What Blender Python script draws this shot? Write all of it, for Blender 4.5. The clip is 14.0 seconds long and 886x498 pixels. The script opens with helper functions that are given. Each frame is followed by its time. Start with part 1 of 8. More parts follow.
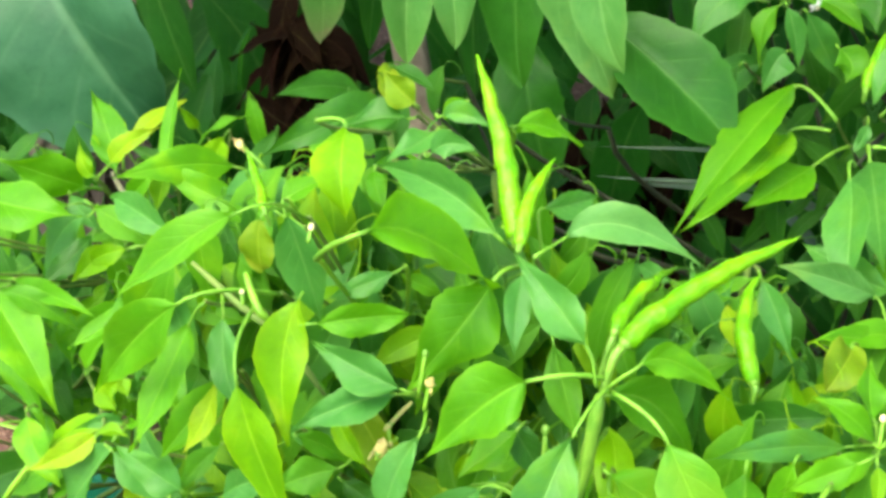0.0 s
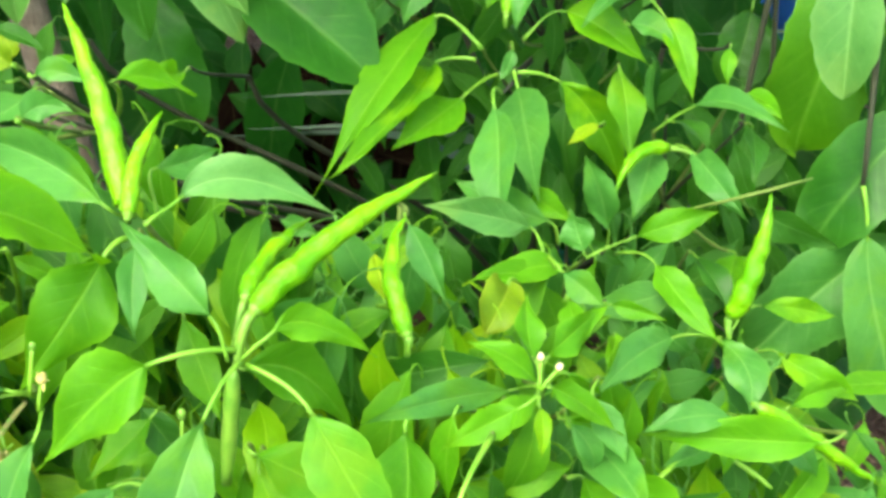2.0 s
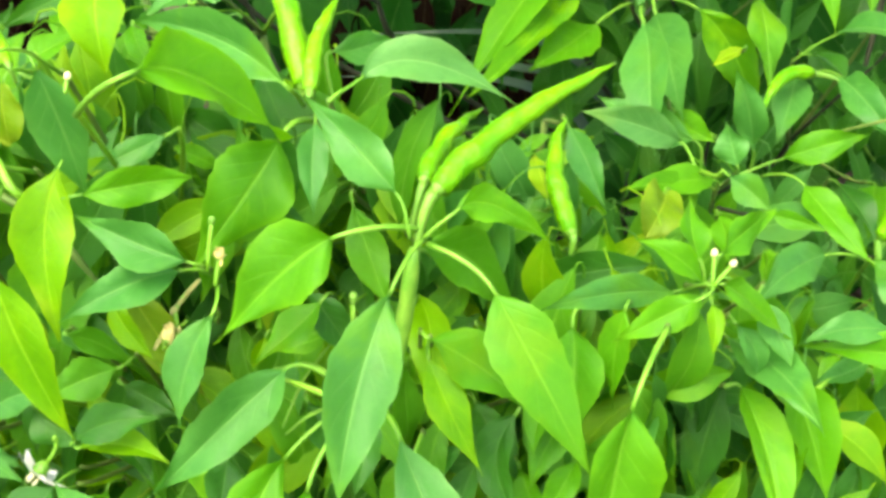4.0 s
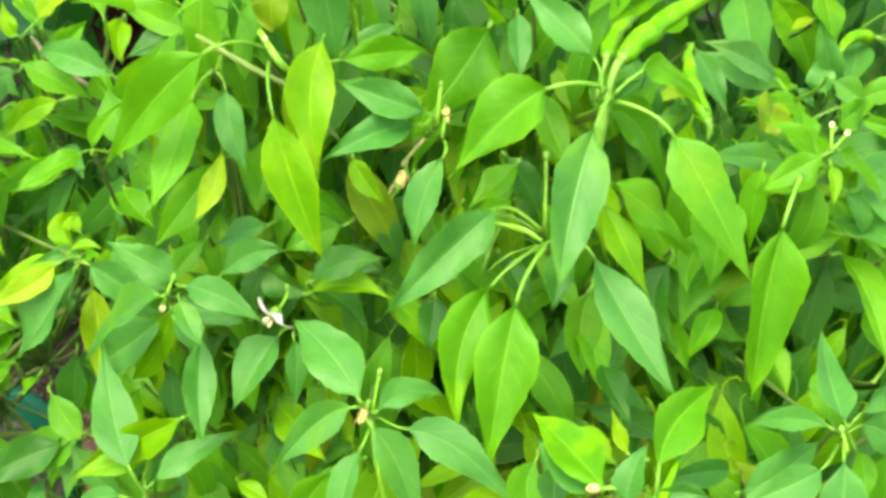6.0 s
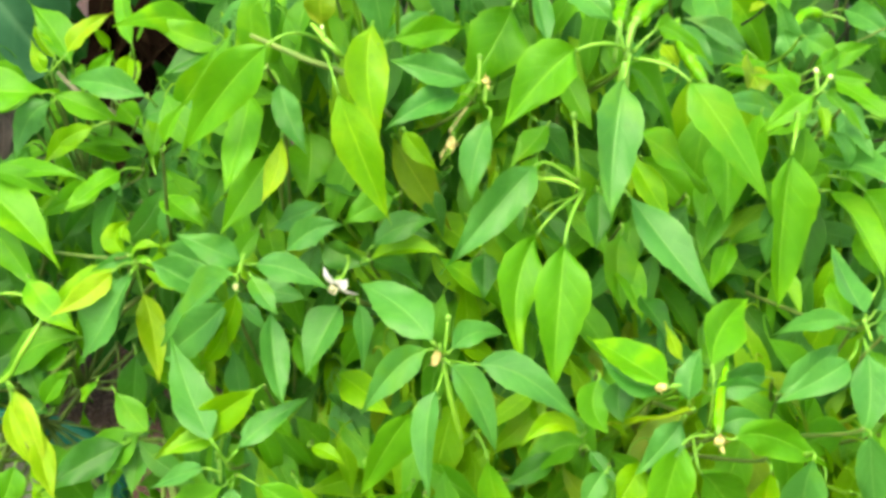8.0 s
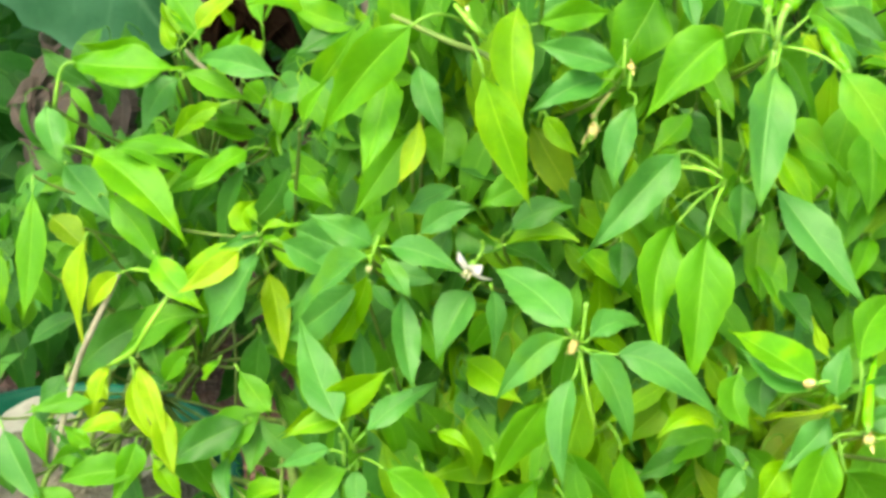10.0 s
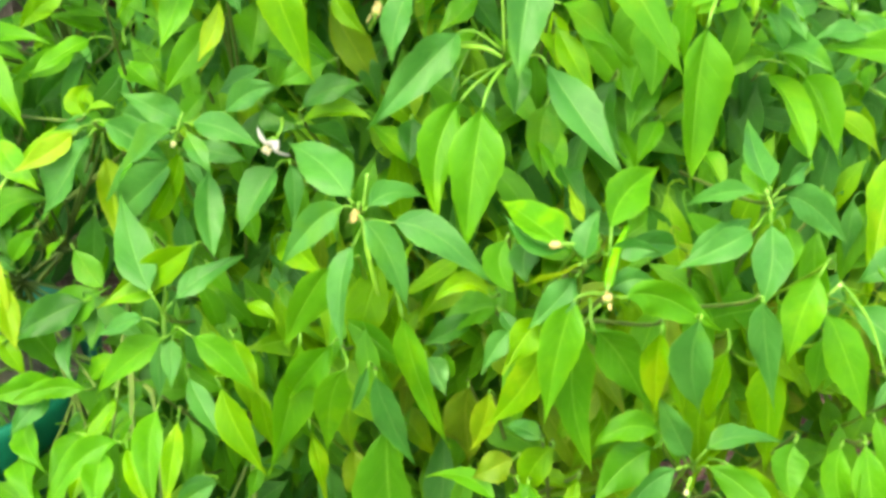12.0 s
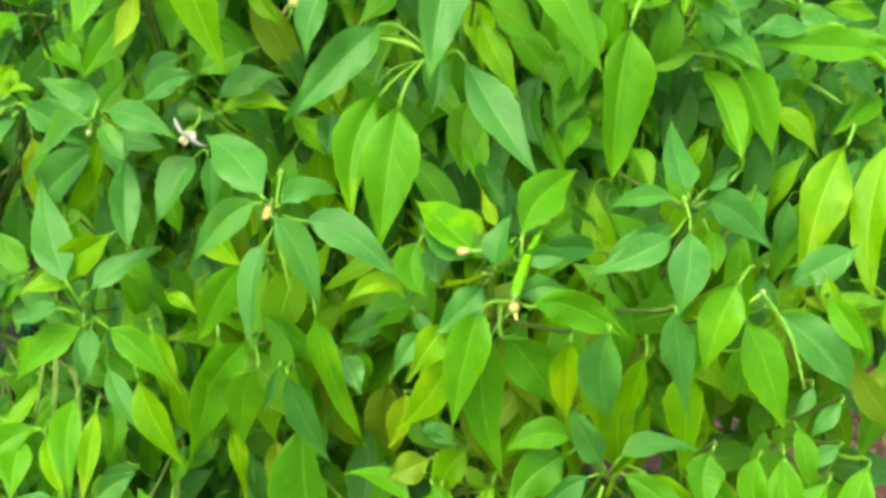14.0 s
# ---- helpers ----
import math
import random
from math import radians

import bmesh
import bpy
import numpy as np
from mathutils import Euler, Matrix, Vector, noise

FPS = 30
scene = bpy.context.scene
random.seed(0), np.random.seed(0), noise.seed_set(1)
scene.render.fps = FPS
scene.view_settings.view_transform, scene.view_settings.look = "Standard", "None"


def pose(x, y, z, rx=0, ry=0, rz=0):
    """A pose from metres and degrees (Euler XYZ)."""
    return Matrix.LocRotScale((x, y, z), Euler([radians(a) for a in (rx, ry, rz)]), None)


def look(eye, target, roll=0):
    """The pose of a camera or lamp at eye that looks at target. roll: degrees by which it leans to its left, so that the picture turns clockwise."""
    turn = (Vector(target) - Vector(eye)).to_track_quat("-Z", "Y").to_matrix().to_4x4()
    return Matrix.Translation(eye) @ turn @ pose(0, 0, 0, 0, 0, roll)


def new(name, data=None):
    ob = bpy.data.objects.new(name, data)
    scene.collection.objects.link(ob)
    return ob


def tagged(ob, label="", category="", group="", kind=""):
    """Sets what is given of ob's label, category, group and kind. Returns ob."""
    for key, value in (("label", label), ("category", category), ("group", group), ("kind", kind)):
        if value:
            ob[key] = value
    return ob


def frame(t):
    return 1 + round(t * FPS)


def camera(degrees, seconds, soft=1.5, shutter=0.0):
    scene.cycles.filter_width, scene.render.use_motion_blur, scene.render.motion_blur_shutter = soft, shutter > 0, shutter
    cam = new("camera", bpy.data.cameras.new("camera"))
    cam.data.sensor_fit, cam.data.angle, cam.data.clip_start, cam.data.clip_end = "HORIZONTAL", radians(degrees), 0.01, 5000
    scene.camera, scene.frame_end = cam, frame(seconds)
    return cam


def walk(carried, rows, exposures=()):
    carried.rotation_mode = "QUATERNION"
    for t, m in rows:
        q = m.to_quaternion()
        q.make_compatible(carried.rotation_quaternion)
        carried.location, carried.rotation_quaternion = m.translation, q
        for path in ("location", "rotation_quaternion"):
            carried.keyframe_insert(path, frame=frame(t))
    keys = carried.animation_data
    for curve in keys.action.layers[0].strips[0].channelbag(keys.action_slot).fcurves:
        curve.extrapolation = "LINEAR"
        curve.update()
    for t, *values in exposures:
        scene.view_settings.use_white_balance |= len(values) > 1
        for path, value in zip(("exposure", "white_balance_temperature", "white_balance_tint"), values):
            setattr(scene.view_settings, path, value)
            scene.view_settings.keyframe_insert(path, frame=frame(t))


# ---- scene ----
cam = camera(33.50, 14.0, soft=3.6)
PATH = [
    (0.0, pose(0.0856, -0.5097, 1.0213, 59.783, 0.476, 16.645)),
    (0.5, pose(0.0501, -0.4800, 1.0308, 61.050, 0.890, 10.742)),
    (1.0, pose(0.0611, -0.4647, 1.0183, 61.193, -0.080, 6.217)),
    (1.5, pose(0.0852, -0.4515, 0.9951, 58.806, -0.423, 4.828)),
    (2.0, pose(0.1097, -0.4489, 0.9890, 58.029, -0.288, 3.838)),
    (2.2, pose(0.1074, -0.4505, 0.9877, 57.900, -0.379, 3.944)),
    (4.3, pose(0.0424, -0.4734, 0.9455, 57.907, -0.720, 6.263)),
    (4.5, pose(0.0324, -0.4725, 0.9458, 57.474, -0.472, 6.661)),
    (5.0, pose(0.0000, -0.4787, 0.9354, 57.954, -1.587, 8.124)),
    (5.5, pose(-0.0114, -0.5171, 0.9242, 57.735, -1.142, 8.432)),
    (5.9, pose(-0.0121, -0.6191, 0.9104, 61.880, -2.016, 5.698)),
    (6.0, pose(-0.0357, -0.6705, 0.8969, 63.689, -1.695, 4.353)),
    (6.5, pose(-0.1088, -0.8073, 0.8652, 68.674, -0.786, 1.306)),
    (7.0, pose(-0.1431, -0.7559, 0.8695, 68.330, 3.008, -3.624)),
    (7.5, pose(-0.1350, -0.7516, 0.8546, 66.348, -0.660, -3.368)),
    (8.0, pose(-0.1191, -0.7778, 0.8693, 67.026, 1.255, -1.645)),
    (8.1, pose(-0.1238, -0.7813, 0.8683, 66.838, 1.155, -0.863)),
    (8.5, pose(-0.1319, -0.7773, 0.8663, 67.203, 0.682, 0.519)),
    (9.0, pose(-0.1392, -0.7690, 0.8576, 66.563, 0.821, 1.592)),
    (9.2, pose(-0.1478, -0.7690, 0.8643, 67.174, 0.846, 1.718)),
    (11.3, pose(-0.1585, -0.7825, 0.8648, 65.526, 0.406, 0.673)),
    (11.5, pose(-0.1258, -0.7895, 0.8597, 65.644, -0.032, 1.015)),
    (12.0, pose(-0.0252, -0.8180, 0.8411, 64.525, 0.714, 2.302)),
    (12.1, pose(-0.0114, -0.8173, 0.8439, 64.045, 1.018, 1.923)),
    (12.5, pose(-0.0029, -0.7993, 0.8230, 61.579, 0.241, 1.679)),
    (13.0, pose(-0.0411, -0.7817, 0.8099, 60.699, -0.585, 2.256)),
    (13.5, pose(-0.0235, -0.7820, 0.8224, 61.606, -0.085, 1.553)),
    (14.0, pose(0.0240, -0.7865, 0.8602, 62.416, -0.174, 2.962)),
]
walk(cam, PATH, exposures=[(0, 2.60, 6900, 5), (1.5, 2.68, 6900, 5), (2.2, 2.68, 6900, 5), (5, 2.66, 7300, 5), (8, 2.57, 7300, 5), (11.5, 2.66, 7300, 4), (13, 2.38, 7200, 2), (14, 2.33, 7250, 1)])

# ---- world and light: bright overcast ----
world = bpy.data.worlds.new("overcast_sky")
scene.world = world
world.use_nodes = True
wn = world.node_tree.nodes
sky = wn.new("ShaderNodeTexSky")
sky.sky_type = "NISHITA"
sky.sun_disc = False
sky.sun_elevation = radians(61)
sky.sun_rotation = radians(200)
sky.air_density, sky.dust_density, sky.ozone_density = 1.0, 4.0, 0.6
wn["Background"].inputs["Strength"].default_value = 0.15
world.node_tree.links.new(sky.outputs[0], wn["Background"].inputs["Color"])

sun_data = bpy.data.lights.new("sun", "SUN")
sun_data.energy = 0.9
sun_data.angle = radians(35)
sun_data.color = (1.0, 0.96, 0.88)
sun = new("sun", sun_data)
sun.matrix_world = look((-0.6, -1.2, 2.4), (0, 0, 0))


# ---- materials ----
def material(name):
    m = bpy.data.materials.new(name)
    m.use_nodes = True
    n, l = m.node_tree.nodes, m.node_tree.links
    return m, n, l, n["Principled BSDF"], n["Material Output"]


def math_node(n, l, op, a, b=None, clamp=False):
    k = n.new("ShaderNodeMath")
    k.operation = op
    k.use_clamp = clamp
    for i, v in enumerate((a, b)):
        if v is None:
            continue
        if isinstance(v, (int, float)):
            k.inputs[i].default_value = v
        else:
            l.new(v, k.inputs[i])
    return k.outputs[0]


def smooth(n, l, value, lo, hi, a=0.0, b=1.0):
    k = n.new("ShaderNodeMapRange")
    k.interpolation_type = "SMOOTHSTEP"
    k.inputs["From Min"].default_value, k.inputs["From Max"].default_value = lo, hi
    k.inputs["To Min"].default_value, k.inputs["To Max"].default_value = a, b
    l.new(value, k.inputs["Value"])
    return k.outputs["Result"]


def mix(n, l, fac, a, b, blend="MIX"):
    k = n.new("ShaderNodeMix")
    k.data_type, k.blend_type = "RGBA", blend
    for sock, v in ((k.inputs["Factor"], fac), (k.inputs["A"], a), (k.inputs["B"], b)):
        if isinstance(v, (int, float)):
            sock.default_value = v
        elif isinstance(v, tuple):
            sock.default_value = (*v, 1.0)
        else:
            l.new(v, sock)
    return k.outputs["Result"]


def noise_tex(n, l, scale, detail=3.0, coord="Object", rough=0.55):
    c = n.new("ShaderNodeTexCoord")
    k = n.new("ShaderNodeTexNoise")
    k.inputs["Scale"].default_value, k.inputs["Detail"].default_value = scale, detail
    k.inputs["Roughness"].default_value = rough
    l.new(c.outputs[coord], k.inputs["Vector"])
    return k.outputs["Fac"]


def bump(n, l, height, bsdf, strength, distance):
    k = n.new("ShaderNodeBump")
    k.inputs["Strength"].default_value, k.inputs["Distance"].default_value = strength, distance
    l.new(height, k.inputs["Height"])
    l.new(k.outputs[0], bsdf.inputs["Normal"])
    return k.outputs[0]


def leaf_material(name, base, light, edge, through_col, trans=0.45, rough=0.46, veins=7.0, per_island=False, spec=0.24):
    """Blade with a pale midrib, faint side veins, mottling and light passing through."""
    m, n, l, p, out = material(name)
    uv = n.new("ShaderNodeTexCoord")
    sep = n.new("ShaderNodeSeparateXYZ")
    l.new(uv.outputs["UV"], sep.inputs[0])
    across = math_node(n, l, "ABSOLUTE", math_node(n, l, "SUBTRACT", math_node(n, l, "MULTIPLY", sep.outputs[0], 2.0), 1.0))
    along = sep.outputs[1]
    rib = smooth(n, l, across, 0.01, 0.09, 1.0, 0.0)
    fr = math_node(n, l, "FRACT", math_node(n, l, "SUBTRACT", math_node(n, l, "MULTIPLY", along, veins), math_node(n, l, "MULTIPLY", across, 1.9)))
    side = smooth(n, l, math_node(n, l, "ABSOLUTE", math_node(n, l, "SUBTRACT", fr, 0.5)), 0.0, 0.13, 1.0, 0.0)
    side = math_node(n, l, "MULTIPLY", side, smooth(n, l, across, 0.5, 0.95, 1.0, 0.0))
    side = math_node(n, l, "MULTIPLY", side, smooth(n, l, noise_tex(n, l, 40.0, 2.0), 0.35, 0.65, 0.15, 1.0))
    if per_island:
        rnd = n.new("ShaderNodeNewGeometry").outputs["Random Per Island"]
    else:
        rnd = n.new("ShaderNodeObjectInfo").outputs["Random"]
    coarse = noise_tex(n, l, 26.0, 3.0)
    fine = noise_tex(n, l, 420.0, 2.0)
    c = mix(n, l, smooth(n, l, coarse, 0.35, 0.68), base, light)
    c = mix(n, l, smooth(n, l, rnd, 0.0, 1.0, 0.0, 0.55), c, light)
    mottle = noise_tex(n, l, 130.0, 4.0, rough=0.65)
    c = mix(n, l, smooth(n, l, mottle, 0.52, 0.72, 0.0, 0.5), c, (min(1, light[0] * 1.25), min(1, light[1] * 1.15), light[2] * 1.2))
    c = mix(n, l, smooth(n, l, mottle, 0.30, 0.48, 0.45, 0.0), c, (base[0] * 0.7, base[1] * 0.75, base[2] * 0.7))
    vor = n.new("ShaderNodeTexVoronoi")
    vor.feature = "DISTANCE_TO_EDGE"
    vor.inputs["Scale"].default_value = 380.0
    l.new(uv.outputs["Object"], vor.inputs["Vector"])
    net = smooth(n, l, vor.outputs["Distance"], 0.0, 0.16, 1.0, 0.0)
    patch = smooth(n, l, noise_tex(n, l, 9.0, 2.0), 0.38, 0.66)
    c = mix(n, l, math_node(n, l, "MULTIPLY", patch, 0.28), c, (base[0] * 0.6, base[1] * 0.62, base[2] * 0.8))
    c = mix(n, l, math_node(n, l, "MULTIPLY", net, 0.10), c, light)
    spots = smooth(n, l, noise_tex(n, l, 75.0, 4.0), 0.62, 0.78)
    tipness = math_node(n, l, "ADD", smooth(n, l, along, 0.72, 1.0, 0.0, 0.6), math_node(n, l, "MULTIPLY", smooth(n, l, across, 0.7, 1.0), 0.35))
    c = mix(n, l, math_node(n, l, "ADD", math_node(n, l, "MULTIPLY", tipness, 0.55), math_node(n, l, "MULTIPLY", spots, 0.3), True), c, edge)
    # yellow blotches on some leaves, and a thin pale margin
    blotch = math_node(n, l, "MULTIPLY", smooth(n, l, noise_tex(n, l, 34.0, 3.0), 0.50, 0.66), smooth(n, l, rnd, 0.45, 0.95, 0.0, 0.7))
    c = mix(n, l, blotch, c, edge)
    c = mix(n, l, smooth(n, l, across, 0.86, 1.0, 0.0, 0.45), c, (min(1, light[0] * 1.5), min(1, light[1] * 1.25), light[2] * 1.5))
    c = mix(n, l, math_node(n, l, "MULTIPLY", fine, 0.3), c, (base[0] * 0.45, base[1] * 0.45, base[2] * 0.45))
    rib_col = (min(1, light[0] * 1.9 + 0.05), min(1, light[1] * 1.45 + 0.06), light[2] * 1.8 + 0.02)
    c = mix(n, l, math_node(n, l, "MULTIPLY", side, 0.14), c, rib_col)
    c = mix(n, l, math_node(n, l, "MULTIPLY", rib, 0.34), c, rib_col)
    l.new(c, p.inputs["Base Color"])
    p.inputs["Roughness"].default_value = rough
    p.inputs["Specular IOR Level"].default_value = spec
    h = math_node(n, l, "ADD", math_node(n, l, "MULTIPLY", side, -0.3), math_node(n, l, "MULTIPLY", rib, -1.0))
    h = math_node(n, l, "ADD", h, math_node(n, l, "MULTIPLY", coarse, 1.2))
    h = math_node(n, l, "ADD", h, math_node(n, l, "MULTIPLY", net, -0.06))
    h = math_node(n, l, "ADD", h, math_node(n, l, "MULTIPLY", mottle, 0.5))
    nrm = bump(n, l, h, p, 0.55, 0.001)
    tr = n.new("ShaderNodeBsdfTranslucent")
    tc = mix(n, l, 0.45, c, through_col)
    l.new(tc, tr.inputs["Color"])
    l.new(nrm, tr.inputs["Normal"])
    sh = n.new("ShaderNodeMixShader")
    sh.inputs[0].default_value = trans
    l.new(p.outputs[0], sh.inputs[1])
    l.new(tr.outputs[0], sh.inputs[2])
    l.new(sh.outputs[0], out.inputs["Surface"])
    return m


TONES = {
    "b": ((0.038, 0.176, 0.025), (0.068, 0.245, 0.036), (0.085, 0.250, 0.010), (0.09, 0.42, 0.010)),
    "m": ((0.054, 0.228, 0.005), (0.080, 0.278, 0.007), (0.165, 0.390, 0.005), (0.18, 0.54, 0.003)),
    "y": ((0.084, 0.272, 0.003), (0.138, 0.345, 0.003), (0.235, 0.375, 0.006), (0.22, 0.45, 0.002)),
    "Y": ((0.150, 0.330, 0.006), (0.235, 0.400, 0.010), (0.370, 0.370, 0.030), (0.32, 0.48, 0.006)),
    # deep green, lowered further to imitate the shade at the back
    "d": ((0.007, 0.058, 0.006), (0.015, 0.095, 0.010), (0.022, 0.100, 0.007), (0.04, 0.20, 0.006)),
    "k": ((0.048, 0.208, 0.006), (0.074, 0.262, 0.010), (0.110, 0.270, 0.006), (0.13, 0.40, 0.004)),
    # darker version of the leaf greens, standing in for shade between leaves
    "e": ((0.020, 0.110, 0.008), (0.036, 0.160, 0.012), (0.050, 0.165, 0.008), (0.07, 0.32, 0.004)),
    "o": ((0.095, 0.205, 0.006), (0.150, 0.275, 0.009), (0.215, 0.250, 0.015), (0.20, 0.38, 0.005)),
    "g": ((0.015, 0.108, 0.007), (0.032, 0.165, 0.012), (0.050, 0.175, 0.010), (0.05, 0.26, 0.008)),
    "q": ((0.055, 0.200, 0.030), (0.090, 0.260, 0.045), (0.330, 0.190, 0.130), (0.14, 0.30, 0.028)),
    "t": ((0.024, 0.105, 0.042), (0.042, 0.145, 0.060), (0.006, 0.040, 0.016), (0.04, 0.20, 0.03)),
    # dead leaf brown, taken near black to imitate a deeply shaded gap
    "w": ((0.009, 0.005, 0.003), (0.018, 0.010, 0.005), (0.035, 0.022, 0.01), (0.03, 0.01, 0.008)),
    "v": ((0.060, 0.052, 0.042), (0.120, 0.105, 0.085), (0.160, 0.120, 0.080), (0.06, 0.05, 0.03)),
    "p": ((0.055, 0.215, 0.036), (0.100, 0.285, 0.060), (0.150, 0.290, 0.045), (0.14, 0.38, 0.028)),
}
LEAF = {k: leaf_material("leaf_" + name, *TONES[k], spec=0.26 if k in "betgp" else 0.17) for k, name in
        (("b", "blue_green"), ("m", "mid_green"), ("y", "yellow_green"), ("Y", "yellowing"), ("d", "shade_deepened_green"), ("e", "shade_dark_green"), ("k", "full_green"), ("o", "olive"), ("p", "pale_broad"), ("g", "glossy_broad"), ("t", "dull_teal_broad"), ("q", "brown_edged_broad"))}
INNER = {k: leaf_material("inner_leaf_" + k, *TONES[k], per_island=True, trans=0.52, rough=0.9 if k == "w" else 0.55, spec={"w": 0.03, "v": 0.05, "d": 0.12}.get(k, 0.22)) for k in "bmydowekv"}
LEAF_LABEL = {"Y": "yellowing green leaf", "o": "dull olive ageing leaf", "y": "bright yellow-green leaf", "q": "broad leaf with a withered brown edge"}


def plain_material(name, a, b, scale, rough, bump_amount=0.3, bump_size=0.002, spec=0.4, fine=6.0):
    m, n, l, p, out = material(name)
    f = noise_tex(n, l, scale, 5.0)
    g = noise_tex(n, l, scale * fine, 3.0)
    c = mix(n, l, smooth(n, l, f, 0.3, 0.7), a, b)
    c = mix(n, l, math_node(n, l, "MULTIPLY", g, 0.35), c, (a[0] * 0.5, a[1] * 0.5, a[2] * 0.5))
    l.new(c, p.inputs["Base Color"])
    p.inputs["Roughness"].default_value = rough
    p.inputs["Specular IOR Level"].default_value = spec
    bump(n, l, math_node(n, l, "ADD", f, g), p, bump_amount, bump_size)
    return m


STEM = plain_material("young_green_stem", (0.095, 0.255, 0.010), (0.155, 0.335, 0.018), 60, 0.5)
STALK = plain_material("pale_leaf_stalk", (0.080, 0.235, 0.013), (0.140, 0.315, 0.026), 70, 0.5, 0.2, 0.0006, 0.3)
WOOD = plain_material("woody_stem", (0.06, 0.13, 0.012), (0.11, 0.17, 0.025), 80, 0.7)
TRUNK = plain_material("pale_grey_bark", (0.10, 0.08, 0.055), (0.19, 0.155, 0.115), 55, 0.9, 0.6, 0.003)
BARK = plain_material("dark_bark", (0.012, 0.019, 0.006), (0.025, 0.032, 0.011), 70, 0.85)
TWIG = plain_material("dry_twig", (0.125, 0.125, 0.07), (0.20, 0.20, 0.125), 90, 0.85)
CHILI = plain_material("green_chili_skin", (0.050, 0.205, 0.002), (0.115, 0.300, 0.004), 55, 0.36, 0.9, 0.002, 0.16, 3.0)
CALYX = plain_material("chili_calyx", (0.07, 0.20, 0.012), (0.13, 0.28, 0.025), 120, 0.5)
PETAL = plain_material("white_petal", (0.74, 0.72, 0.68), (0.86, 0.84, 0.80), 150, 0.6, 0.2, 0.0006)
CREAM = plain_material("cream_bud", (0.34, 0.38, 0.14), (0.50, 0.50, 0.24), 200, 0.6, 0.2, 0.0006)
WITHER = plain_material("withered_petal", (0.36, 0.29, 0.08), (0.50, 0.43, 0.16), 200, 0.8, 0.5, 0.001)
DRY_STALK = plain_material("drying_stalk", (0.19, 0.20, 0.05), (0.29, 0.30, 0.09), 200, 0.8, 0.5, 0.001)
ANTHER = plain_material("anther", (0.35, 0.36, 0.22), (0.5, 0.48, 0.25), 300, 0.7)
PALE = plain_material("pale_dry_leaf", (0.11, 0.115, 0.095), (0.19, 0.195, 0.16), 45, 0.85, 0.5, 0.002, 0.2)
POT = plain_material("teal_plastic", (0.001, 0.075, 0.040), (0.002, 0.105, 0.056), 14, 0.55, 0.2, 0.001, 0.15)
SOIL = plain_material("potting_soil", (0.035, 0.02, 0.013), (0.08, 0.05, 0.035), 40, 0.95, 1.0, 0.01, 0.1)
DRY_SOIL = plain_material("dry_soil", (0.085, 0.085, 0.060), (0.16, 0.155, 0.115), 40, 0.95, 1.0, 0.008, 0.1)
DRY = plain_material("dry_leaf_litter", (0.22, 0.13, 0.07), (0.42, 0.30, 0.19), 35, 0.85, 0.5, 0.002, 0.2)
GRAVEL = plain_material("red_gravel_stone", (0.11, 0.05, 0.03), (0.21, 0.115, 0.075), 60, 0.9, 0.6, 0.002, 0.2)
BLADE = plain_material("grey_green_strap", (0.025, 0.07, 0.035), (0.06, 0.115, 0.06), 25, 0.5)
BLUE = plain_material("blue_plastic", (0.01, 0.10, 0.42), (0.02, 0.16, 0.55), 20, 0.4)


def ground_material():
    m, n, l, p, out = material("reddish_earth")
    f = noise_tex(n, l, 5.0, 6.0)
    c = n.new("ShaderNodeTexCoord")
    v = n.new("ShaderNodeTexVoronoi")
    v.inputs["Scale"].default_value = 170.0
    l.new(c.outputs["Object"], v.inputs["Vector"])
    g = noise_tex(n, l, 160.0, 4.0)
    col = mix(n, l, smooth(n, l, f, 0.35, 0.65), (0.060, 0.027, 0.016), (0.118, 0.057, 0.035))
    grey = smooth(n, l, v.outputs["Color"], 0.62, 0.8)
    col = mix(n, l, math_node(n, l, "MULTIPLY", grey, 0.7), col, (0.21, 0.13, 0.09))
    col = mix(n, l, math_node(n, l, "MULTIPLY", smooth(n, l, g, 0.5, 0.75), 0.6), col, (0.03, 0.014, 0.01))
    l.new(col, p.inputs["Base Color"])
    p.inputs["Roughness"].default_value = 0.95
    bump(n, l, math_node(n, l, "ADD", g, v.outputs["Distance"]), p, 0.9, 0.006)
    return m


GROUND = ground_material()


# ---- builders ----
rng = random.Random(7)


def link_mesh(name, bm, mat, parent=None, label="", smooth_faces=True):
    me = bpy.data.meshes.new(name)
    if smooth_faces:
        for fc in bm.faces:
            fc.smooth = True
    bm.to_mesh(me)
    bm.free()
    for mm in mat if isinstance(mat, (list, tuple)) else (mat,):
        me.materials.append(mm)
    ob = new(name, me)
    if parent is not None:
        ob.parent = parent
        ob.matrix_parent_inverse = parent.matrix_world.inverted()
    if label:
        ob["label"] = label
    return ob


part = link_mesh


def thing(name, at, label, category, group="", kind=""):
    ob = new(name)
    ob.location = at
    ob.empty_display_size = 0.05
    bpy.context.view_layer.update()
    return tagged(ob, label, category, group, kind)


def bezier(a, b, c, d, t):
    s = 1 - t
    return a * (s ** 3) + b * (3 * s * s * t) + c * (3 * s * t * t) + d * (t ** 3)


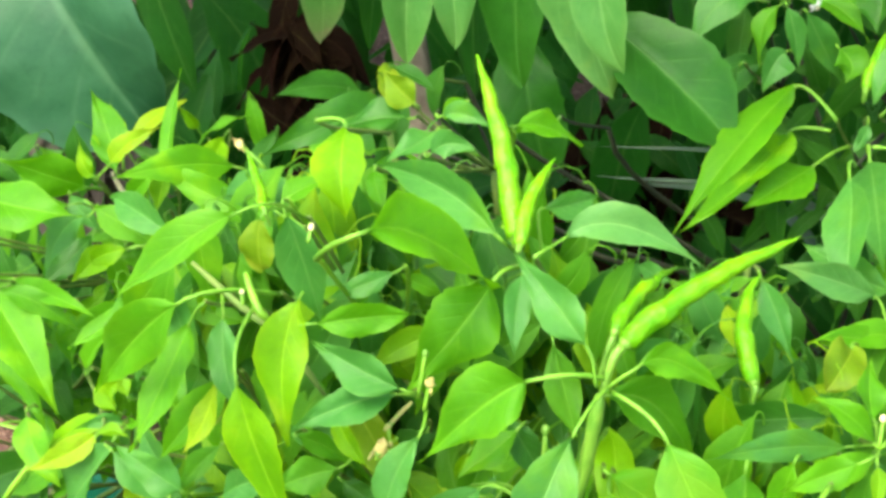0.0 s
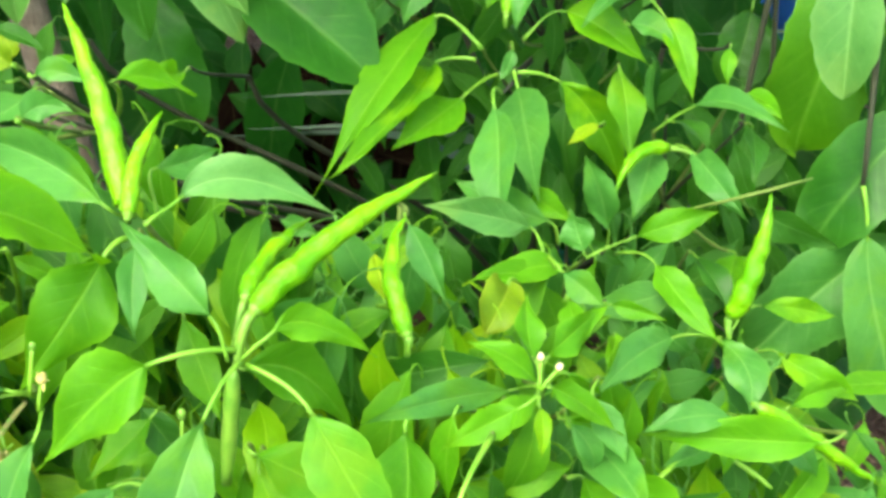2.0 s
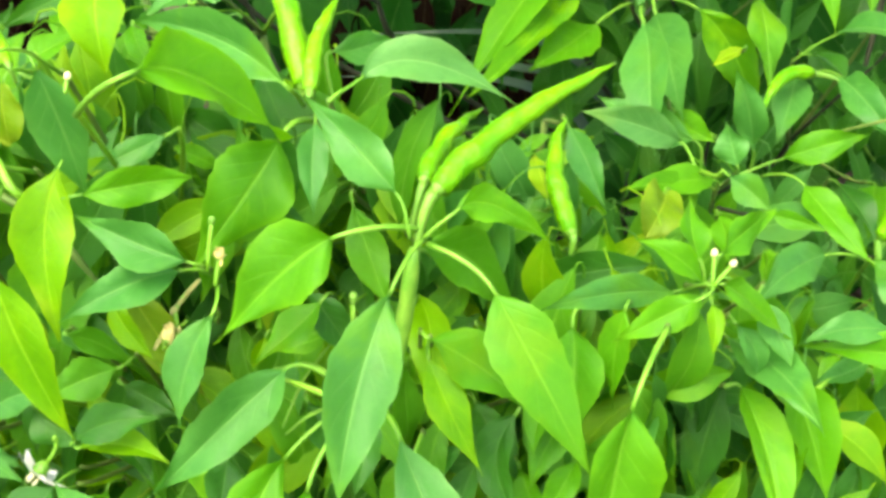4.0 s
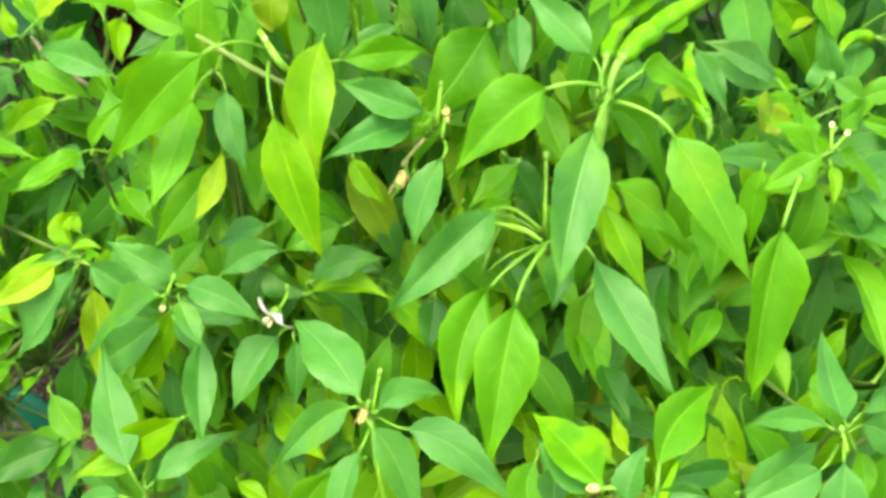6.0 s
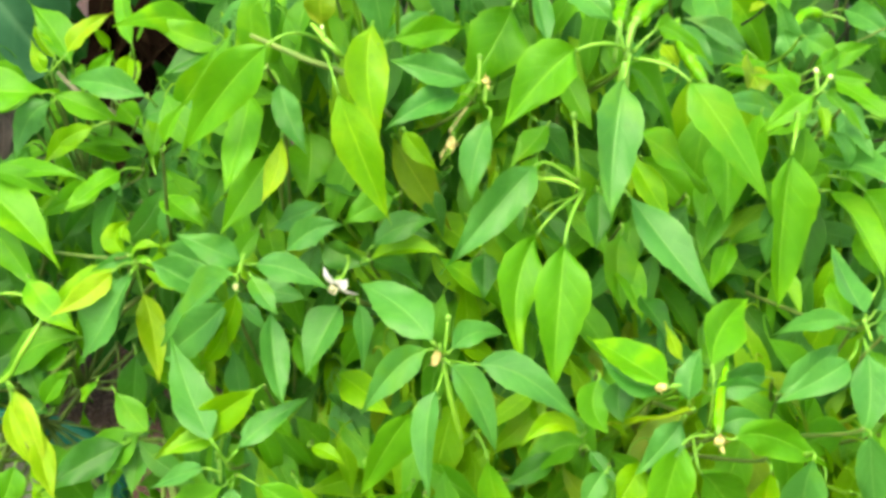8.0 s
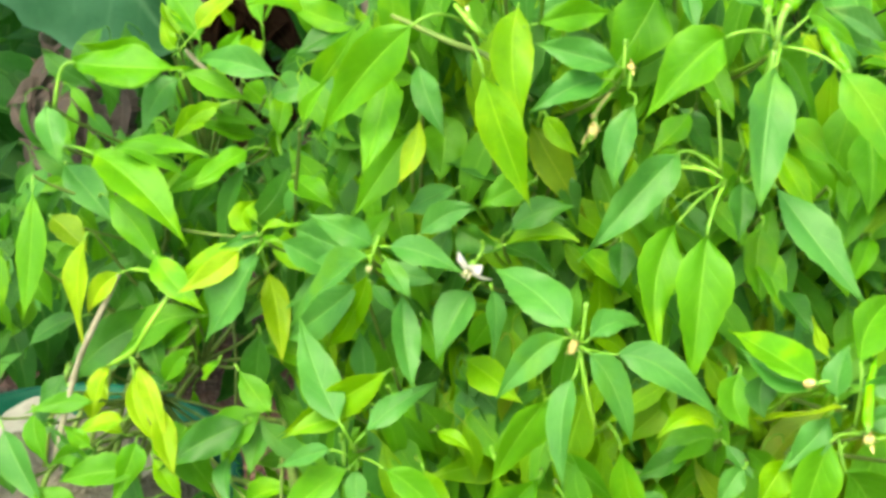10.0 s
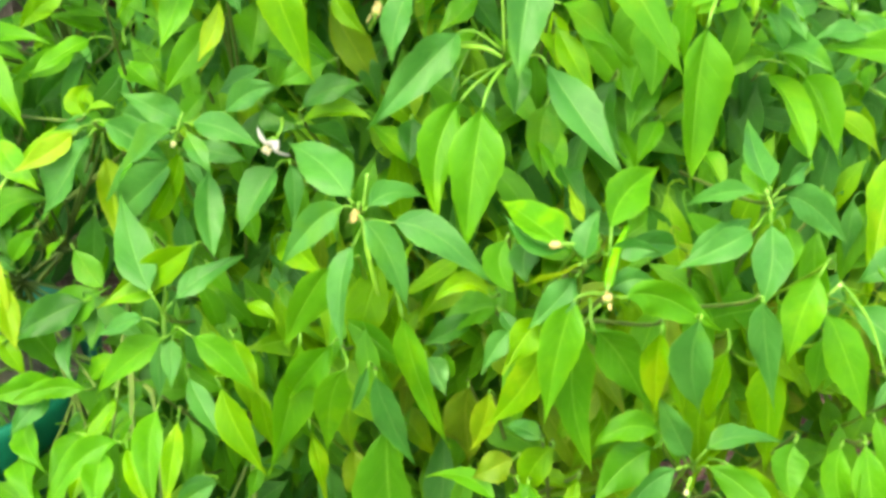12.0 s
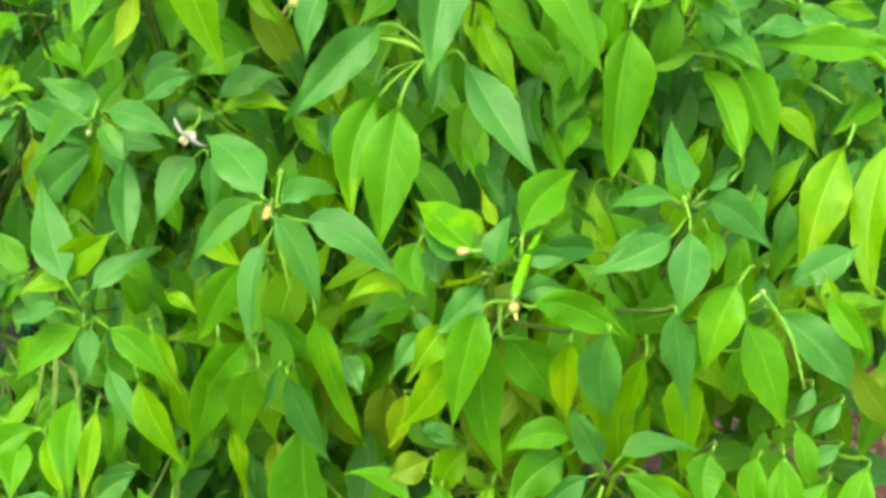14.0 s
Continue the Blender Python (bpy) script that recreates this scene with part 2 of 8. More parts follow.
def tube(bm, pts, radii, sides=7, cap=True):
    """A tapered tube through pts."""
    rings = []
    side = None
    for i, p in enumerate(pts):
        d = (pts[min(i + 1, len(pts) - 1)] - pts[max(i - 1, 0)])
        d = d.normalized() if d.length > 1e-9 else Vector((0, 0, 1))
        if side is None:
            side = d.cross(Vector((0.3, 0.2, 1))).normalized()
        side = (side - d * side.dot(d)).normalized()
        up = d.cross(side)
        rings.append([bm.verts.new(p + (side * math.cos(2 * math.pi * k / sides) + up * math.sin(2 * math.pi * k / sides)) * radii[i]) for k in range(sides)])
    for r0, r1 in zip(rings, rings[1:]):
        for k in range(sides):
            bm.faces.new((r0[k], r0[(k + 1) % sides], r1[(k + 1) % sides], r1[k]))
    if cap:
        bm.faces.new(list(reversed(rings[0])))
        bm.faces.new(rings[-1])
    return rings


def half_width(s, broad, rise=0.85, fall=1.4):
    """Outline of a blade: lance-shaped with a drawn-out tip, or broad and rounded."""
    if broad:
        peak = 0.56
        if s < peak:
            return (1 - (1 - s / peak) ** 2) ** 0.62
        return (1 - ((s - peak) / (1 - peak)) ** 2.1) ** 0.8
    top = rise / (rise + fall)
    return (s / top) ** rise * ((1 - s) / (1 - top)) ** fall


def blade(bm, uvl, base, tip, width, out_dir, arch, fold, droop, twist, r, ns=14, nu=6, broad=False, mid=None):
    """One leaf blade as a bent, folded and slightly wavy sheet, from base to tip; mid is the middle of its rib."""
    base, tip = Vector(base), Vector(tip)
    ax = tip - base
    ln = ax.length
    axn = ax / ln
    nrm = (out_dir - axn * out_dir.dot(axn))
    nrm = nrm.normalized() if nrm.length > 1e-4 else Vector((0, -1, 0))
    nrm = Matrix.Rotation(twist, 3, axn) @ nrm
    sid = axn.cross(nrm).normalized()
    # the two halves differ in width and in how far they fold up
    wide = (1 + r.uniform(-0.12, 0.12), 1 + r.uniform(-0.12, 0.12))
    folds = (fold * r.uniform(0.5, 1.35), fold * r.uniform(0.5, 1.35))
    rise, fall = r.uniform(0.95, 1.2), r.uniform(1.4, 1.75)
    if mid is None:
        bow = r.uniform(-0.13, 0.13) * ln
        hook = r.uniform(-0.08, 0.08) * ln
        c1 = base + axn * ln * 0.33 + nrm * ln * arch + sid * bow
        c2 = base + axn * ln * 0.70 + nrm * ln * arch * 0.8 + Vector((0, 0, 1)) * ln * droop + sid * bow * r.uniform(-0.6, 1.0)
    else:
        hook = r.uniform(-0.03, 0.03) * ln
        q = (Vector(mid) * 8 - base - tip) / 6
        c1, c2 = q - ax / 6, q + ax / 6
    ph, wav = r.random() * 6.28, 0.04 + 0.075 * r.random()
    curl = r.uniform(-0.02, 0.16)
    rows = []
    for i in range(ns + 1):
        s = i / ns
        p = bezier(base, c1, c2, tip, s) + sid * hook * max(0.0, s - 0.55) ** 2 * (1 - s) * 10
        d = (bezier(base, c1, c2, tip, min(1, s + 0.02)) - bezier(base, c1, c2, tip, max(0, s - 0.02))).normalized()
        sd = (sid - d * sid.dot(d)).normalized()
        n2 = sd.cross(d).normalized()
        n2 = -n2 if n2.dot(nrm) < 0 else n2
        s2 = Matrix.Rotation((s - 0.5) * twist * 0.8, 3, d) @ sd
        hw = half_width(s, broad, rise, fall) * width * 0.5 * (1 if broad else 1 - 0.55 * math.exp(-s / 0.08))
        if i == 0:
            hw = width * 0.02
        if i == ns:
            hw = width * 0.004
        row = []
        for k in range(nu + 1):
            u = 2 * k / nu - 1
            h2 = 1 if u > 0 else 0
            edge = wide[h2] * (1 + 0.02 * math.sin(s * 47 + ph + u * 2)) + 0.10 * noise.noise(Vector((s * 5 + ph * 9, u * 1.3, ph))) + 0.05 * noise.noise(Vector((s * 19, u + ph * 5, ph)))
            # folded along the rib, with the margins rolled back and wavy, and swellings between the side veins
            lift = folds[h2] * abs(u) * hw - (0.20 * folds[h2] + curl) * hw * u * u
            lift += wav * width * math.sin(s * 11 + ph + u * 1.7) * abs(u) ** 1.5
            if ns > 16:
                lift += 0.011 * width * math.cos((s * 7 - abs(u) * 1.9) * 6.28) * (1 - abs(u)) * min(1, 4 * abs(u))
            row.append((bm.verts.new(p + s2 * (u * hw * edge) + n2 * lift), k / nu, s))
        rows.append(row)
    for r0, r1 in zip(rows, rows[1:]):
        for k in range(nu):
            q = (r0[k], r0[k + 1], r1[k + 1], r1[k])
            fc = bm.faces.new([v[0] for v in q])
            for lp, v in zip(fc.loops, q):
                lp[uvl].uv = (v[1], v[2])
    return sid, nrm, c1


OUT = Vector((0.02, -0.78, 0.62))
CENTRES = []


def leaf(plant, tone, width, node, base, tip, mid=None, broad=False):
    """One leaf with its stalk, from the node on the stem to the drawn-out tip."""
    r = random.Random(int(1e4 * (abs(base[0]) + 3 * abs(base[1]) + 7 * abs(tip[2]))))
    node, base, tip = Vector(node), Vector(base), Vector(tip)
    bm = bmesh.new()
    uvl = bm.loops.layers.uv.new("UVMap")
    ln = (tip - base).length
    out_dir = (OUT + Vector((r.uniform(-0.35, 0.35), 0, r.uniform(-0.25, 0.3)))).normalized()
    arch = r.uniform(0.03, 0.18)
    sid, nrm, c1 = blade(bm, uvl, base, tip, width if broad else width * 1.03, out_dir, arch, r.uniform(0.25, 0.9), r.uniform(0.0, 0.09), r.uniform(-0.4, 0.4), r, 36, 8, broad, mid)
    ax = (c1 - base).normalized()
    gap = (base - node).length
    if gap > 0.003:
        k = 7
        lift = Vector((0, -0.05, 0.12)) * gap
        pts = [bezier(node, node + (base - node) * 0.3 + lift, base - ax * gap * 0.35 + lift * 0.3, base + ax * ln * 0.02, i / k) for i in range(k + 1)]
        thick = max(0.0007, min(0.0013, width * 0.036))
        stalk = bmesh.new()
        tube(stalk, pts, [thick * (1.25 - 0.45 * i / k) for i in range(k + 1)], 6)
    ob = part("leaf", bm, LEAF[tone], plant, LEAF_LABEL.get(tone, ""))
    if gap > 0.003:
        part("leaf_stalk", stalk, STALK, ob)
    CENTRES.extend((base.lerp(tip, 0.15), base.lerp(tip, 0.5), base.lerp(tip, 0.85)))
    NODES.setdefault(plant.name, []).append(node)
    return ob


NODES = {}

# ---- stems ----
def shoot(plant, name, pts4, r0, r1, mat, label="", k=9, sides=7):
    bm = bmesh.new()
    pts = [bezier(*pts4, i / k) for i in range(k + 1)]
    tube(bm, pts, [r0 + (r1 - r0) * i / k + 0.0003 * (i % 2) for i in range(k + 1)], sides)
    return part(name, bm, mat, plant, label)


def cane(plant, mat, radius, *course):
    """A stem along a smooth course through a few places."""
    q = [Vector(c) for c in course]
    q = [q[0] * 2 - q[1]] + q + [q[-1] * 2 - q[-2]]
    pts = []
    for a, b2, c, d in zip(q, q[1:], q[2:], q[3:]):
        for i in range(6):
            t = i / 6
            pts.append(0.5 * ((2 * b2) + (c - a) * t + (2 * a - 5 * b2 + 4 * c - d) * t * t + (3 * b2 - a - 3 * c + d) * t ** 3))
    pts.append(q[-2])
    bm = bmesh.new()
    n = len(pts)
    tube(bm, pts, [radius * (1 + 0.14 * (i % 6 == 0) + 0.06 * math.sin(i * 1.7)) * min(1.0, 0.55 + 0.2 * i, 0.55 + 0.2 * (n - 1 - i)) for i in range(n)], 9)
    CENTRES.extend(pts[::6])
    return part("branch" if mat is not TWIG else "twig", bm, mat, plant, "bare grey-brown twig" if mat is TWIG else "")


def branches(plant, foot, mats=None, cell=0.12, thin=0.0011, stout=0.0042):
    """Stems from the foot to every group of leaf nodes, and side shoots from the nodes to those stems."""
    seen = []
    for nd in NODES.get(plant.name, []):
        if all((nd - s).length > 0.014 for s in seen):
            seen.append(nd)
    groups = {}
    for nd in seen:
        groups.setdefault((round(nd.x / cell), round(nd.y / cell * 0.6), round(nd.z / 0.11)), []).append(nd)
    foot = Vector(foot)
    for key in sorted(groups):
        nds = groups[key]
        r = random.Random(key[0] * 31 + key[1] * 7 + key[2])
        low = min(q.z for q in nds)
        mean = sum(nds, Vector()) / len(nds)
        sink = -0.045 if low > foot.z + 0.08 else 0.05
        head = Vector((mean.x * 0.92 + foot.x * 0.08, mean.y + 0.085, low + sink))
        f2 = foot + Vector((r.uniform(-0.04, 0.04), r.uniform(-0.03, 0.03), 0))
        rise = max(0.05, head.z - f2.z)
        shoot(plant, "stem", (f2, f2 + Vector((0, 0.03, rise * 0.55)), Vector((head.x, head.y + 0.05, head.z - rise * 0.3)), head), stout, 0.0018, (mats or (STEM, WOOD))[1], "greenish woody stem", 12)
        for nd in nds:
            shoot(plant, "branch", (nd + Vector((0, 0.001, 0.001)), nd + Vector((0, 0.012, -0.012)), nd.lerp(head, 0.6) + Vector((r.uniform(-0.006, 0.006), 0.012, -0.006)), head),
                  thin * 0.8, 0.0012, (mats or (STEM, WOOD))[0 if r.random() < 0.4 else 1])


def hanging_branches(plant):
    """Twigs that carry the hanging broad leaves from above."""
    for nd in NODES.get(plant.name, []):
        r = random.Random(int(abs(nd.x) * 9999))
        top = nd + Vector((r.uniform(-0.05, 0.05), 0.12, 0.22))
        shoot(plant, "branch", (nd, nd + Vector((0, 0.01, 0.06)), top - Vector((0, 0.04, 0.05)), top), 0.0016, 0.003, BARK)


# gaps between the plants, with no inner leaves
CLEARINGS = (((-0.52, 0.12, 0.0), (-0.32, 0.32, 0.40)), ((0.19, 0.35, 0.50), (0.31, 0.62, 0.80)))


def inner_foliage(plant, count, centre, spread, tones, size, keep_front=True, even=False):
    """Crowded smaller leaves inside the plant, behind outer ones; also backdrop and shading crown."""
    view = Vector((0, 0.80, -0.60))
    for tone in sorted(set(tones)):
        bm = bmesh.new()
        uvl = bm.loops.layers.uv.new("UVMap")
        made = 0
        tries = 0
        want = count * tones.count(tone) // len(tones)
        while made < want and tries < want * 12:
            tries += 1
            q3 = [rng.uniform(-1, 1) for _ in range(3)]
            if even and sum(q * q for q in q3) > rng.uniform(0.75, 1.15):
                continue
            p = Vector(centre) + Vector([(q3[k3] if even else max(-1.0, min(1.0, rng.gauss(0, 0.5)))) * s for k3, s in enumerate(spread)])
            if keep_front:
                if any(all(lo < c < hi for c, lo, hi in zip(p, low, high)) for low, high in CLEARINGS):
                    continue
                bad = False
                # high up, only behind an outer leaf
                if p.z > 0.655:
                    continue
                behind = p.z < 0.50 or p.y > 0.37
                for q in CENTRES:
                    d = q - p
                    a = d.dot(view)
                    off = (d - view * a).length
                    if not behind and a < -0.01 and off < 0.03:
                        behind = True
                    if a > -0.014 and off < 0.027:
                        bad = True
                        break
                if bad or not behind:
                    continue
            ang = rng.gauss(0, 0.75)
            ln = size * rng.uniform(0.7, 1.35)
            dirv = Vector((math.sin(ang), rng.uniform(-0.6, 0.1), -math.cos(ang) - 0.1)).normalized()
            out_dir = (OUT + Vector((rng.uniform(-0.6, 0.6), rng.uniform(-0.2, 0.4), rng.uniform(-0.2, 0.6)))).normalized()
            blade(bm, uvl, p - dirv * ln * 0.5, p + dirv * ln * 0.5, ln * rng.uniform(0.27, 0.40), out_dir, rng.uniform(0.04, 0.2), rng.uniform(0.1, 0.7), 0.03, rng.uniform(-0.7, 0.7), rng, 9, 4)
            if size < 0.07:
                # thin pale stalk that arches back to the stem
                foot = p - dirv * ln * 0.5
                k2 = ln * rng.uniform(0.3, 0.75)
                end = foot + Vector((rng.uniform(-0.6, 0.6), rng.uniform(0.3, 0.9), rng.uniform(-0.7, 0.35))) * k2
                pts = [bezier(foot + dirv * 0.002, foot - dirv * k2 * 0.4, end - dirv * k2 * 0.2, end, i / 4) for i in range(5)]
                for ring in tube(bm, pts, [0.0004, 0.00045, 0.0005, 0.0006, 0.0007], 4, False):
                    for v in ring:
                        for lp in v.link_loops:
                            lp[uvl].uv = (0.5, 0.1)
            made += 1
        ob = part("inner_leaves", bm, INNER[tone], plant, {"w": "tangle of dead brown leaves, darkened to stand for a shaded gap", "v": "clump of dry grey-brown leaves"}.get(tone, "crowded filling leaves, darker tones coloured as if shaded"))
        ob["kind"] = "stuff"

# ---- fruit, flowers and buds ----
def chili(plant, node, base, mid, tip, width, blunt=2.6, label="glossy green chili pod"):
    """A slender pod with shoulders, seed bumps, a cup-shaped calyx and its stalk."""
    node, base, mid, tip = Vector(node), Vector(base), Vector(mid), Vector(tip)
    r = random.Random(int(abs(base.x) * 1e5))
    bm = bmesh.new()
    k = 26
    c1 = base.lerp(mid, 0.7)
    c2 = tip.lerp(mid, 0.7)
    pts, rad = [], []
    for i in range(k + 1):
        s = i / k
        pts.append(bezier(base, c1, c2, tip, s))
        shape = min(1.0, 0.74 + 2.2 * s) * (1 - 0.12 * s) * (max(0.0, 1 - s ** blunt)) ** 0.72
        rad.append(max(0.0004, width * 0.5 * shape * (1 + 0.05 * math.sin(s * 31 + base.x * 90) + 0.10 * noise.noise(Vector((s * 7, width * 900, 0))))))
    # a slightly wavy, dented body
    for i in range(2, k):
        pts[i] = pts[i] + noise.noise_vector(Vector((i * 0.35, width * 700, base.y * 50))) * width * 0.12
    for ring in tube(bm, pts, rad, 14):
        for v in ring:
            v.co += noise.noise_vector(v.co * 170) * width * 0.05
    CENTRES.extend(pts[::5])
    pod = part("pod", bm, CHILI, plant, label)
    bm = bmesh.new()
    d = (pts[1] - pts[0]).normalized()
    tube(bm, [base - d * width * 0.30, base - d * width * 0.12, base + d * width * 0.08, base + d * width * 0.22],
         [width * 0.13, width * 0.25, width * 0.34, width * 0.35], 12)
    part("calyx", bm, CALYX, pod)
    bm = bmesh.new()
    start = base - d * width * 0.25
    gap = (start - node).length
    pts = [bezier(node, node + (start - node) * 0.35 + Vector((0, 0, 0.12)) * gap, start - d * gap * 0.3, start, i / 8) for i in range(9)]
    tube(bm, pts, [width * 0.13 + width * 0.09 * i / 8 for i in range(9)], 8)
    part("stalk", bm, CALYX, pod)
    return pod


def petal_sheet(bm, centre, direction, normal, length, width, curl):
    side = direction.cross(normal).normalized()
    rows = []
    for i in range(7):
        s = i / 6
        w = width * 0.5 * max(0.03, (math.sin(math.pi * (0.12 + 0.86 * s)) ** 0.8) * (1 - 0.35 * s))
        p = centre + direction * length * s + normal * curl * length * s * s
        rows.append([bm.verts.new(p + side * w * u + normal * 0.12 * w * abs(u)) for u in (-1, -0.5, 0, 0.5, 1)])
    for a, b in zip(rows, rows[1:]):
        for j in range(4):
            bm.faces.new((a[j], a[j + 1], b[j + 1], b[j]))


def flower(plant, node, at, size, facing, petals=5, curl=-0.25, label="open white chili flower"):
    """A nodding star-shaped flower with separate petals, anthers and a bent stalk."""
    node, at = Vector(node), Vector(at)
    f = Vector(facing).normalized()
    a = f.cross(Vector((0.2, 0.1, 1))).normalized()
    b = f.cross(a)
    bm = bmesh.new()
    tube(bm, [at - f * size * 0.25, at - f * size * 0.05, at + f * size * 0.02], [size * 0.10, size * 0.16, size * 0.1], 9)
    head = part("flower", bm, CALYX, plant, label)
    for i in range(petals):
        w = 2 * math.pi * i / petals
        bm = bmesh.new()
        petal_sheet(bm, at, (a * math.cos(w) + b * math.sin(w)).normalized(), f, size * 0.58, size * 0.44, curl)
        part("petal", bm, PETAL, head)
    for i in range(5):
        w = 2 * math.pi * (i + 0.5) / 5
        o = (a * math.cos(w) + b * math.sin(w)) * size * 0.07
        bm = bmesh.new()
        tube(bm, [at + o, at + o * 1.3 + f * size * 0.16, at + o * 1.2 + f * size * 0.22], [size * 0.02, size * 0.035, size * 0.02], 6)
        part("anther", bm, ANTHER, head)
    bm = bmesh.new()
    e = at - f * size * 0.25
    pts = [bezier(node, node + Vector((0, 0, 0.4)) * (e - node).length, e - f * size * 0.5, e, i / 8) for i in range(9)]
    tube(bm, pts, [size * 0.035] * 9, 7)
    part("stalk", bm, STEM, head)
    return head


def bud(plant, node, at, size, mat, label, long=1.3):
    """A closed bud or withered flower on a thin stalk."""
    node, at = Vector(node), Vector(at)
    bm = bmesh.new()
    d = (at - node)
    d = d.normalized() if d.length > 1e-6 else Vector((0, 0, 1))
    pts = [at + d * size * long * (s - 0.5) for s in (0, 0.15, 0.35, 0.6, 0.8, 0.95, 1.0)]
    tube(bm, pts, [size * q for q in (0.18, 0.36, 0.48, 0.5, 0.38, 0.2, 0.06)], 10)
    if mat is WITHER:
        # crumpled, with a few shrivelled petals hanging off
        for v in bm.verts:
            v.co += noise.noise_vector(v.co * 900) * size * 0.28
        for k in range(4):
            w = Vector((math.cos(k * 1.7), -0.5, math.sin(k * 1.7) - 0.4)).normalized()
            petal_sheet(bm, at, w, d if abs(d.dot(w)) < 0.9 else Vector((0, -1, 0)), size * 1.1, size * 0.5, 0.4)
    ob = part("bud", bm, mat, plant, label)
    bm = bmesh.new()
    tube(bm, [at - d * size * long * 0.62, at - d * size * long * 0.4, at - d * size * long * 0.3], [size * 0.16, size * 0.38, size * 0.42], 9)
    part("calyx", bm, CALYX, ob)
    if (at - node).length > size:
        bm = bmesh.new()
        e = at - d * size * long * 0.55
        pts = [bezier(node, node.lerp(e, 0.4) + Vector((0, 0, 0.15)) * (e - node).length, node.lerp(e, 0.8), e, i / 6) for i in range(7)]
        tube(bm, pts, [0.0009] * 7, 6)
        part("stalk", bm, STEM, ob)
    return ob


# ---- ground, pots and what lies about ----
def ground():
    bm = bmesh.new()
    n, s = 90, 1.6
    grid = [[None] * (n + 1) for _ in range(n + 1)]
    for i in range(n + 1):
        for j in range(n + 1):
            x, y = -s + 2 * s * i / n, -s + 0.4 + 2 * s * j / n
            edge = i in (0, n) or j in (0, n)
            if edge:
                x, y = x * 200, y * 200
            z = 0 if edge else 0.012 * noise.noise(Vector((x * 4, y * 4, 0))) + 0.005 * noise.noise(Vector((x * 17, y * 17, 3)))
            grid[i][j] = bm.verts.new((x, y, z))
    for i in range(n):
        for j in range(n):
            bm.faces.new((grid[i][j], grid[i + 1][j], grid[i + 1][j + 1], grid[i][j + 1]))
    return tagged(link_mesh("ground", bm, GROUND), "reddish-brown gritty earth strewn with small stones", "ground", kind="structure")


ground()


def pebbles():
    verts, faces = [], []
    r = random.Random(3)
    for _ in range(5200):
        x, y = r.uniform(-0.1, 0.9), r.uniform(-0.1, 0.8)
        s = 0.0022 + 0.0045 * r.random() ** 3
        c = Vector((x, y, 0.012 * noise.noise(Vector((x * 4, y * 4, 0))) + 0.005 * noise.noise(Vector((x * 17, y * 17, 3))) + s * 0.2))
        o = len(verts)
        for a in range(5):
            w = 2 * math.pi * a / 5 + r.random()
            verts.append(c + Vector((math.cos(w) * s * r.uniform(0.7, 1.2), math.sin(w) * s * r.uniform(0.7, 1.2), 0)))
        verts.append(c + Vector((0, 0, s * r.uniform(0.5, 0.9))))
        for a in range(5):
            faces.append((o + a, o + (a + 1) % 5, o + 5))
    me = bpy.data.meshes.new("gravel")
    me.from_pydata([tuple(v) for v in verts], [], faces)
    me.materials.append(GRAVEL)
    return tagged(new("gravel", me), "small reddish gravel stones scattered over the earth", "gravel", kind="stuff")


pebbles()


def ring_profile(bm, centre, profile, sides=48):
    """A turned body: profile is radius and height from the inside of the foot outwards."""
    rings = []
    for rad, z in profile:
        rings.append([bm.verts.new((centre[0] + rad * math.cos(2 * math.pi * k / sides), centre[1] + rad * math.sin(2 * math.pi * k / sides), z)) for k in range(sides)])
    for a, b in zip(rings, rings[1:]):
        for k in range(sides):
            bm.faces.new((a[k], a[(k + 1) % sides], b[(k + 1) % sides], b[k]))
    return rings


def pot(at, radius, height, label, depth=0.035, soil=None, soil_label="dark crumbly potting soil"):
    x, y = at
    p = thing("plant_pot", (x, y, 0), label, "plant pot", "pots of chili plants")
    bm = bmesh.new()
    r0, h = radius, height
    rings = ring_profile(bm, at, [(0.002, 0.012), (r0 * 0.70, 0.012), (r0 * 0.70, 0.0), (r0 * 0.76, 0.0), (r0 * 0.80, h * 0.2), (r0 * 0.93, h - 0.04), (r0 * 0.935, h - 0.037), (r0 * 0.93, h - 0.06), (r0 * 0.90, h - 0.06), (r0 * 0.74, 0.02)])
    body = part("body", bm, POT, p)
    bm = bmesh.new()
    ring_profile(bm, at, [(r0 * 0.935, h - 0.036), (r0 * 0.99, h - 0.036), (r0 * 1.0, h - 0.030), (r0 * 1.01, h - 0.006), (r0 * 1.0, h), (r0 * 0.96, h), (r0 * 0.945, h - 0.006), (r0 * 0.905, h - 0.05)])
    part("rim", bm, POT, p)
    bm = bmesh.new()
    rings = []
    for q in range(9):
        rr = r0 * 0.905 * q / 8
        rings.append([bm.verts.new((x + rr * math.cos(2 * math.pi * k / 40), y + rr * math.sin(2 * math.pi * k / 40), h - depth + 0.012 * noise.noise(Vector((rr * 50 + k * 0.3, k * 0.7, x * 5))) * (0 if q == 8 else 1))) for k in range(40)] if q else [bm.verts.new((x, y, h - depth + 0.005))])
    for k in range(40):
        bm.faces.new((rings[0][0], rings[1][k], rings[1][(k + 1) % 40]))
        for a, b in zip(rings[1:], rings[2:]):
            bm.faces.new((a[k], b[k], b[(k + 1) % 40], a[(k + 1) % 40]))
    part("soil", bm, soil or SOIL, p, soil_label)
    return p


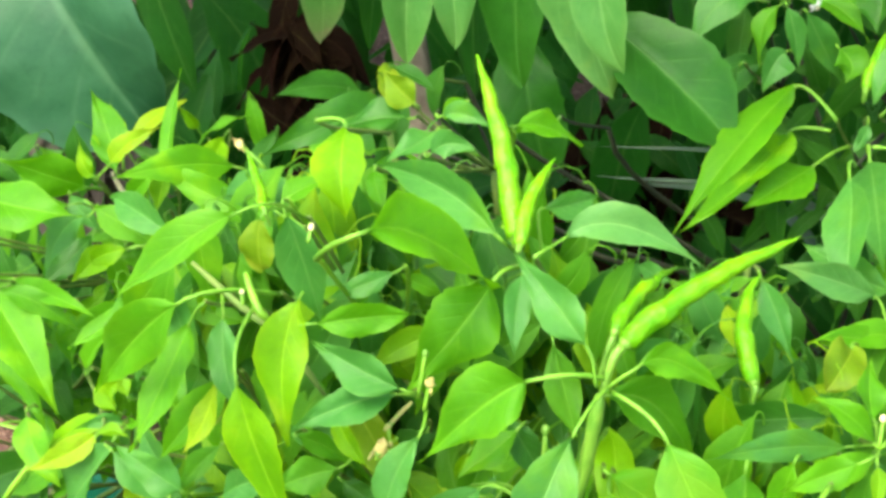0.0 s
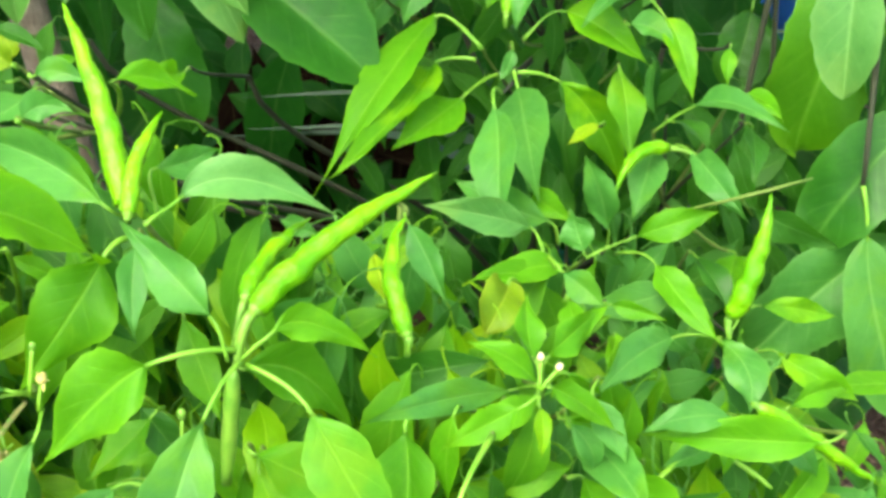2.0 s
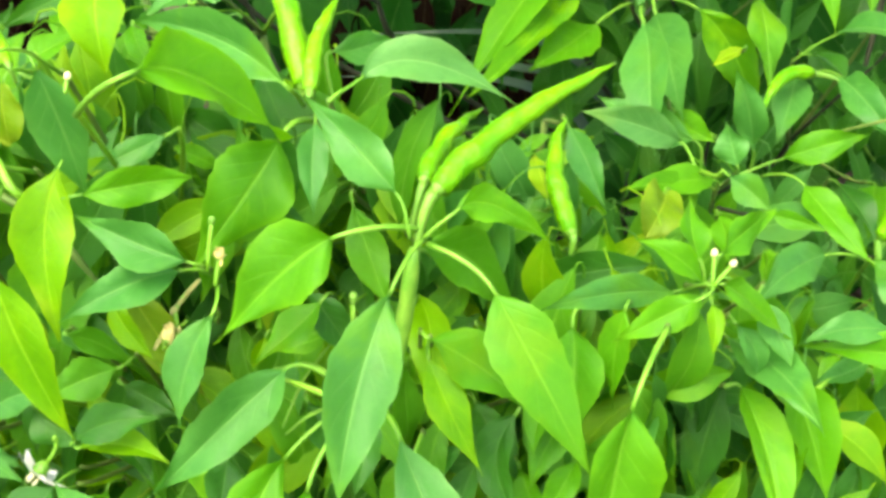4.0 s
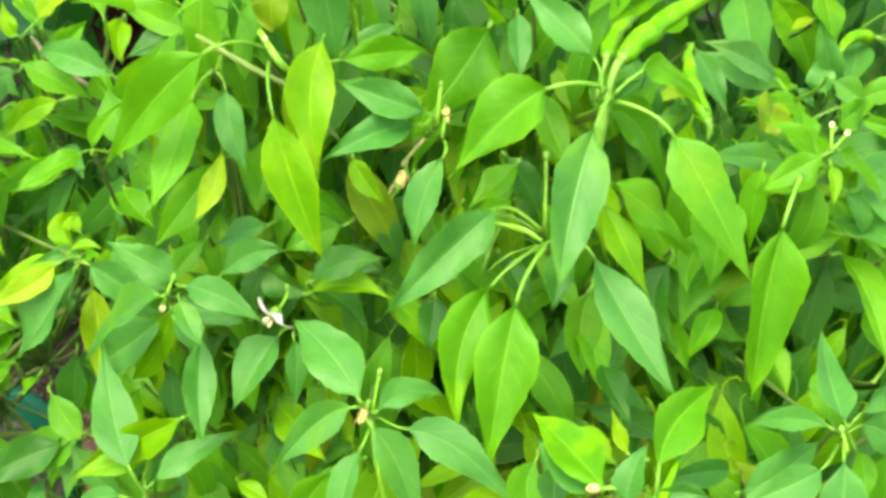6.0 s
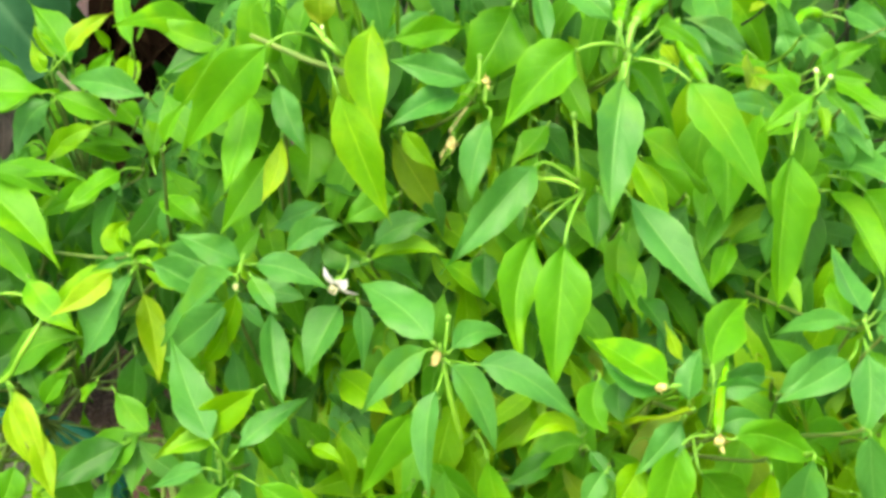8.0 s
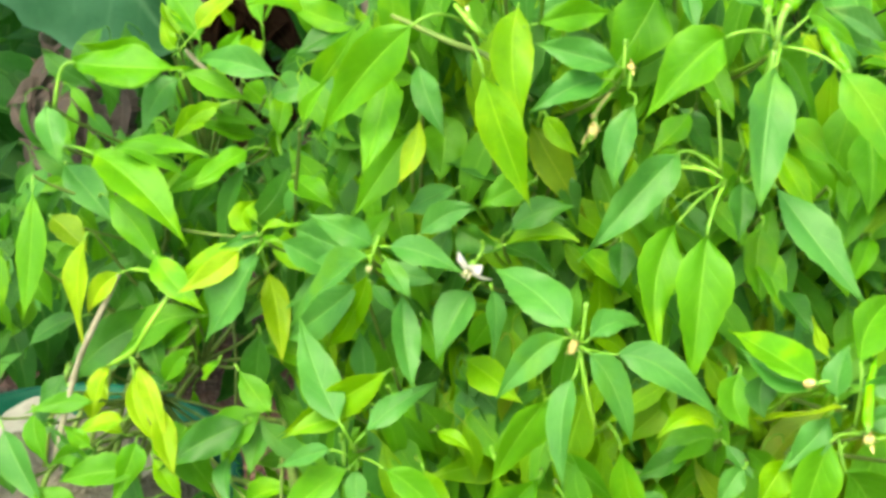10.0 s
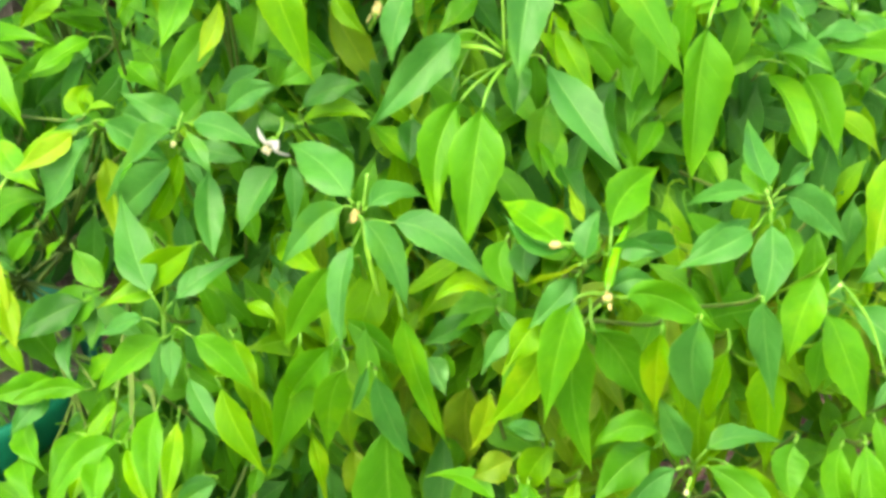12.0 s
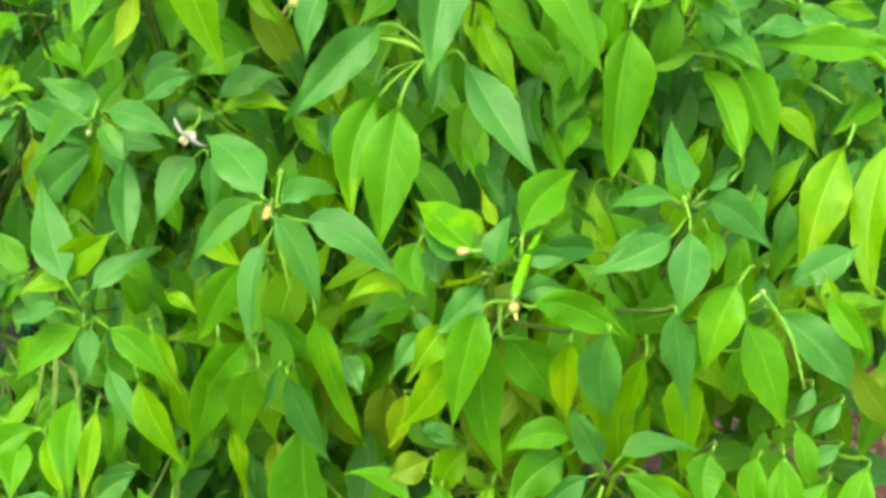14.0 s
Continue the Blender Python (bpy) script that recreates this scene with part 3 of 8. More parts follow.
def dry_leaf(at, length, turn, tilt, label="curled dry brown fallen leaf", mat=None):
    bm = bmesh.new()
    uvl = bm.loops.layers.uv.new("UVMap")
    d = Vector((math.cos(turn), math.sin(turn), tilt)).normalized()
    p = Vector(at)
    blade(bm, uvl, p - d * length / 2, p + d * length / 2, length * 0.5, Vector((0, 0, 1)), 0.12, 0.5, 0.0, 0.2, rng, 10, 6)
    return tagged(link_mesh("fallen_leaf", bm, mat or DRY), label, "leaf", "fallen leaves under the plants")


def strap(plant, base, tip, width, rise=None):
    """A narrow strap-like blade."""
    base, tip = Vector(base), Vector(tip)
    bm = bmesh.new()
    d = tip - base
    side = d.cross(Vector((0, -0.6, 0.8))).normalized()
    rows = []
    c1 = base.lerp(tip, 0.33) + Vector((0, 0, 0.12)) * d.length
    c2 = base.lerp(tip, 0.7) + Vector((0, 0, 0.1)) * d.length
    if rise:
        # climbs steeply, then arches over sideways
        c1 = Vector((base.x + 0.05, base.y, tip.z + rise))
        c2 = Vector((base.x * 0.7 + tip.x * 0.3, tip.y, tip.z + 0.3 * rise))
    for i in range(19):
        s = i / 18
        p = bezier(base, c1, c2, tip, s)
        w = width * 0.5 * (1 - s ** 3) * min(1, 0.6 + s)
        rows.append([bm.verts.new(p + side * w * u + Vector((0, 0, 0.25)) * w * abs(u)) for u in (-1, -0.5, 0, 0.5, 1)])
    for a, b in zip(rows, rows[1:]):
        for j in range(4):
            bm.faces.new((a[j], a[j + 1], b[j + 1], b[j]))
    return part("strap_leaf", bm, BLADE, plant)



def bucket(at, radius, height):
    b = thing("bucket", (*at, 0), "blue plastic bucket standing on the ground behind the plants", "bucket")
    bm = bmesh.new()
    ring_profile(bm, at, [(0.002, 0.006), (radius * 0.8, 0.006), (radius * 0.8, 0), (radius * 0.84, 0), (radius * 0.97, height - 0.012), (radius * 0.93, height - 0.012), (radius * 0.78, 0.012), (0.002, 0.012)], 40)
    part("body", bm, BLUE, b)
    bm = bmesh.new()
    ring_profile(bm, at, [(radius * 0.975, height - 0.014), (radius * 1.04, height - 0.010), (radius * 1.04, height), (radius * 0.94, height), (radius * 0.94, height - 0.012)], 40)
    part("rim", bm, BLUE, b)
    return b


# ---- the plants ----
G = "chili plants in pots"
pot((-0.08, 0.21), 0.165, 0.205, "teal plastic pot of dark soil under the large chili plant")
pot((-0.49, 0.155), 0.15, 0.28, "teal plastic pot of dry pale soil under a yellowish plant", 0.022, DRY_SOIL, "dry pale grey soil")
pot((0.12, 0.56), 0.15, 0.27, "teal plastic pot standing behind, mostly hidden by leaves")
main_plant = thing("chili_plant", (-0.07, 0.20, 0.17), "bushy green chili plant with upright pods and a white flower", "chili plant", G)
right_plant = thing("chili_plant", (0.03, 0.24, 0.17), "chili plant with blue-green leaves and thin green pods", "chili plant", G)
back_plant = thing("chili_plant", (0.12, 0.54, 0.24), "taller chili plant with long drooping leaves", "chili plant", G)
small_plant = thing("chili_plant", (-0.45, 0.16, 0.26), "spindly chili plant with small yellowing leaves", "chili plant", G)
low_plant = thing("chili_plant", (-0.16, 0.17, 0.17), "low chili shoot with blue-green leaves and white buds", "chili plant", G)
broad_plant = thing("broad_leaved_shrub", (-0.1, 0.72, 0), "shrub with large smooth hanging leaves behind the chili plants", "shrub")


# leaves of the large chili plant in the middle: tone, width, node, base, tip
leaf(main_plant, "b", 0.0244, (0.0023, 0.0087, 0.6479), (-0.0058, -0.0262, 0.6461), (-0.0188, -0.0763, 0.5851), mid=(-0.0146, -0.0535, 0.6207))
leaf(main_plant, "k", 0.0272, (0.0038, 0.0083, 0.6464), (0.0317, -0.0101, 0.6385), (0.0737, -0.0391, 0.5748), mid=(0.0491, -0.0253, 0.6157))
leaf(main_plant, "m", 0.0295, (0.0003, 0.0105, 0.6514), (-0.0299, -0.0090, 0.6570), (-0.0745, -0.0219, 0.6134), mid=(-0.0479, -0.0135, 0.6438))
leaf(main_plant, "m", 0.0150, (0.0031, 0.0042, 0.6513), (0.0158, 0.0080, 0.6630), (0.0524, 0.0325, 0.6346), mid=(0.0293, 0.0221, 0.6575))
leaf(main_plant, "b", 0.0187, (-0.0021, 0.0030, 0.6514), (-0.0079, 0.0074, 0.6683), (-0.0463, 0.0315, 0.6953), mid=(-0.0248, 0.0169, 0.6824))
leaf(main_plant, "m", 0.0328, (-0.1250, -0.0052, 0.7000), (-0.0950, -0.0212, 0.7271), (-0.0540, 0.0313, 0.6756), mid=(-0.0810, 0.0060, 0.7119))
leaf(main_plant, "b", 0.0124, (-0.0485, 0.0604, 0.6725), (-0.0458, 0.0455, 0.6762), (-0.0416, 0.0148, 0.6501), mid=(-0.0446, 0.0287, 0.6648))
leaf(main_plant, "m", 0.0351, (-0.0515, 0.0696, 0.6652), (-0.0602, 0.0450, 0.6687), (-0.0933, 0.0187, 0.6205), mid=(-0.0722, 0.0320, 0.6500))
leaf(main_plant, "m", 0.0151, (-0.1522, 0.0395, 0.6260), (-0.1293, -0.0001, 0.6630), (-0.0881, 0.0183, 0.6642), mid=(-0.1072, 0.0077, 0.6655))
leaf(main_plant, "b", 0.0170, (-0.0838, 0.0084, 0.6269), (-0.0864, -0.0088, 0.6415), (-0.1332, 0.0020, 0.6526), mid=(-0.1075, -0.0061, 0.6471))
leaf(main_plant, "b", 0.0161, (-0.0840, 0.0117, 0.6231), (-0.0927, -0.0008, 0.6319), (-0.1352, -0.0252, 0.6200), mid=(-0.1121, -0.0136, 0.6310))
leaf(main_plant, "b", 0.0168, (-0.0786, 0.0036, 0.6231), (-0.0773, -0.0147, 0.6215), (-0.0885, -0.0331, 0.5801), mid=(-0.0861, -0.0259, 0.6025))
leaf(main_plant, "b", 0.0204, (-0.1531, 0.0329, 0.7046), (-0.1431, 0.0079, 0.7116), (-0.1331, 0.0175, 0.6484), mid=(-0.1365, 0.0109, 0.6829))
leaf(main_plant, "m", 0.0180, (-0.1383, 0.0205, 0.7039), (-0.1505, -0.0299, 0.7310), (-0.1980, -0.0546, 0.6953), mid=(-0.1711, -0.0416, 0.7190))
leaf(main_plant, "m", 0.0269, (-0.1628, 0.0393, 0.6489), (-0.1961, -0.0024, 0.6630), (-0.2521, 0.0078, 0.5951), mid=(-0.2231, 0.0008, 0.6359))
leaf(main_plant, "m", 0.0224, (-0.2008, 0.0337, 0.6407), (-0.2116, 0.0360, 0.6250), (-0.2270, -0.0097, 0.5769), mid=(-0.2165, 0.0122, 0.6047))
leaf(main_plant, "y", 0.0212, (-0.1408, 0.0201, 0.6667), (-0.1391, 0.0080, 0.6705), (-0.1369, -0.0216, 0.6089), mid=(-0.1430, -0.0081, 0.6457))
leaf(main_plant, "y", 0.0242, (-0.1680, 0.0195, 0.6526), (-0.1581, -0.0254, 0.6428), (-0.1323, -0.0329, 0.5689), mid=(-0.1472, -0.0319, 0.6095))
leaf(main_plant, "b", 0.0169, (-0.2030, 0.0581, 0.6322), (-0.1952, 0.0410, 0.6292), (-0.1793, 0.0156, 0.5929), mid=(-0.1890, 0.0261, 0.6120))
leaf(main_plant, "m", 0.0217, (-0.1995, 0.0639, 0.5801), (-0.2017, 0.0559, 0.5832), (-0.2351, 0.0309, 0.5399), mid=(-0.2186, 0.0407, 0.5628))
leaf(main_plant, "b", 0.0209, (-0.2216, 0.0348, 0.5150), (-0.2243, 0.0311, 0.5213), (-0.2653, 0.0364, 0.5408), mid=(-0.2407, 0.0314, 0.5310))
leaf(main_plant, "b", 0.0160, (-0.2207, 0.0327, 0.5159), (-0.2124, 0.0045, 0.5316), (-0.1683, -0.0058, 0.5180), mid=(-0.1922, -0.0011, 0.5299))
leaf(main_plant, "b", 0.0234, (-0.2231, 0.0107, 0.5201), (-0.2240, -0.0028, 0.5287), (-0.2743, 0.0178, 0.4743), mid=(-0.2457, 0.0074, 0.5107))
leaf(main_plant, "b", 0.0120, (-0.2178, 0.0135, 0.5188), (-0.2149, -0.0005, 0.5266), (-0.1977, -0.0188, 0.5067), mid=(-0.2080, -0.0106, 0.5187))
leaf(main_plant, "y", 0.0126, (-0.2306, 0.0416, 0.4834), (-0.2360, 0.0372, 0.4817), (-0.2569, 0.0408, 0.4484))
leaf(main_plant, "k", 0.0114, (-0.1527, 0.0293, 0.5769), (-0.1495, 0.0168, 0.5836), (-0.1256, 0.0334, 0.5561), mid=(-0.1398, 0.0251, 0.5740))
leaf(main_plant, "y", 0.0116, (-0.1262, 0.0178, 0.6058), (-0.1234, 0.0058, 0.6094), (-0.1027, -0.0031, 0.5850), mid=(-0.1165, 0.0004, 0.5995))
leaf(main_plant, "b", 0.0253, (-0.0274, 0.0013, 0.5782), (-0.0517, -0.0038, 0.5901), (-0.1070, -0.0334, 0.5386), mid=(-0.0748, -0.0199, 0.5713))
leaf(main_plant, "e", 0.0148, (-0.1474, 0.0064, 0.5351), (-0.1436, -0.0076, 0.5462), (-0.1038, -0.0037, 0.5592), mid=(-0.1267, -0.0058, 0.5570))
leaf(main_plant, "y", 0.0125, (-0.1528, 0.0200, 0.5227), (-0.1460, 0.0038, 0.5329), (-0.1013, -0.0083, 0.5379), mid=(-0.1234, -0.0014, 0.5411))
leaf(main_plant, "y", 0.0158, (0.0037, 0.0245, 0.5900), (0.0046, 0.0120, 0.5884), (0.0299, -0.0089, 0.5462), mid=(0.0150, 0.0004, 0.5710))
leaf(main_plant, "k", 0.0224, (0.0007, 0.0144, 0.5998), (0.0056, 0.0030, 0.6054), (0.0489, 0.0147, 0.5631), mid=(0.0274, 0.0075, 0.5888))
leaf(main_plant, "e", 0.0191, (0.0172, 0.0733, 0.5250), (0.0212, 0.0605, 0.5305), (0.0465, 0.0323, 0.5050), mid=(0.0327, 0.0450, 0.5201))
leaf(main_plant, "k", 0.0241, (-0.0013, 0.0279, 0.6346), (0.0013, 0.0143, 0.6393), (0.0382, 0.0550, 0.5765), mid=(0.0201, 0.0377, 0.6208))
leaf(main_plant, "e", 0.0148, (-0.0507, 0.0441, 0.5982), (-0.0479, 0.0304, 0.6055), (-0.0275, 0.0239, 0.5766), mid=(-0.0374, 0.0261, 0.5927))
leaf(main_plant, "p", 0.0186, (-0.0391, 0.0383, 0.6894), (-0.0282, 0.0558, 0.6926), (0.0348, 0.0727, 0.6751), mid=(-0.0038, 0.0671, 0.6960))
leaf(main_plant, "Y", 0.0114, (0.0500, 0.1197, 0.6009), (0.0474, 0.1067, 0.6125), (0.0401, 0.1340, 0.6207))
leaf(main_plant, "b", 0.0114, (0.0073, 0.1914, 0.5910), (0.0046, 0.1943, 0.5936), (-0.0190, 0.2139, 0.5893))
leaf(main_plant, "m", 0.0095, (-0.0963, 0.1105, 0.6037), (-0.1018, 0.1039, 0.6199), (-0.1238, 0.1023, 0.6309))
leaf(main_plant, "y", 0.0068, (-0.0685, 0.0567, 0.5613), (-0.0703, 0.0423, 0.5716), (-0.0766, 0.0394, 0.5555))
leaf(main_plant, "m", 0.0086, (-0.0415, 0.0543, 0.5665), (-0.0435, 0.0414, 0.5757), (-0.0638, 0.0372, 0.5675))
leaf(main_plant, "y", 0.0084, (-0.0315, 0.0711, 0.5946), (-0.0315, 0.0585, 0.6063), (-0.0208, 0.0552, 0.5877))
leaf(main_plant, "b", 0.0227, (-0.0550, 0.0696, 0.6718), (-0.0603, 0.0548, 0.6885), (-0.1369, 0.1075, 0.6885), mid=(-0.0936, 0.0802, 0.6952))
leaf(main_plant, "b", 0.0134, (-0.0431, 0.0716, 0.6727), (-0.0448, 0.0827, 0.6910), (-0.0239, 0.1102, 0.6857))
leaf(main_plant, "m", 0.0111, (-0.0704, 0.1227, 0.7075), (-0.0652, 0.1072, 0.7191), (-0.0371, 0.1304, 0.7013), mid=(-0.0533, 0.1190, 0.7148))
leaf(main_plant, "m", 0.0224, (-0.2206, 0.2108, 0.5891), (-0.2598, 0.2016, 0.6245), (-0.3073, 0.1420, 0.6396), mid=(-0.2792, 0.1718, 0.6376))
leaf(main_plant, "y", 0.0260, (-0.1577, 0.0841, 0.7205), (-0.1373, 0.0699, 0.7267), (-0.1278, 0.0403, 0.6932), mid=(-0.1318, 0.0465, 0.7154))
leaf(main_plant, "m", 0.0122, (-0.1473, 0.0370, 0.6885), (-0.1677, 0.0571, 0.6886), (-0.1466, 0.0783, 0.6962), mid=(-0.1581, 0.0662, 0.6935))
leaf(main_plant, "b", 0.0137, (-0.1142, 0.1608, 0.6844), (-0.1146, 0.1377, 0.6963), (-0.1340, 0.1102, 0.6894), mid=(-0.1217, 0.1228, 0.6940))
leaf(main_plant, "m", 0.0116, (-0.1401, 0.1162, 0.6811), (-0.1337, 0.0968, 0.6911), (-0.1199, 0.0717, 0.6823))
leaf(main_plant, "b", 0.0255, (-0.2357, -0.0114, 0.4052), (-0.2441, -0.0152, 0.4276), (-0.2742, 0.0495, 0.4715), mid=(-0.2599, 0.0112, 0.4475))
leaf(main_plant, "b", 0.0160, (-0.2367, 0.0136, 0.3903), (-0.2283, -0.0236, 0.4253), (-0.1864, 0.0008, 0.4453), mid=(-0.2105, -0.0132, 0.4375))
leaf(main_plant, "y", 0.0236, (-0.2132, 0.0075, 0.4497), (-0.2163, -0.0062, 0.4555), (-0.2860, 0.0133, 0.4012), mid=(-0.2455, 0.0013, 0.4333))
leaf(main_plant, "b", 0.0124, (-0.2404, -0.0166, 0.4056), (-0.2497, -0.0191, 0.4111), (-0.2908, -0.0060, 0.3875), mid=(-0.2647, -0.0132, 0.4036))
leaf(main_plant, "b", 0.0301, (-0.2313, 0.0499, 0.4886), (-0.2343, 0.0356, 0.4943), (-0.2830, 0.0655, 0.4416))
leaf(main_plant, "b", 0.0239, (-0.2321, 0.0638, 0.4971), (-0.2349, 0.0485, 0.5043), (-0.2793, 0.0915, 0.5068))
leaf(main_plant, "b", 0.0149, (-0.2256, 0.0488, 0.4967), (-0.2212, 0.0363, 0.5061), (-0.1847, 0.0282, 0.4967))
leaf(main_plant, "b", 0.0092, (-0.2260, 0.0420, 0.4917), (-0.2254, 0.0261, 0.4981), (-0.2104, 0.0191, 0.4809))
leaf(main_plant, "b", 0.0174, (-0.2082, 0.0266, 0.4963), (-0.2063, 0.0108, 0.4990), (-0.1984, -0.0299, 0.4559), mid=(-0.2038, -0.0130, 0.4775))
leaf(main_plant, "b", 0.0226, (-0.1590, 0.0315, 0.4958), (-0.1656, 0.0154, 0.4989), (-0.1876, -0.0082, 0.4631), mid=(-0.1758, 0.0033, 0.4853))
leaf(main_plant, "b", 0.0105, (-0.1538, 0.0129, 0.5023), (-0.1538, -0.0037, 0.5084), (-0.1535, -0.0136, 0.4678), mid=(-0.1516, -0.0088, 0.4930))
leaf(main_plant, "b", 0.0245, (-0.1078, -0.0518, 0.5009), (-0.1123, -0.0618, 0.5110), (-0.1532, -0.0107, 0.5251), mid=(-0.1295, -0.0381, 0.5214))
leaf(main_plant, "y", 0.0169, (-0.2268, 0.0432, 0.4971), (-0.2281, 0.0287, 0.5029), (-0.2530, 0.0461, 0.4478), mid=(-0.2363, 0.0353, 0.4779))
leaf(main_plant, "b", 0.0152, (-0.2001, 0.0301, 0.5153), (-0.1957, 0.0212, 0.5324), (-0.1599, 0.0181, 0.5487), mid=(-0.1778, 0.0208, 0.5460))
leaf(main_plant, "b", 0.0162, (-0.1699, 0.0520, 0.5492), (-0.1748, 0.0384, 0.5539), (-0.2084, 0.0572, 0.5305))
leaf(main_plant, "k", 0.0271, (-0.1832, 0.1089, 0.5780), (-0.1828, 0.0897, 0.5840), (-0.1858, 0.0577, 0.5490), mid=(-0.1824, 0.0717, 0.5677))
leaf(main_plant, "Y", 0.0087, (-0.2037, 0.0718, 0.5682), (-0.2052, 0.0570, 0.5709), (-0.2162, 0.0550, 0.5459))
leaf(main_plant, "o", 0.0223, (-0.1268, 0.0561, 0.5880), (-0.1316, 0.0442, 0.5934), (-0.0974, 0.0415, 0.5328), mid=(-0.1162, 0.0403, 0.5660))
leaf(main_plant, "e", 0.0128, (-0.1172, 0.0582, 0.5559), (-0.1167, 0.0446, 0.5603), (-0.1032, 0.0379, 0.5310))
leaf(main_plant, "m", 0.0250, (-0.0220, 0.0099, 0.5682), (-0.0511, -0.0129, 0.5519), (-0.0626, -0.0545, 0.4901), mid=(-0.0646, -0.0358, 0.5263))
leaf(main_plant, "m", 0.0294, (-0.0246, -0.0022, 0.5710), (-0.0379, -0.0360, 0.5562), (-0.0475, -0.0706, 0.4803), mid=(-0.0431, -0.0550, 0.5250))
leaf(main_plant, "b", 0.0224, (-0.0223, 0.0085, 0.5578), (-0.0020, -0.0298, 0.5804), (0.0404, -0.0781, 0.5320), mid=(0.0168, -0.0575, 0.5583))
leaf(main_plant, "m", 0.0245, (0.0302, -0.1139, 0.4807), (0.0312, -0.1083, 0.5151), (0.0604, -0.0569, 0.5296), mid=(0.0391, -0.0853, 0.5242))
leaf(main_plant, "m", 0.0204, (0.0127, -0.1137, 0.5050), (0.0056, -0.1257, 0.5139), (-0.0282, -0.0641, 0.5123), mid=(-0.0079, -0.0988, 0.5132))
leaf(main_plant, "y", 0.0118, (0.0156, -0.0828, 0.4939), (0.0112, -0.0919, 0.5058), (-0.0069, -0.0675, 0.5069))
leaf(main_plant, "Y", 0.0130, (0.0160, -0.1397, 0.5067), (0.0122, -0.1539, 0.5159), (-0.0174, -0.0697, 0.4615), mid=(-0.0002, -0.1171, 0.4899))
leaf(main_plant, "b", 0.0155, (0.0157, -0.1190, 0.4913), (0.0122, -0.1327, 0.4986), (-0.0125, -0.1425, 0.4736), mid=(0.0019, -0.1388, 0.4876))
leaf(main_plant, "m", 0.0215, (0.0304, -0.1317, 0.4871), (0.0374, -0.1421, 0.4919), (0.0924, -0.1260, 0.4610), mid=(0.0597, -0.1325, 0.4862))
leaf(main_plant, "b", 0.0168, (-0.1079, -0.0525, 0.4992), (-0.1155, -0.0651, 0.5079), (-0.1540, -0.0712, 0.4700), mid=(-0.1331, -0.0665, 0.4974))
leaf(main_plant, "b", 0.0139, (-0.1066, -0.0529, 0.4982), (-0.1017, -0.0653, 0.5078), (-0.0704, -0.0424, 0.5040), mid=(-0.0884, -0.0531, 0.5114))
leaf(main_plant, "b", 0.0204, (-0.1069, -0.0653, 0.5025), (-0.1029, -0.0796, 0.5063), (-0.0787, -0.0870, 0.4519), mid=(-0.0896, -0.0826, 0.4863))
leaf(main_plant, "b", 0.0203, (-0.1051, -0.0491, 0.4922), (-0.0871, -0.0681, 0.4995), (-0.0283, -0.0824, 0.4640), mid=(-0.0610, -0.0733, 0.4926))
leaf(main_plant, "b", 0.0169, (-0.1065, -0.0504, 0.4892), (-0.1103, -0.0702, 0.4864), (-0.1156, -0.0989, 0.4284), mid=(-0.1171, -0.0842, 0.4649))
leaf(main_plant, "m", 0.0219, (-0.1091, -0.0574, 0.4724), (-0.1235, -0.0712, 0.4746), (-0.1550, -0.0625, 0.4168), mid=(-0.1391, -0.0681, 0.4502))
leaf(main_plant, "k", 0.0208, (-0.0239, -0.0419, 0.4286), (-0.0284, -0.0497, 0.4360), (-0.0671, -0.0542, 0.4124), mid=(-0.0452, -0.0498, 0.4326))
leaf(main_plant, "b", 0.0091, (-0.0297, -0.0589, 0.4389), (-0.0274, -0.0745, 0.4479), (-0.0127, -0.0903, 0.4350), mid=(-0.0206, -0.0839, 0.4414))
leaf(main_plant, "e", 0.0153, (-0.1819, 0.0816, 0.5118), (-0.1782, 0.0644, 0.5183), (-0.1898, 0.0556, 0.4815))
leaf(main_plant, "e", 0.0181, (-0.1524, 0.0564, 0.5097), (-0.1490, 0.0419, 0.5170), (-0.1166, 0.0089, 0.5107))
leaf(main_plant, "m", 0.0168, (-0.1486, 0.0567, 0.4692), (-0.1519, 0.0415, 0.4754), (-0.1674, 0.0518, 0.4362))
leaf(main_plant, "y", 0.0187, (-0.1698, 0.0441, 0.4333), (-0.1696, 0.0325, 0.4434), (-0.1358, -0.0116, 0.4381))
leaf(main_plant, "y", 0.0101, (-0.1873, 0.0131, 0.4072), (-0.1872, -0.0003, 0.4127), (-0.1655, -0.0123, 0.4040))
leaf(main_plant, "m", 0.0104, (-0.2200, 0.0416, 0.4198), (-0.2161, 0.0259, 0.4264), (-0.1998, 0.0199, 0.4060))
leaf(main_plant, "e", 0.0142, (-0.1000, 0.0729, 0.5615), (-0.0969, 0.0591, 0.5666), (-0.1171, 0.0646, 0.5367))
leaf(main_plant, "m", 0.0175, (-0.0033, 0.0195, 0.5229), (-0.0003, 0.0078, 0.5275), (0.0078, -0.0288, 0.5024))
leaf(main_plant, "m", 0.0125, (0.0410, 0.0452, 0.5126), (0.0438, 0.0321, 0.5176), (0.0559, 0.0188, 0.4907))
leaf(main_plant, "m", 0.0131, (0.0688, 0.0501, 0.5172), (0.0691, 0.0338, 0.5236), (0.0549, 0.0138, 0.5004))
leaf(main_plant, "m", 0.0202, (0.0249, 0.0833, 0.5546), (0.0205, 0.0686, 0.5672), (0.0529, 0.0523, 0.5296))
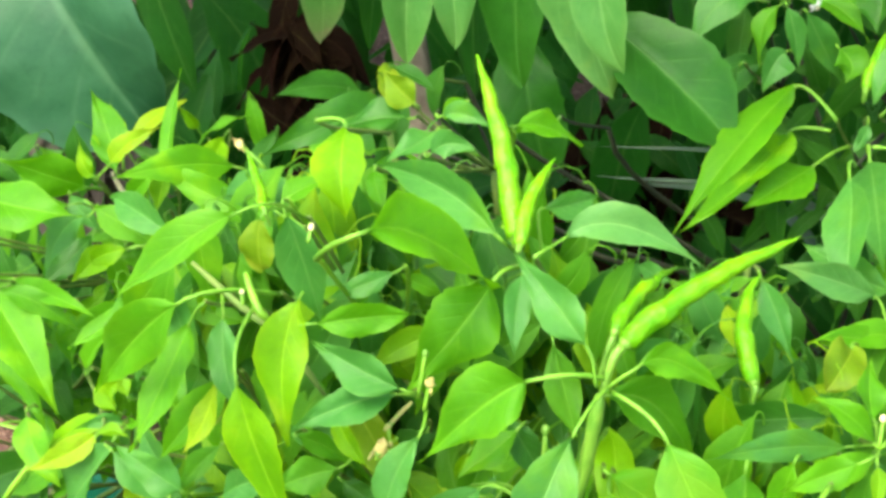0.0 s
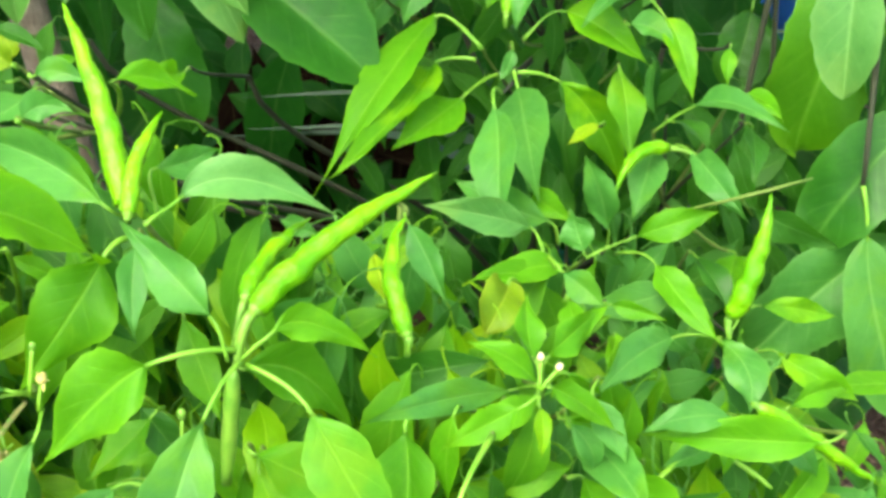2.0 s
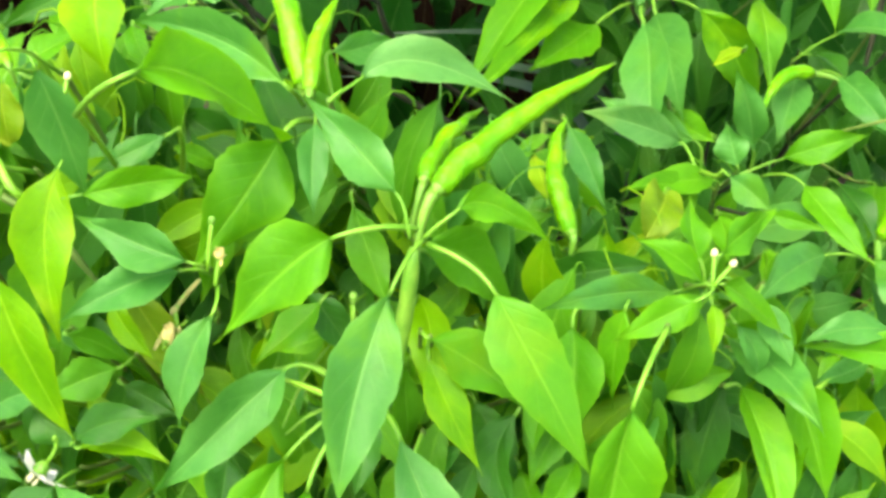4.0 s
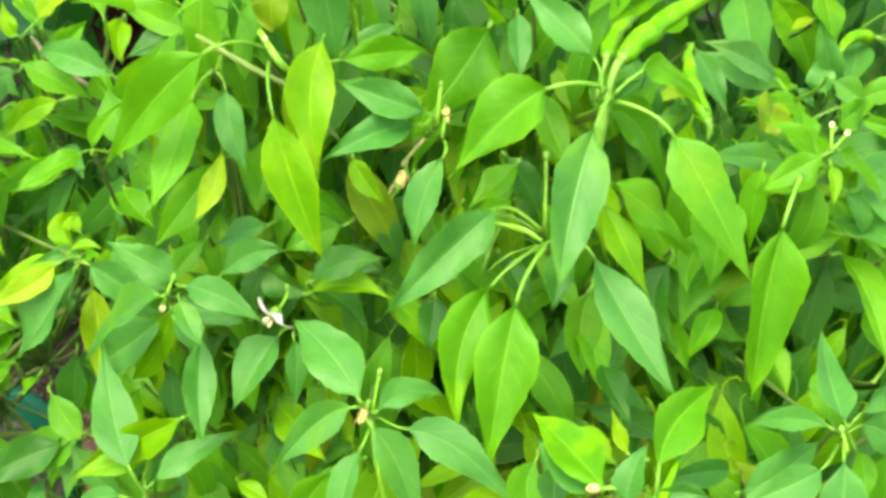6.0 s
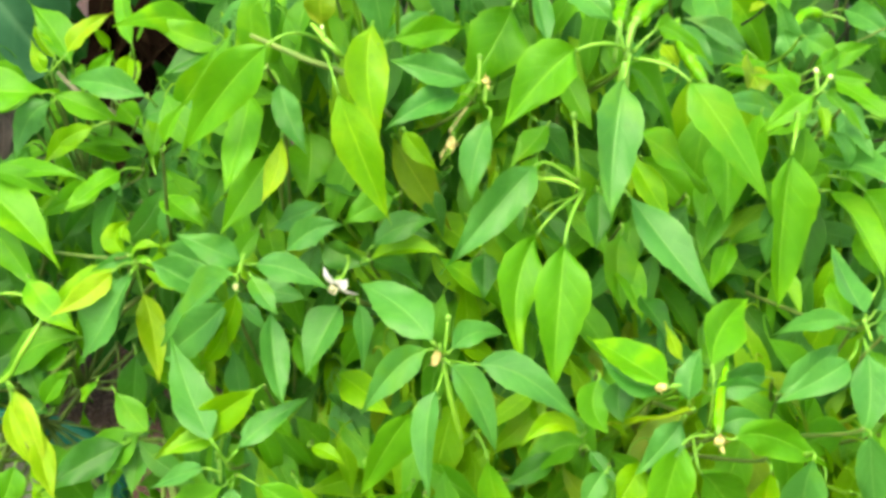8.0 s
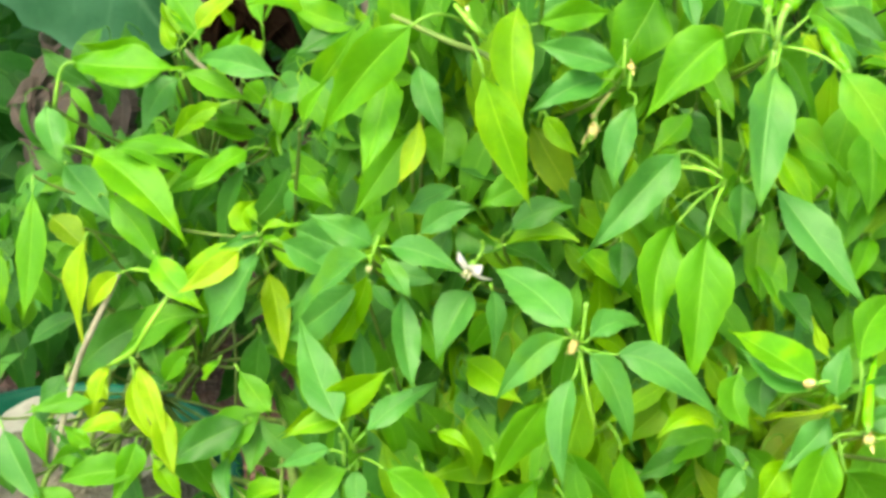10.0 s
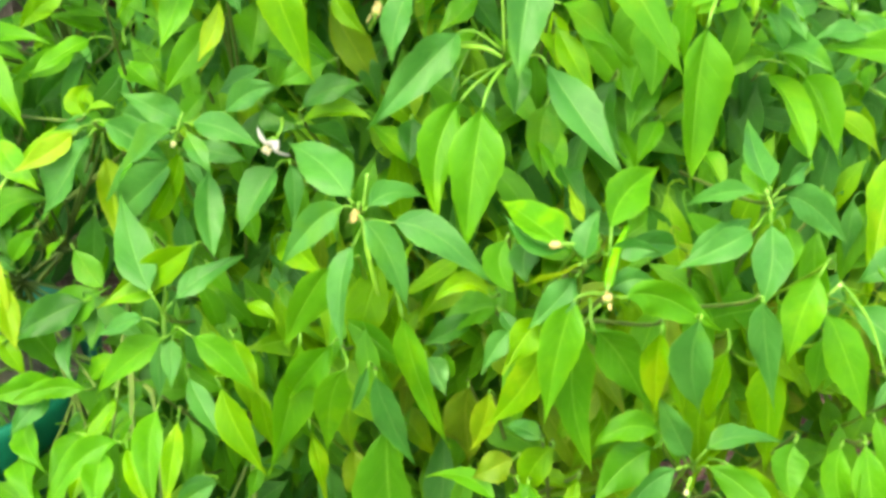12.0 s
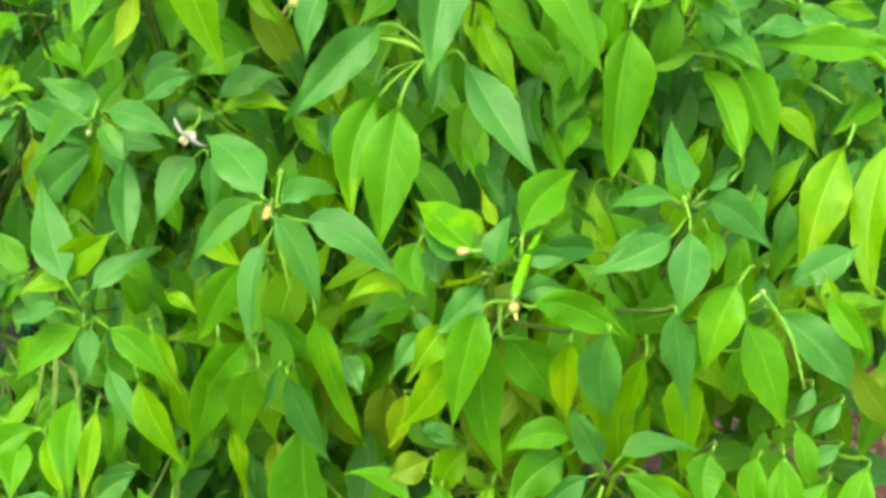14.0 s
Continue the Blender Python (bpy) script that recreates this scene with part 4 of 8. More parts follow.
leaf(main_plant, "e", 0.0154, (-0.0361, 0.1163, 0.5717), (-0.0403, 0.0987, 0.5780), (-0.0268, 0.0639, 0.5644))
leaf(main_plant, "y", 0.0181, (-0.0062, 0.0457, 0.5719), (-0.0057, 0.0645, 0.5834), (0.0067, 0.0098, 0.5578))
leaf(main_plant, "m", 0.0121, (-0.2318, 0.1014, 0.5366), (-0.2280, 0.0865, 0.5420), (-0.2256, 0.0773, 0.5122))
leaf(main_plant, "m", 0.0141, (-0.1983, 0.0649, 0.4588), (-0.1965, 0.0523, 0.4635), (-0.1853, 0.0385, 0.4318))
leaf(main_plant, "m", 0.0183, (-0.2657, 0.0903, 0.4154), (-0.2603, 0.0673, 0.4255), (-0.2726, 0.0806, 0.3817))
leaf(main_plant, "e", 0.0155, (0.0099, -0.0057, 0.5088), (0.0075, -0.0209, 0.5152), (0.0224, -0.0550, 0.5007))
leaf(main_plant, "b", 0.0093, (-0.0188, -0.0104, 0.4612), (-0.0193, -0.0243, 0.4671), (-0.0086, -0.0420, 0.4550))
leaf(main_plant, "m", 0.0077, (0.0303, -0.0708, 0.4914), (0.0253, -0.0910, 0.5010), (0.0144, -0.1058, 0.4931))
leaf(main_plant, "b", 0.0144, (0.0819, -0.0390, 0.4666), (0.0725, -0.0599, 0.4818), (0.0298, -0.0902, 0.4941))
leaf(main_plant, "b", 0.0203, (0.0801, -0.0611, 0.4705), (0.0752, -0.0722, 0.4786), (0.1165, -0.0429, 0.4928))
leaf(main_plant, "b", 0.0190, (0.1203, -0.0675, 0.5126), (0.1174, -0.0808, 0.5281), (0.1118, -0.0286, 0.5474), mid=(0.1129, -0.0584, 0.5369))
leaf(main_plant, "b", 0.0122, (0.1188, -0.0675, 0.5126), (0.1118, -0.0767, 0.5219), (0.0774, -0.0520, 0.5039), mid=(0.0969, -0.0643, 0.5176))
leaf(main_plant, "b", 0.0096, (0.1221, -0.0652, 0.5133), (0.1292, -0.0607, 0.5205), (0.1496, -0.0343, 0.5242), mid=(0.1384, -0.0488, 0.5235))
leaf(main_plant, "b", 0.0172, (0.1200, -0.0658, 0.5056), (0.1094, -0.0844, 0.5030), (0.0654, -0.0980, 0.4853), mid=(0.0923, -0.0923, 0.4969))
leaf(main_plant, "b", 0.0209, (0.1217, -0.0665, 0.5075), (0.1209, -0.0784, 0.5047), (0.1146, -0.1040, 0.4649), mid=(0.1199, -0.0932, 0.4860))
leaf(main_plant, "b", 0.0207, (0.1235, -0.0636, 0.5111), (0.1308, -0.0583, 0.5123), (0.1740, -0.0430, 0.4741), mid=(0.1493, -0.0493, 0.5019))
leaf(main_plant, "m", 0.0140, (0.1264, -0.0309, 0.4916), (0.1210, -0.0436, 0.5032), (0.1177, -0.0077, 0.5172))
leaf(main_plant, "m", 0.0232, (0.0284, -0.1321, 0.4881), (0.0113, -0.1404, 0.4887), (-0.0042, -0.1494, 0.4144), mid=(0.0031, -0.1441, 0.4608))
leaf(main_plant, "y", 0.0199, (0.0101, -0.1299, 0.4778), (-0.0023, -0.1319, 0.4651), (-0.0362, -0.1169, 0.3964), mid=(-0.0134, -0.1282, 0.4316))
leaf(main_plant, "Y", 0.0163, (-0.0313, -0.0584, 0.3823), (-0.0338, -0.0685, 0.3897), (-0.0459, -0.0610, 0.3432), mid=(-0.0364, -0.0661, 0.3688))
leaf(main_plant, "m", 0.0252, (0.0306, -0.1063, 0.4712), (0.0163, -0.1261, 0.4648), (0.0250, -0.1283, 0.3727), mid=(0.0120, -0.1287, 0.4261))
leaf(main_plant, "k", 0.0240, (0.0204, -0.1193, 0.4791), (0.0229, -0.1328, 0.4663), (0.0584, -0.1152, 0.4028), mid=(0.0370, -0.1218, 0.4463))
leaf(main_plant, "y", 0.0159, (0.0586, -0.1245, 0.4679), (0.0568, -0.1397, 0.4701), (0.0572, -0.1315, 0.4132), mid=(0.0559, -0.1354, 0.4479))
leaf(main_plant, "y", 0.0094, (0.0709, -0.0928, 0.4252), (0.0662, -0.1237, 0.4482), (0.0738, -0.1253, 0.4071), mid=(0.0691, -0.1258, 0.4296))
leaf(main_plant, "b", 0.0240, (0.0762, -0.1341, 0.4760), (0.0755, -0.1491, 0.4828), (0.0807, -0.1357, 0.4184), mid=(0.0731, -0.1447, 0.4538))
leaf(main_plant, "b", 0.0176, (0.1111, -0.1139, 0.4775), (0.1108, -0.1268, 0.4817), (0.1228, -0.1236, 0.4124), mid=(0.1145, -0.1255, 0.4540))
leaf(main_plant, "m", 0.0217, (0.1612, -0.0550, 0.4707), (0.1475, -0.0893, 0.4792), (0.1306, -0.1055, 0.4298), mid=(0.1379, -0.0978, 0.4596))
leaf(main_plant, "m", 0.0235, (0.1523, -0.0627, 0.4481), (0.1557, -0.0807, 0.4513), (0.1813, -0.0957, 0.3878), mid=(0.1683, -0.0890, 0.4254))
leaf(main_plant, "y", 0.0218, (0.1190, -0.0815, 0.4180), (0.1203, -0.0936, 0.4233), (0.1258, -0.0961, 0.3481), mid=(0.1256, -0.0934, 0.3973))
leaf(main_plant, "m", 0.0166, (0.0801, -0.1090, 0.3668), (0.0617, -0.1203, 0.3961), (0.0240, -0.1253, 0.3883), mid=(0.0430, -0.1207, 0.3999))
leaf(main_plant, "b", 0.0149, (0.0826, -0.1104, 0.3642), (0.0789, -0.1205, 0.3809), (0.0582, -0.1274, 0.4254), mid=(0.0686, -0.1269, 0.4029))
leaf(main_plant, "b", 0.0149, (0.0839, -0.1083, 0.3665), (0.0890, -0.1124, 0.3796), (0.1357, -0.0978, 0.3759), mid=(0.1078, -0.1046, 0.3839))
leaf(main_plant, "b", 0.0188, (0.0828, -0.1113, 0.3666), (0.0711, -0.1270, 0.3766), (0.0336, -0.1494, 0.3438), mid=(0.0501, -0.1377, 0.3669))
leaf(main_plant, "y", 0.0140, (0.0925, -0.1028, 0.3678), (0.1038, -0.1117, 0.3694), (0.1449, -0.1057, 0.3191), mid=(0.1242, -0.1092, 0.3500))
leaf(main_plant, "Y", 0.0129, (0.0971, -0.1000, 0.3421), (0.1000, -0.1125, 0.3476), (0.1266, -0.1134, 0.3149), mid=(0.1127, -0.1136, 0.3345))
leaf(main_plant, "m", 0.0204, (0.0826, -0.1236, 0.3484), (0.0825, -0.1396, 0.3513), (0.0908, -0.1514, 0.3021), mid=(0.0837, -0.1449, 0.3331))
leaf(main_plant, "m", 0.0203, (0.0381, -0.1273, 0.3539), (0.0354, -0.1417, 0.3601), (0.0129, -0.1458, 0.3218), mid=(0.0243, -0.1426, 0.3476))
leaf(main_plant, "m", 0.0119, (0.0557, -0.0802, 0.3373), (0.0526, -0.0959, 0.3393), (0.0444, -0.1090, 0.3128))
leaf(main_plant, "m", 0.0162, (0.0615, -0.1303, 0.3387), (0.0617, -0.1453, 0.3436), (0.0703, -0.1576, 0.3049), mid=(0.0625, -0.1525, 0.3268))
leaf(main_plant, "m", 0.0169, (0.0986, -0.1006, 0.3223), (0.0989, -0.1148, 0.3264), (0.1184, -0.1272, 0.2996), mid=(0.1084, -0.1212, 0.3162))
leaf(main_plant, "m", 0.0157, (0.1423, -0.0920, 0.3128), (0.1385, -0.1066, 0.3188), (0.1141, -0.1416, 0.2966), mid=(0.1272, -0.1261, 0.3090))
leaf(main_plant, "p", 0.0147, (0.1437, -0.0902, 0.3193), (0.1442, -0.1046, 0.3215), (0.1538, -0.1354, 0.2903), mid=(0.1461, -0.1222, 0.3067))
leaf(main_plant, "m", 0.0155, (0.1813, -0.0899, 0.3716), (0.1809, -0.1045, 0.3748), (0.1671, -0.1254, 0.3128), mid=(0.1765, -0.1173, 0.3464))
leaf(main_plant, "m", 0.0167, (0.1707, -0.0882, 0.3701), (0.1668, -0.1025, 0.3766), (0.1757, -0.1156, 0.3261), mid=(0.1653, -0.1098, 0.3557))
leaf(main_plant, "k", 0.0333, (-0.0948, -0.0612, 0.3643), (-0.0954, -0.0631, 0.3610), (-0.0892, -0.0582, 0.2568), mid=(-0.0950, -0.0654, 0.3114))
leaf(main_plant, "o", 0.0209, (-0.1131, -0.0219, 0.2767), (-0.1120, -0.0360, 0.2819), (-0.0999, -0.0515, 0.2350), mid=(-0.1027, -0.0460, 0.2594))
leaf(main_plant, "o", 0.0204, (-0.0758, -0.0371, 0.2845), (-0.0746, -0.0496, 0.2854), (-0.0598, -0.0764, 0.2356), mid=(-0.0693, -0.0637, 0.2655))
leaf(main_plant, "Y", 0.0130, (-0.1552, -0.0495, 0.2600), (-0.1511, -0.0649, 0.2653), (-0.1380, -0.0789, 0.2380), mid=(-0.1430, -0.0724, 0.2542))
leaf(main_plant, "y", 0.0139, (-0.1482, -0.0502, 0.2585), (-0.1408, -0.0646, 0.2633), (-0.1210, -0.0723, 0.2491), mid=(-0.1295, -0.0683, 0.2589))
leaf(main_plant, "y", 0.0173, (-0.1411, -0.0533, 0.2506), (-0.1301, -0.0711, 0.2524), (-0.0830, -0.0768, 0.2407), mid=(-0.1075, -0.0733, 0.2529))
leaf(main_plant, "m", 0.0170, (0.0106, -0.1223, 0.3072), (0.0066, -0.1318, 0.3200), (-0.0251, -0.0985, 0.3182), mid=(-0.0086, -0.1164, 0.3215))
leaf(main_plant, "b", 0.0142, (0.0113, -0.1227, 0.3077), (0.0052, -0.1342, 0.3161), (-0.0225, -0.1168, 0.2892), mid=(-0.0081, -0.1263, 0.3056))
leaf(main_plant, "b", 0.0136, (0.0035, -0.1318, 0.3104), (0.0062, -0.1476, 0.3188), (0.0306, -0.1633, 0.3106), mid=(0.0195, -0.1561, 0.3165))
leaf(main_plant, "m", 0.0100, (0.0031, -0.0870, 0.3029), (-0.0056, -0.0913, 0.3128), (-0.0131, -0.0759, 0.3322))
leaf(main_plant, "m", 0.0122, (-0.0194, -0.0847, 0.3123), (-0.0293, -0.0976, 0.3304), (-0.0727, -0.0692, 0.3301), mid=(-0.0458, -0.0817, 0.3382))
leaf(main_plant, "b", 0.0099, (-0.0233, -0.0832, 0.3151), (-0.0290, -0.0967, 0.3200), (-0.0453, -0.0991, 0.2788), mid=(-0.0382, -0.0984, 0.3031))
leaf(main_plant, "m", 0.0175, (-0.0267, -0.0803, 0.3205), (-0.0389, -0.0921, 0.3261), (-0.0531, -0.0928, 0.2933), mid=(-0.0482, -0.0937, 0.3112))
leaf(main_plant, "y", 0.0214, (0.0036, -0.0859, 0.3670), (0.0038, -0.0948, 0.3695), (-0.0136, -0.0876, 0.3287), mid=(-0.0079, -0.0921, 0.3523))
leaf(main_plant, "b", 0.0110, (-0.0028, -0.1039, 0.3813), (-0.0035, -0.1128, 0.3853), (-0.0237, -0.0932, 0.3813))
leaf(main_plant, "o", 0.0294, (-0.0477, -0.0123, 0.3643), (-0.0469, -0.0232, 0.3666), (-0.0478, -0.0106, 0.3010))
leaf(main_plant, "m", 0.0202, (-0.2355, 0.0050, 0.3902), (-0.2417, -0.0046, 0.3887), (-0.2879, -0.0097, 0.3500), mid=(-0.2650, -0.0083, 0.3736))
leaf(main_plant, "b", 0.0144, (-0.2551, 0.0537, 0.3582), (-0.2551, 0.0381, 0.3626), (-0.2580, 0.0281, 0.3132), mid=(-0.2572, 0.0329, 0.3427))
leaf(main_plant, "m", 0.0178, (-0.2331, -0.0066, 0.3977), (-0.2169, -0.0287, 0.4038), (-0.1793, -0.0390, 0.3705), mid=(-0.1982, -0.0341, 0.3920))
leaf(main_plant, "b", 0.0155, (-0.2317, 0.0104, 0.3603), (-0.2274, -0.0072, 0.3623), (-0.2022, -0.0339, 0.3314), mid=(-0.2158, -0.0227, 0.3479))
leaf(main_plant, "y", 0.0203, (-0.2092, -0.0091, 0.3622), (-0.2028, -0.0272, 0.3668), (-0.1761, -0.0375, 0.3075), mid=(-0.1923, -0.0346, 0.3400))
leaf(main_plant, "m", 0.0259, (-0.1544, -0.0098, 0.4064), (-0.1511, -0.0250, 0.3979), (-0.1744, -0.0378, 0.3082), mid=(-0.1589, -0.0328, 0.3598))
leaf(main_plant, "m", 0.0195, (-0.1191, -0.0722, 0.4208), (-0.1151, -0.0926, 0.4184), (-0.1310, -0.0679, 0.3443), mid=(-0.1265, -0.0806, 0.3902))
leaf(main_plant, "m", 0.0224, (-0.1255, -0.0363, 0.4071), (-0.1281, -0.0510, 0.4117), (-0.1587, -0.0358, 0.3640))
leaf(main_plant, "m", 0.0214, (-0.0888, -0.0506, 0.4467), (-0.0834, -0.0726, 0.4432), (-0.0577, -0.0652, 0.3477), mid=(-0.0750, -0.0719, 0.4006))
leaf(main_plant, "b", 0.0165, (-0.1001, -0.0767, 0.4093), (-0.0985, -0.0887, 0.4125), (-0.0773, -0.0726, 0.3394), mid=(-0.0917, -0.0830, 0.3805))
leaf(main_plant, "b", 0.0071, (-0.1018, -0.0767, 0.4130), (-0.1030, -0.0907, 0.4192), (-0.1142, -0.0852, 0.3854), mid=(-0.1079, -0.0894, 0.4034))
leaf(main_plant, "e", 0.0150, (-0.0392, -0.0361, 0.4244), (-0.0422, -0.0499, 0.4320), (-0.0754, -0.0550, 0.4129))
leaf(main_plant, "m", 0.0114, (-0.0605, -0.0411, 0.4081), (-0.0604, -0.0523, 0.4092), (-0.0619, -0.0460, 0.3806))
leaf(main_plant, "m", 0.0156, (-0.0889, -0.0036, 0.3264), (-0.0887, -0.0161, 0.3314), (-0.0996, -0.0081, 0.2936))
leaf(main_plant, "y", 0.0131, (-0.1500, -0.0134, 0.3351), (-0.1487, -0.0217, 0.3334), (-0.1376, -0.0370, 0.2787), mid=(-0.1426, -0.0302, 0.3104))
leaf(main_plant, "m", 0.0190, (-0.1506, -0.0008, 0.3664), (-0.1505, -0.0123, 0.3709), (-0.1674, -0.0012, 0.3207))
leaf(main_plant, "o", 0.0229, (-0.1257, 0.0154, 0.3007), (-0.1239, 0.0034, 0.3012), (-0.1190, 0.0011, 0.2693), broad=True)
leaf(main_plant, "b", 0.0190, (0.2378, 0.0279, 0.4435), (0.2332, 0.0120, 0.4500), (0.1905, -0.0015, 0.4299))
leaf(main_plant, "b", 0.0247, (0.1787, -0.0128, 0.4209), (0.1828, -0.0299, 0.4277), (0.2260, -0.0570, 0.3895))
leaf(main_plant, "m", 0.0159, (0.2123, -0.0164, 0.4327), (0.2126, -0.0313, 0.4401), (0.2329, -0.0560, 0.4143))
leaf(main_plant, "p", 0.0085, (0.2027, -0.0507, 0.3938), (0.2002, -0.0653, 0.4002), (0.1924, -0.0697, 0.3802))
leaf(main_plant, "m", 0.0220, (0.1818, -0.0860, 0.3739), (0.1811, -0.1012, 0.3783), (0.1882, -0.1203, 0.3251))
leaf(main_plant, "m", 0.0182, (0.2107, -0.0926, 0.3579), (0.2060, -0.1073, 0.3639), (0.1868, -0.1208, 0.3231))
leaf(main_plant, "b", 0.0096, (0.2228, -0.0601, 0.3581), (0.2180, -0.0741, 0.3657), (0.1988, -0.0814, 0.3515))
leaf(main_plant, "m", 0.0212, (0.2294, -0.0880, 0.3665), (0.2284, -0.1027, 0.3725), (0.2206, -0.1250, 0.3229))
leaf(main_plant, "m", 0.0168, (0.1352, -0.0644, 0.3492), (0.1354, -0.0784, 0.3547), (0.1641, -0.0837, 0.3228))
leaf(main_plant, "m", 0.0129, (0.0899, 0.0404, 0.4940), (0.0963, 0.0314, 0.5045), (0.1076, 0.0052, 0.4874))
leaf(main_plant, "b", 0.0181, (0.1659, 0.0180, 0.4678), (0.1755, 0.0455, 0.4736), (0.1731, 0.0018, 0.4568))
leaf(main_plant, "m", 0.0106, (0.1348, -0.0265, 0.4861), (0.1373, -0.0357, 0.4832), (0.1403, -0.0570, 0.4662))
leaf(main_plant, "m", 0.0143, (0.1602, -0.0497, 0.4128), (0.1602, -0.0645, 0.4263), (0.1552, -0.0700, 0.3902))
leaf(main_plant, "y", 0.0131, (0.1022, -0.0777, 0.4369), (0.1014, -0.0891, 0.4315), (0.0928, -0.0806, 0.3779), mid=(0.0970, -0.0864, 0.4078))
leaf(main_plant, "o", 0.0195, (-0.1628, 0.0557, 0.6863), (-0.1685, 0.0353, 0.6912), (-0.1679, 0.0324, 0.6651), broad=True)
leaf(main_plant, "m", 0.0136, (0.1906, -0.0576, 0.3696), (0.1931, -0.0708, 0.3767), (0.2027, -0.0849, 0.3417))
leaf(main_plant, "b", 0.0111, (0.2213, -0.0521, 0.3850), (0.2175, -0.0667, 0.3909), (0.2004, -0.0727, 0.3686))
leaf(main_plant, "k", 0.0146, (-0.0399, 0.0379, 0.5996), (-0.0419, 0.0242, 0.6046), (-0.0661, 0.0044, 0.5856), mid=(-0.0525, 0.0147, 0.5952))
leaf(main_plant, "k", 0.0171, (-0.0363, 0.0738, 0.6291), (-0.0333, 0.0590, 0.6314), (-0.0148, 0.0341, 0.5958), mid=(-0.0238, 0.0456, 0.6127))
leaf(main_plant, "Y", 0.0121, (-0.1937, 0.0392, 0.6014), (-0.1943, 0.0240, 0.6017), (-0.2063, 0.0053, 0.5696), mid=(-0.1980, 0.0142, 0.5842))
leaf(main_plant, "b", 0.0129, (-0.2356, 0.0098, 0.3880), (-0.2364, -0.0036, 0.3873), (-0.2360, -0.0201, 0.3593), mid=(-0.2369, -0.0102, 0.3763))
leaf(main_plant, "y", 0.0131, (-0.0280, -0.0625, 0.4519), (-0.0341, -0.0753, 0.4581), (-0.0686, -0.0834, 0.4523), mid=(-0.0500, -0.0749, 0.4648))
leaf(main_plant, "b", 0.0151, (0.0155, -0.1033, 0.5001), (0.0088, -0.1139, 0.5065), (-0.0261, -0.0837, 0.5129), mid=(-0.0091, -0.1038, 0.5055))
leaf(main_plant, "b", 0.0147, (0.0194, -0.1101, 0.4926), (0.0173, -0.1211, 0.5025), (0.0254, -0.1067, 0.5262), mid=(0.0193, -0.1152, 0.5151))
leaf(main_plant, "y", 0.0182, (-0.0015, -0.1208, 0.4697), (-0.0064, -0.1345, 0.4739), (-0.0259, -0.1500, 0.4497), mid=(-0.0151, -0.1401, 0.4659))
leaf(main_plant, "b", 0.0134, (-0.0175, -0.0850, 0.4430), (-0.0216, -0.0985, 0.4476), (-0.0380, -0.1126, 0.4263), mid=(-0.0298, -0.1038, 0.4398))
leaf(main_plant, "y", 0.0157, (-0.1996, -0.0001, 0.3924), (-0.1947, -0.0147, 0.3948), (-0.1737, -0.0369, 0.3622), mid=(-0.1871, -0.0246, 0.3813))
leaf(main_plant, "p", 0.0160, (-0.0724, -0.0476, 0.4049), (-0.0705, -0.0612, 0.4092), (-0.0586, -0.0757, 0.3908), mid=(-0.0648, -0.0671, 0.4011))
leaf(main_plant, "b", 0.0125, (0.0271, -0.1060, 0.4996), (0.0295, -0.1187, 0.5054), (0.0593, -0.1215, 0.5067), mid=(0.0431, -0.1181, 0.5086))
leaf(main_plant, "b", 0.0125, (0.0280, -0.1161, 0.4814), (0.0300, -0.1285, 0.4879), (0.0569, -0.1297, 0.4922), mid=(0.0422, -0.1261, 0.4942))
leaf(main_plant, "k", 0.0193, (0.0853, -0.1027, 0.3591), (0.0919, -0.1113, 0.3680), (0.1368, -0.1330, 0.3349), mid=(0.1137, -0.1201, 0.3571))
leaf(main_plant, "o", 0.0230, (0.0408, -0.1258, 0.3433), (0.0380, -0.1402, 0.3464), (0.0372, -0.1662, 0.3084), mid=(0.0412, -0.1539, 0.3307))
leaf(main_plant, "k", 0.0221, (0.1448, -0.0854, 0.3733), (0.1414, -0.0993, 0.3773), (0.1392, -0.1190, 0.3506), mid=(0.1363, -0.1085, 0.3648))
leaf(main_plant, "m", 0.0169, (-0.0081, -0.0898, 0.3437), (-0.0104, -0.1030, 0.3490), (-0.0252, -0.1190, 0.3296), mid=(-0.0132, -0.1110, 0.3378))
leaf(main_plant, "y", 0.0113, (-0.0253, -0.0991, 0.3220), (-0.0260, -0.1122, 0.3274), (-0.0322, -0.1323, 0.3001), mid=(-0.0304, -0.1231, 0.3159))
leaf(main_plant, "b", 0.0145, (0.0521, 0.1610, 0.6268), (0.0552, 0.1468, 0.6299), (0.0755, 0.1246, 0.5985), mid=(0.0647, 0.1373, 0.6173))
leaf(main_plant, "b", 0.0205, (-0.2950, 0.0746, 0.5044), (-0.2835, 0.0643, 0.5094), (-0.2390, 0.0563, 0.4821), mid=(-0.2621, 0.0605, 0.4978))
leaf(main_plant, "m", 0.0193, (-0.2362, 0.1788, 0.6149), (-0.2405, 0.1673, 0.6185), (-0.3004, 0.1711, 0.6419), mid=(-0.2670, 0.1666, 0.6267))
leaf(main_plant, "e", 0.0193, (-0.2326, 0.1828, 0.6194), (-0.2367, 0.1680, 0.6203), (-0.2846, 0.1552, 0.6007), mid=(-0.2591, 0.1621, 0.6135))
leaf(main_plant, "k", 0.0268, (0.0659, 0.0571, 0.5913), (0.0625, 0.0413, 0.5897), (0.0607, 0.0160, 0.5417), mid=(0.0647, 0.0282, 0.5669))
leaf(main_plant, "Y", 0.0069, (0.0188, -0.0845, 0.5043), (0.0178, -0.0958, 0.5128), (0.0088, -0.0901, 0.5332), mid=(0.0131, -0.0927, 0.5217))
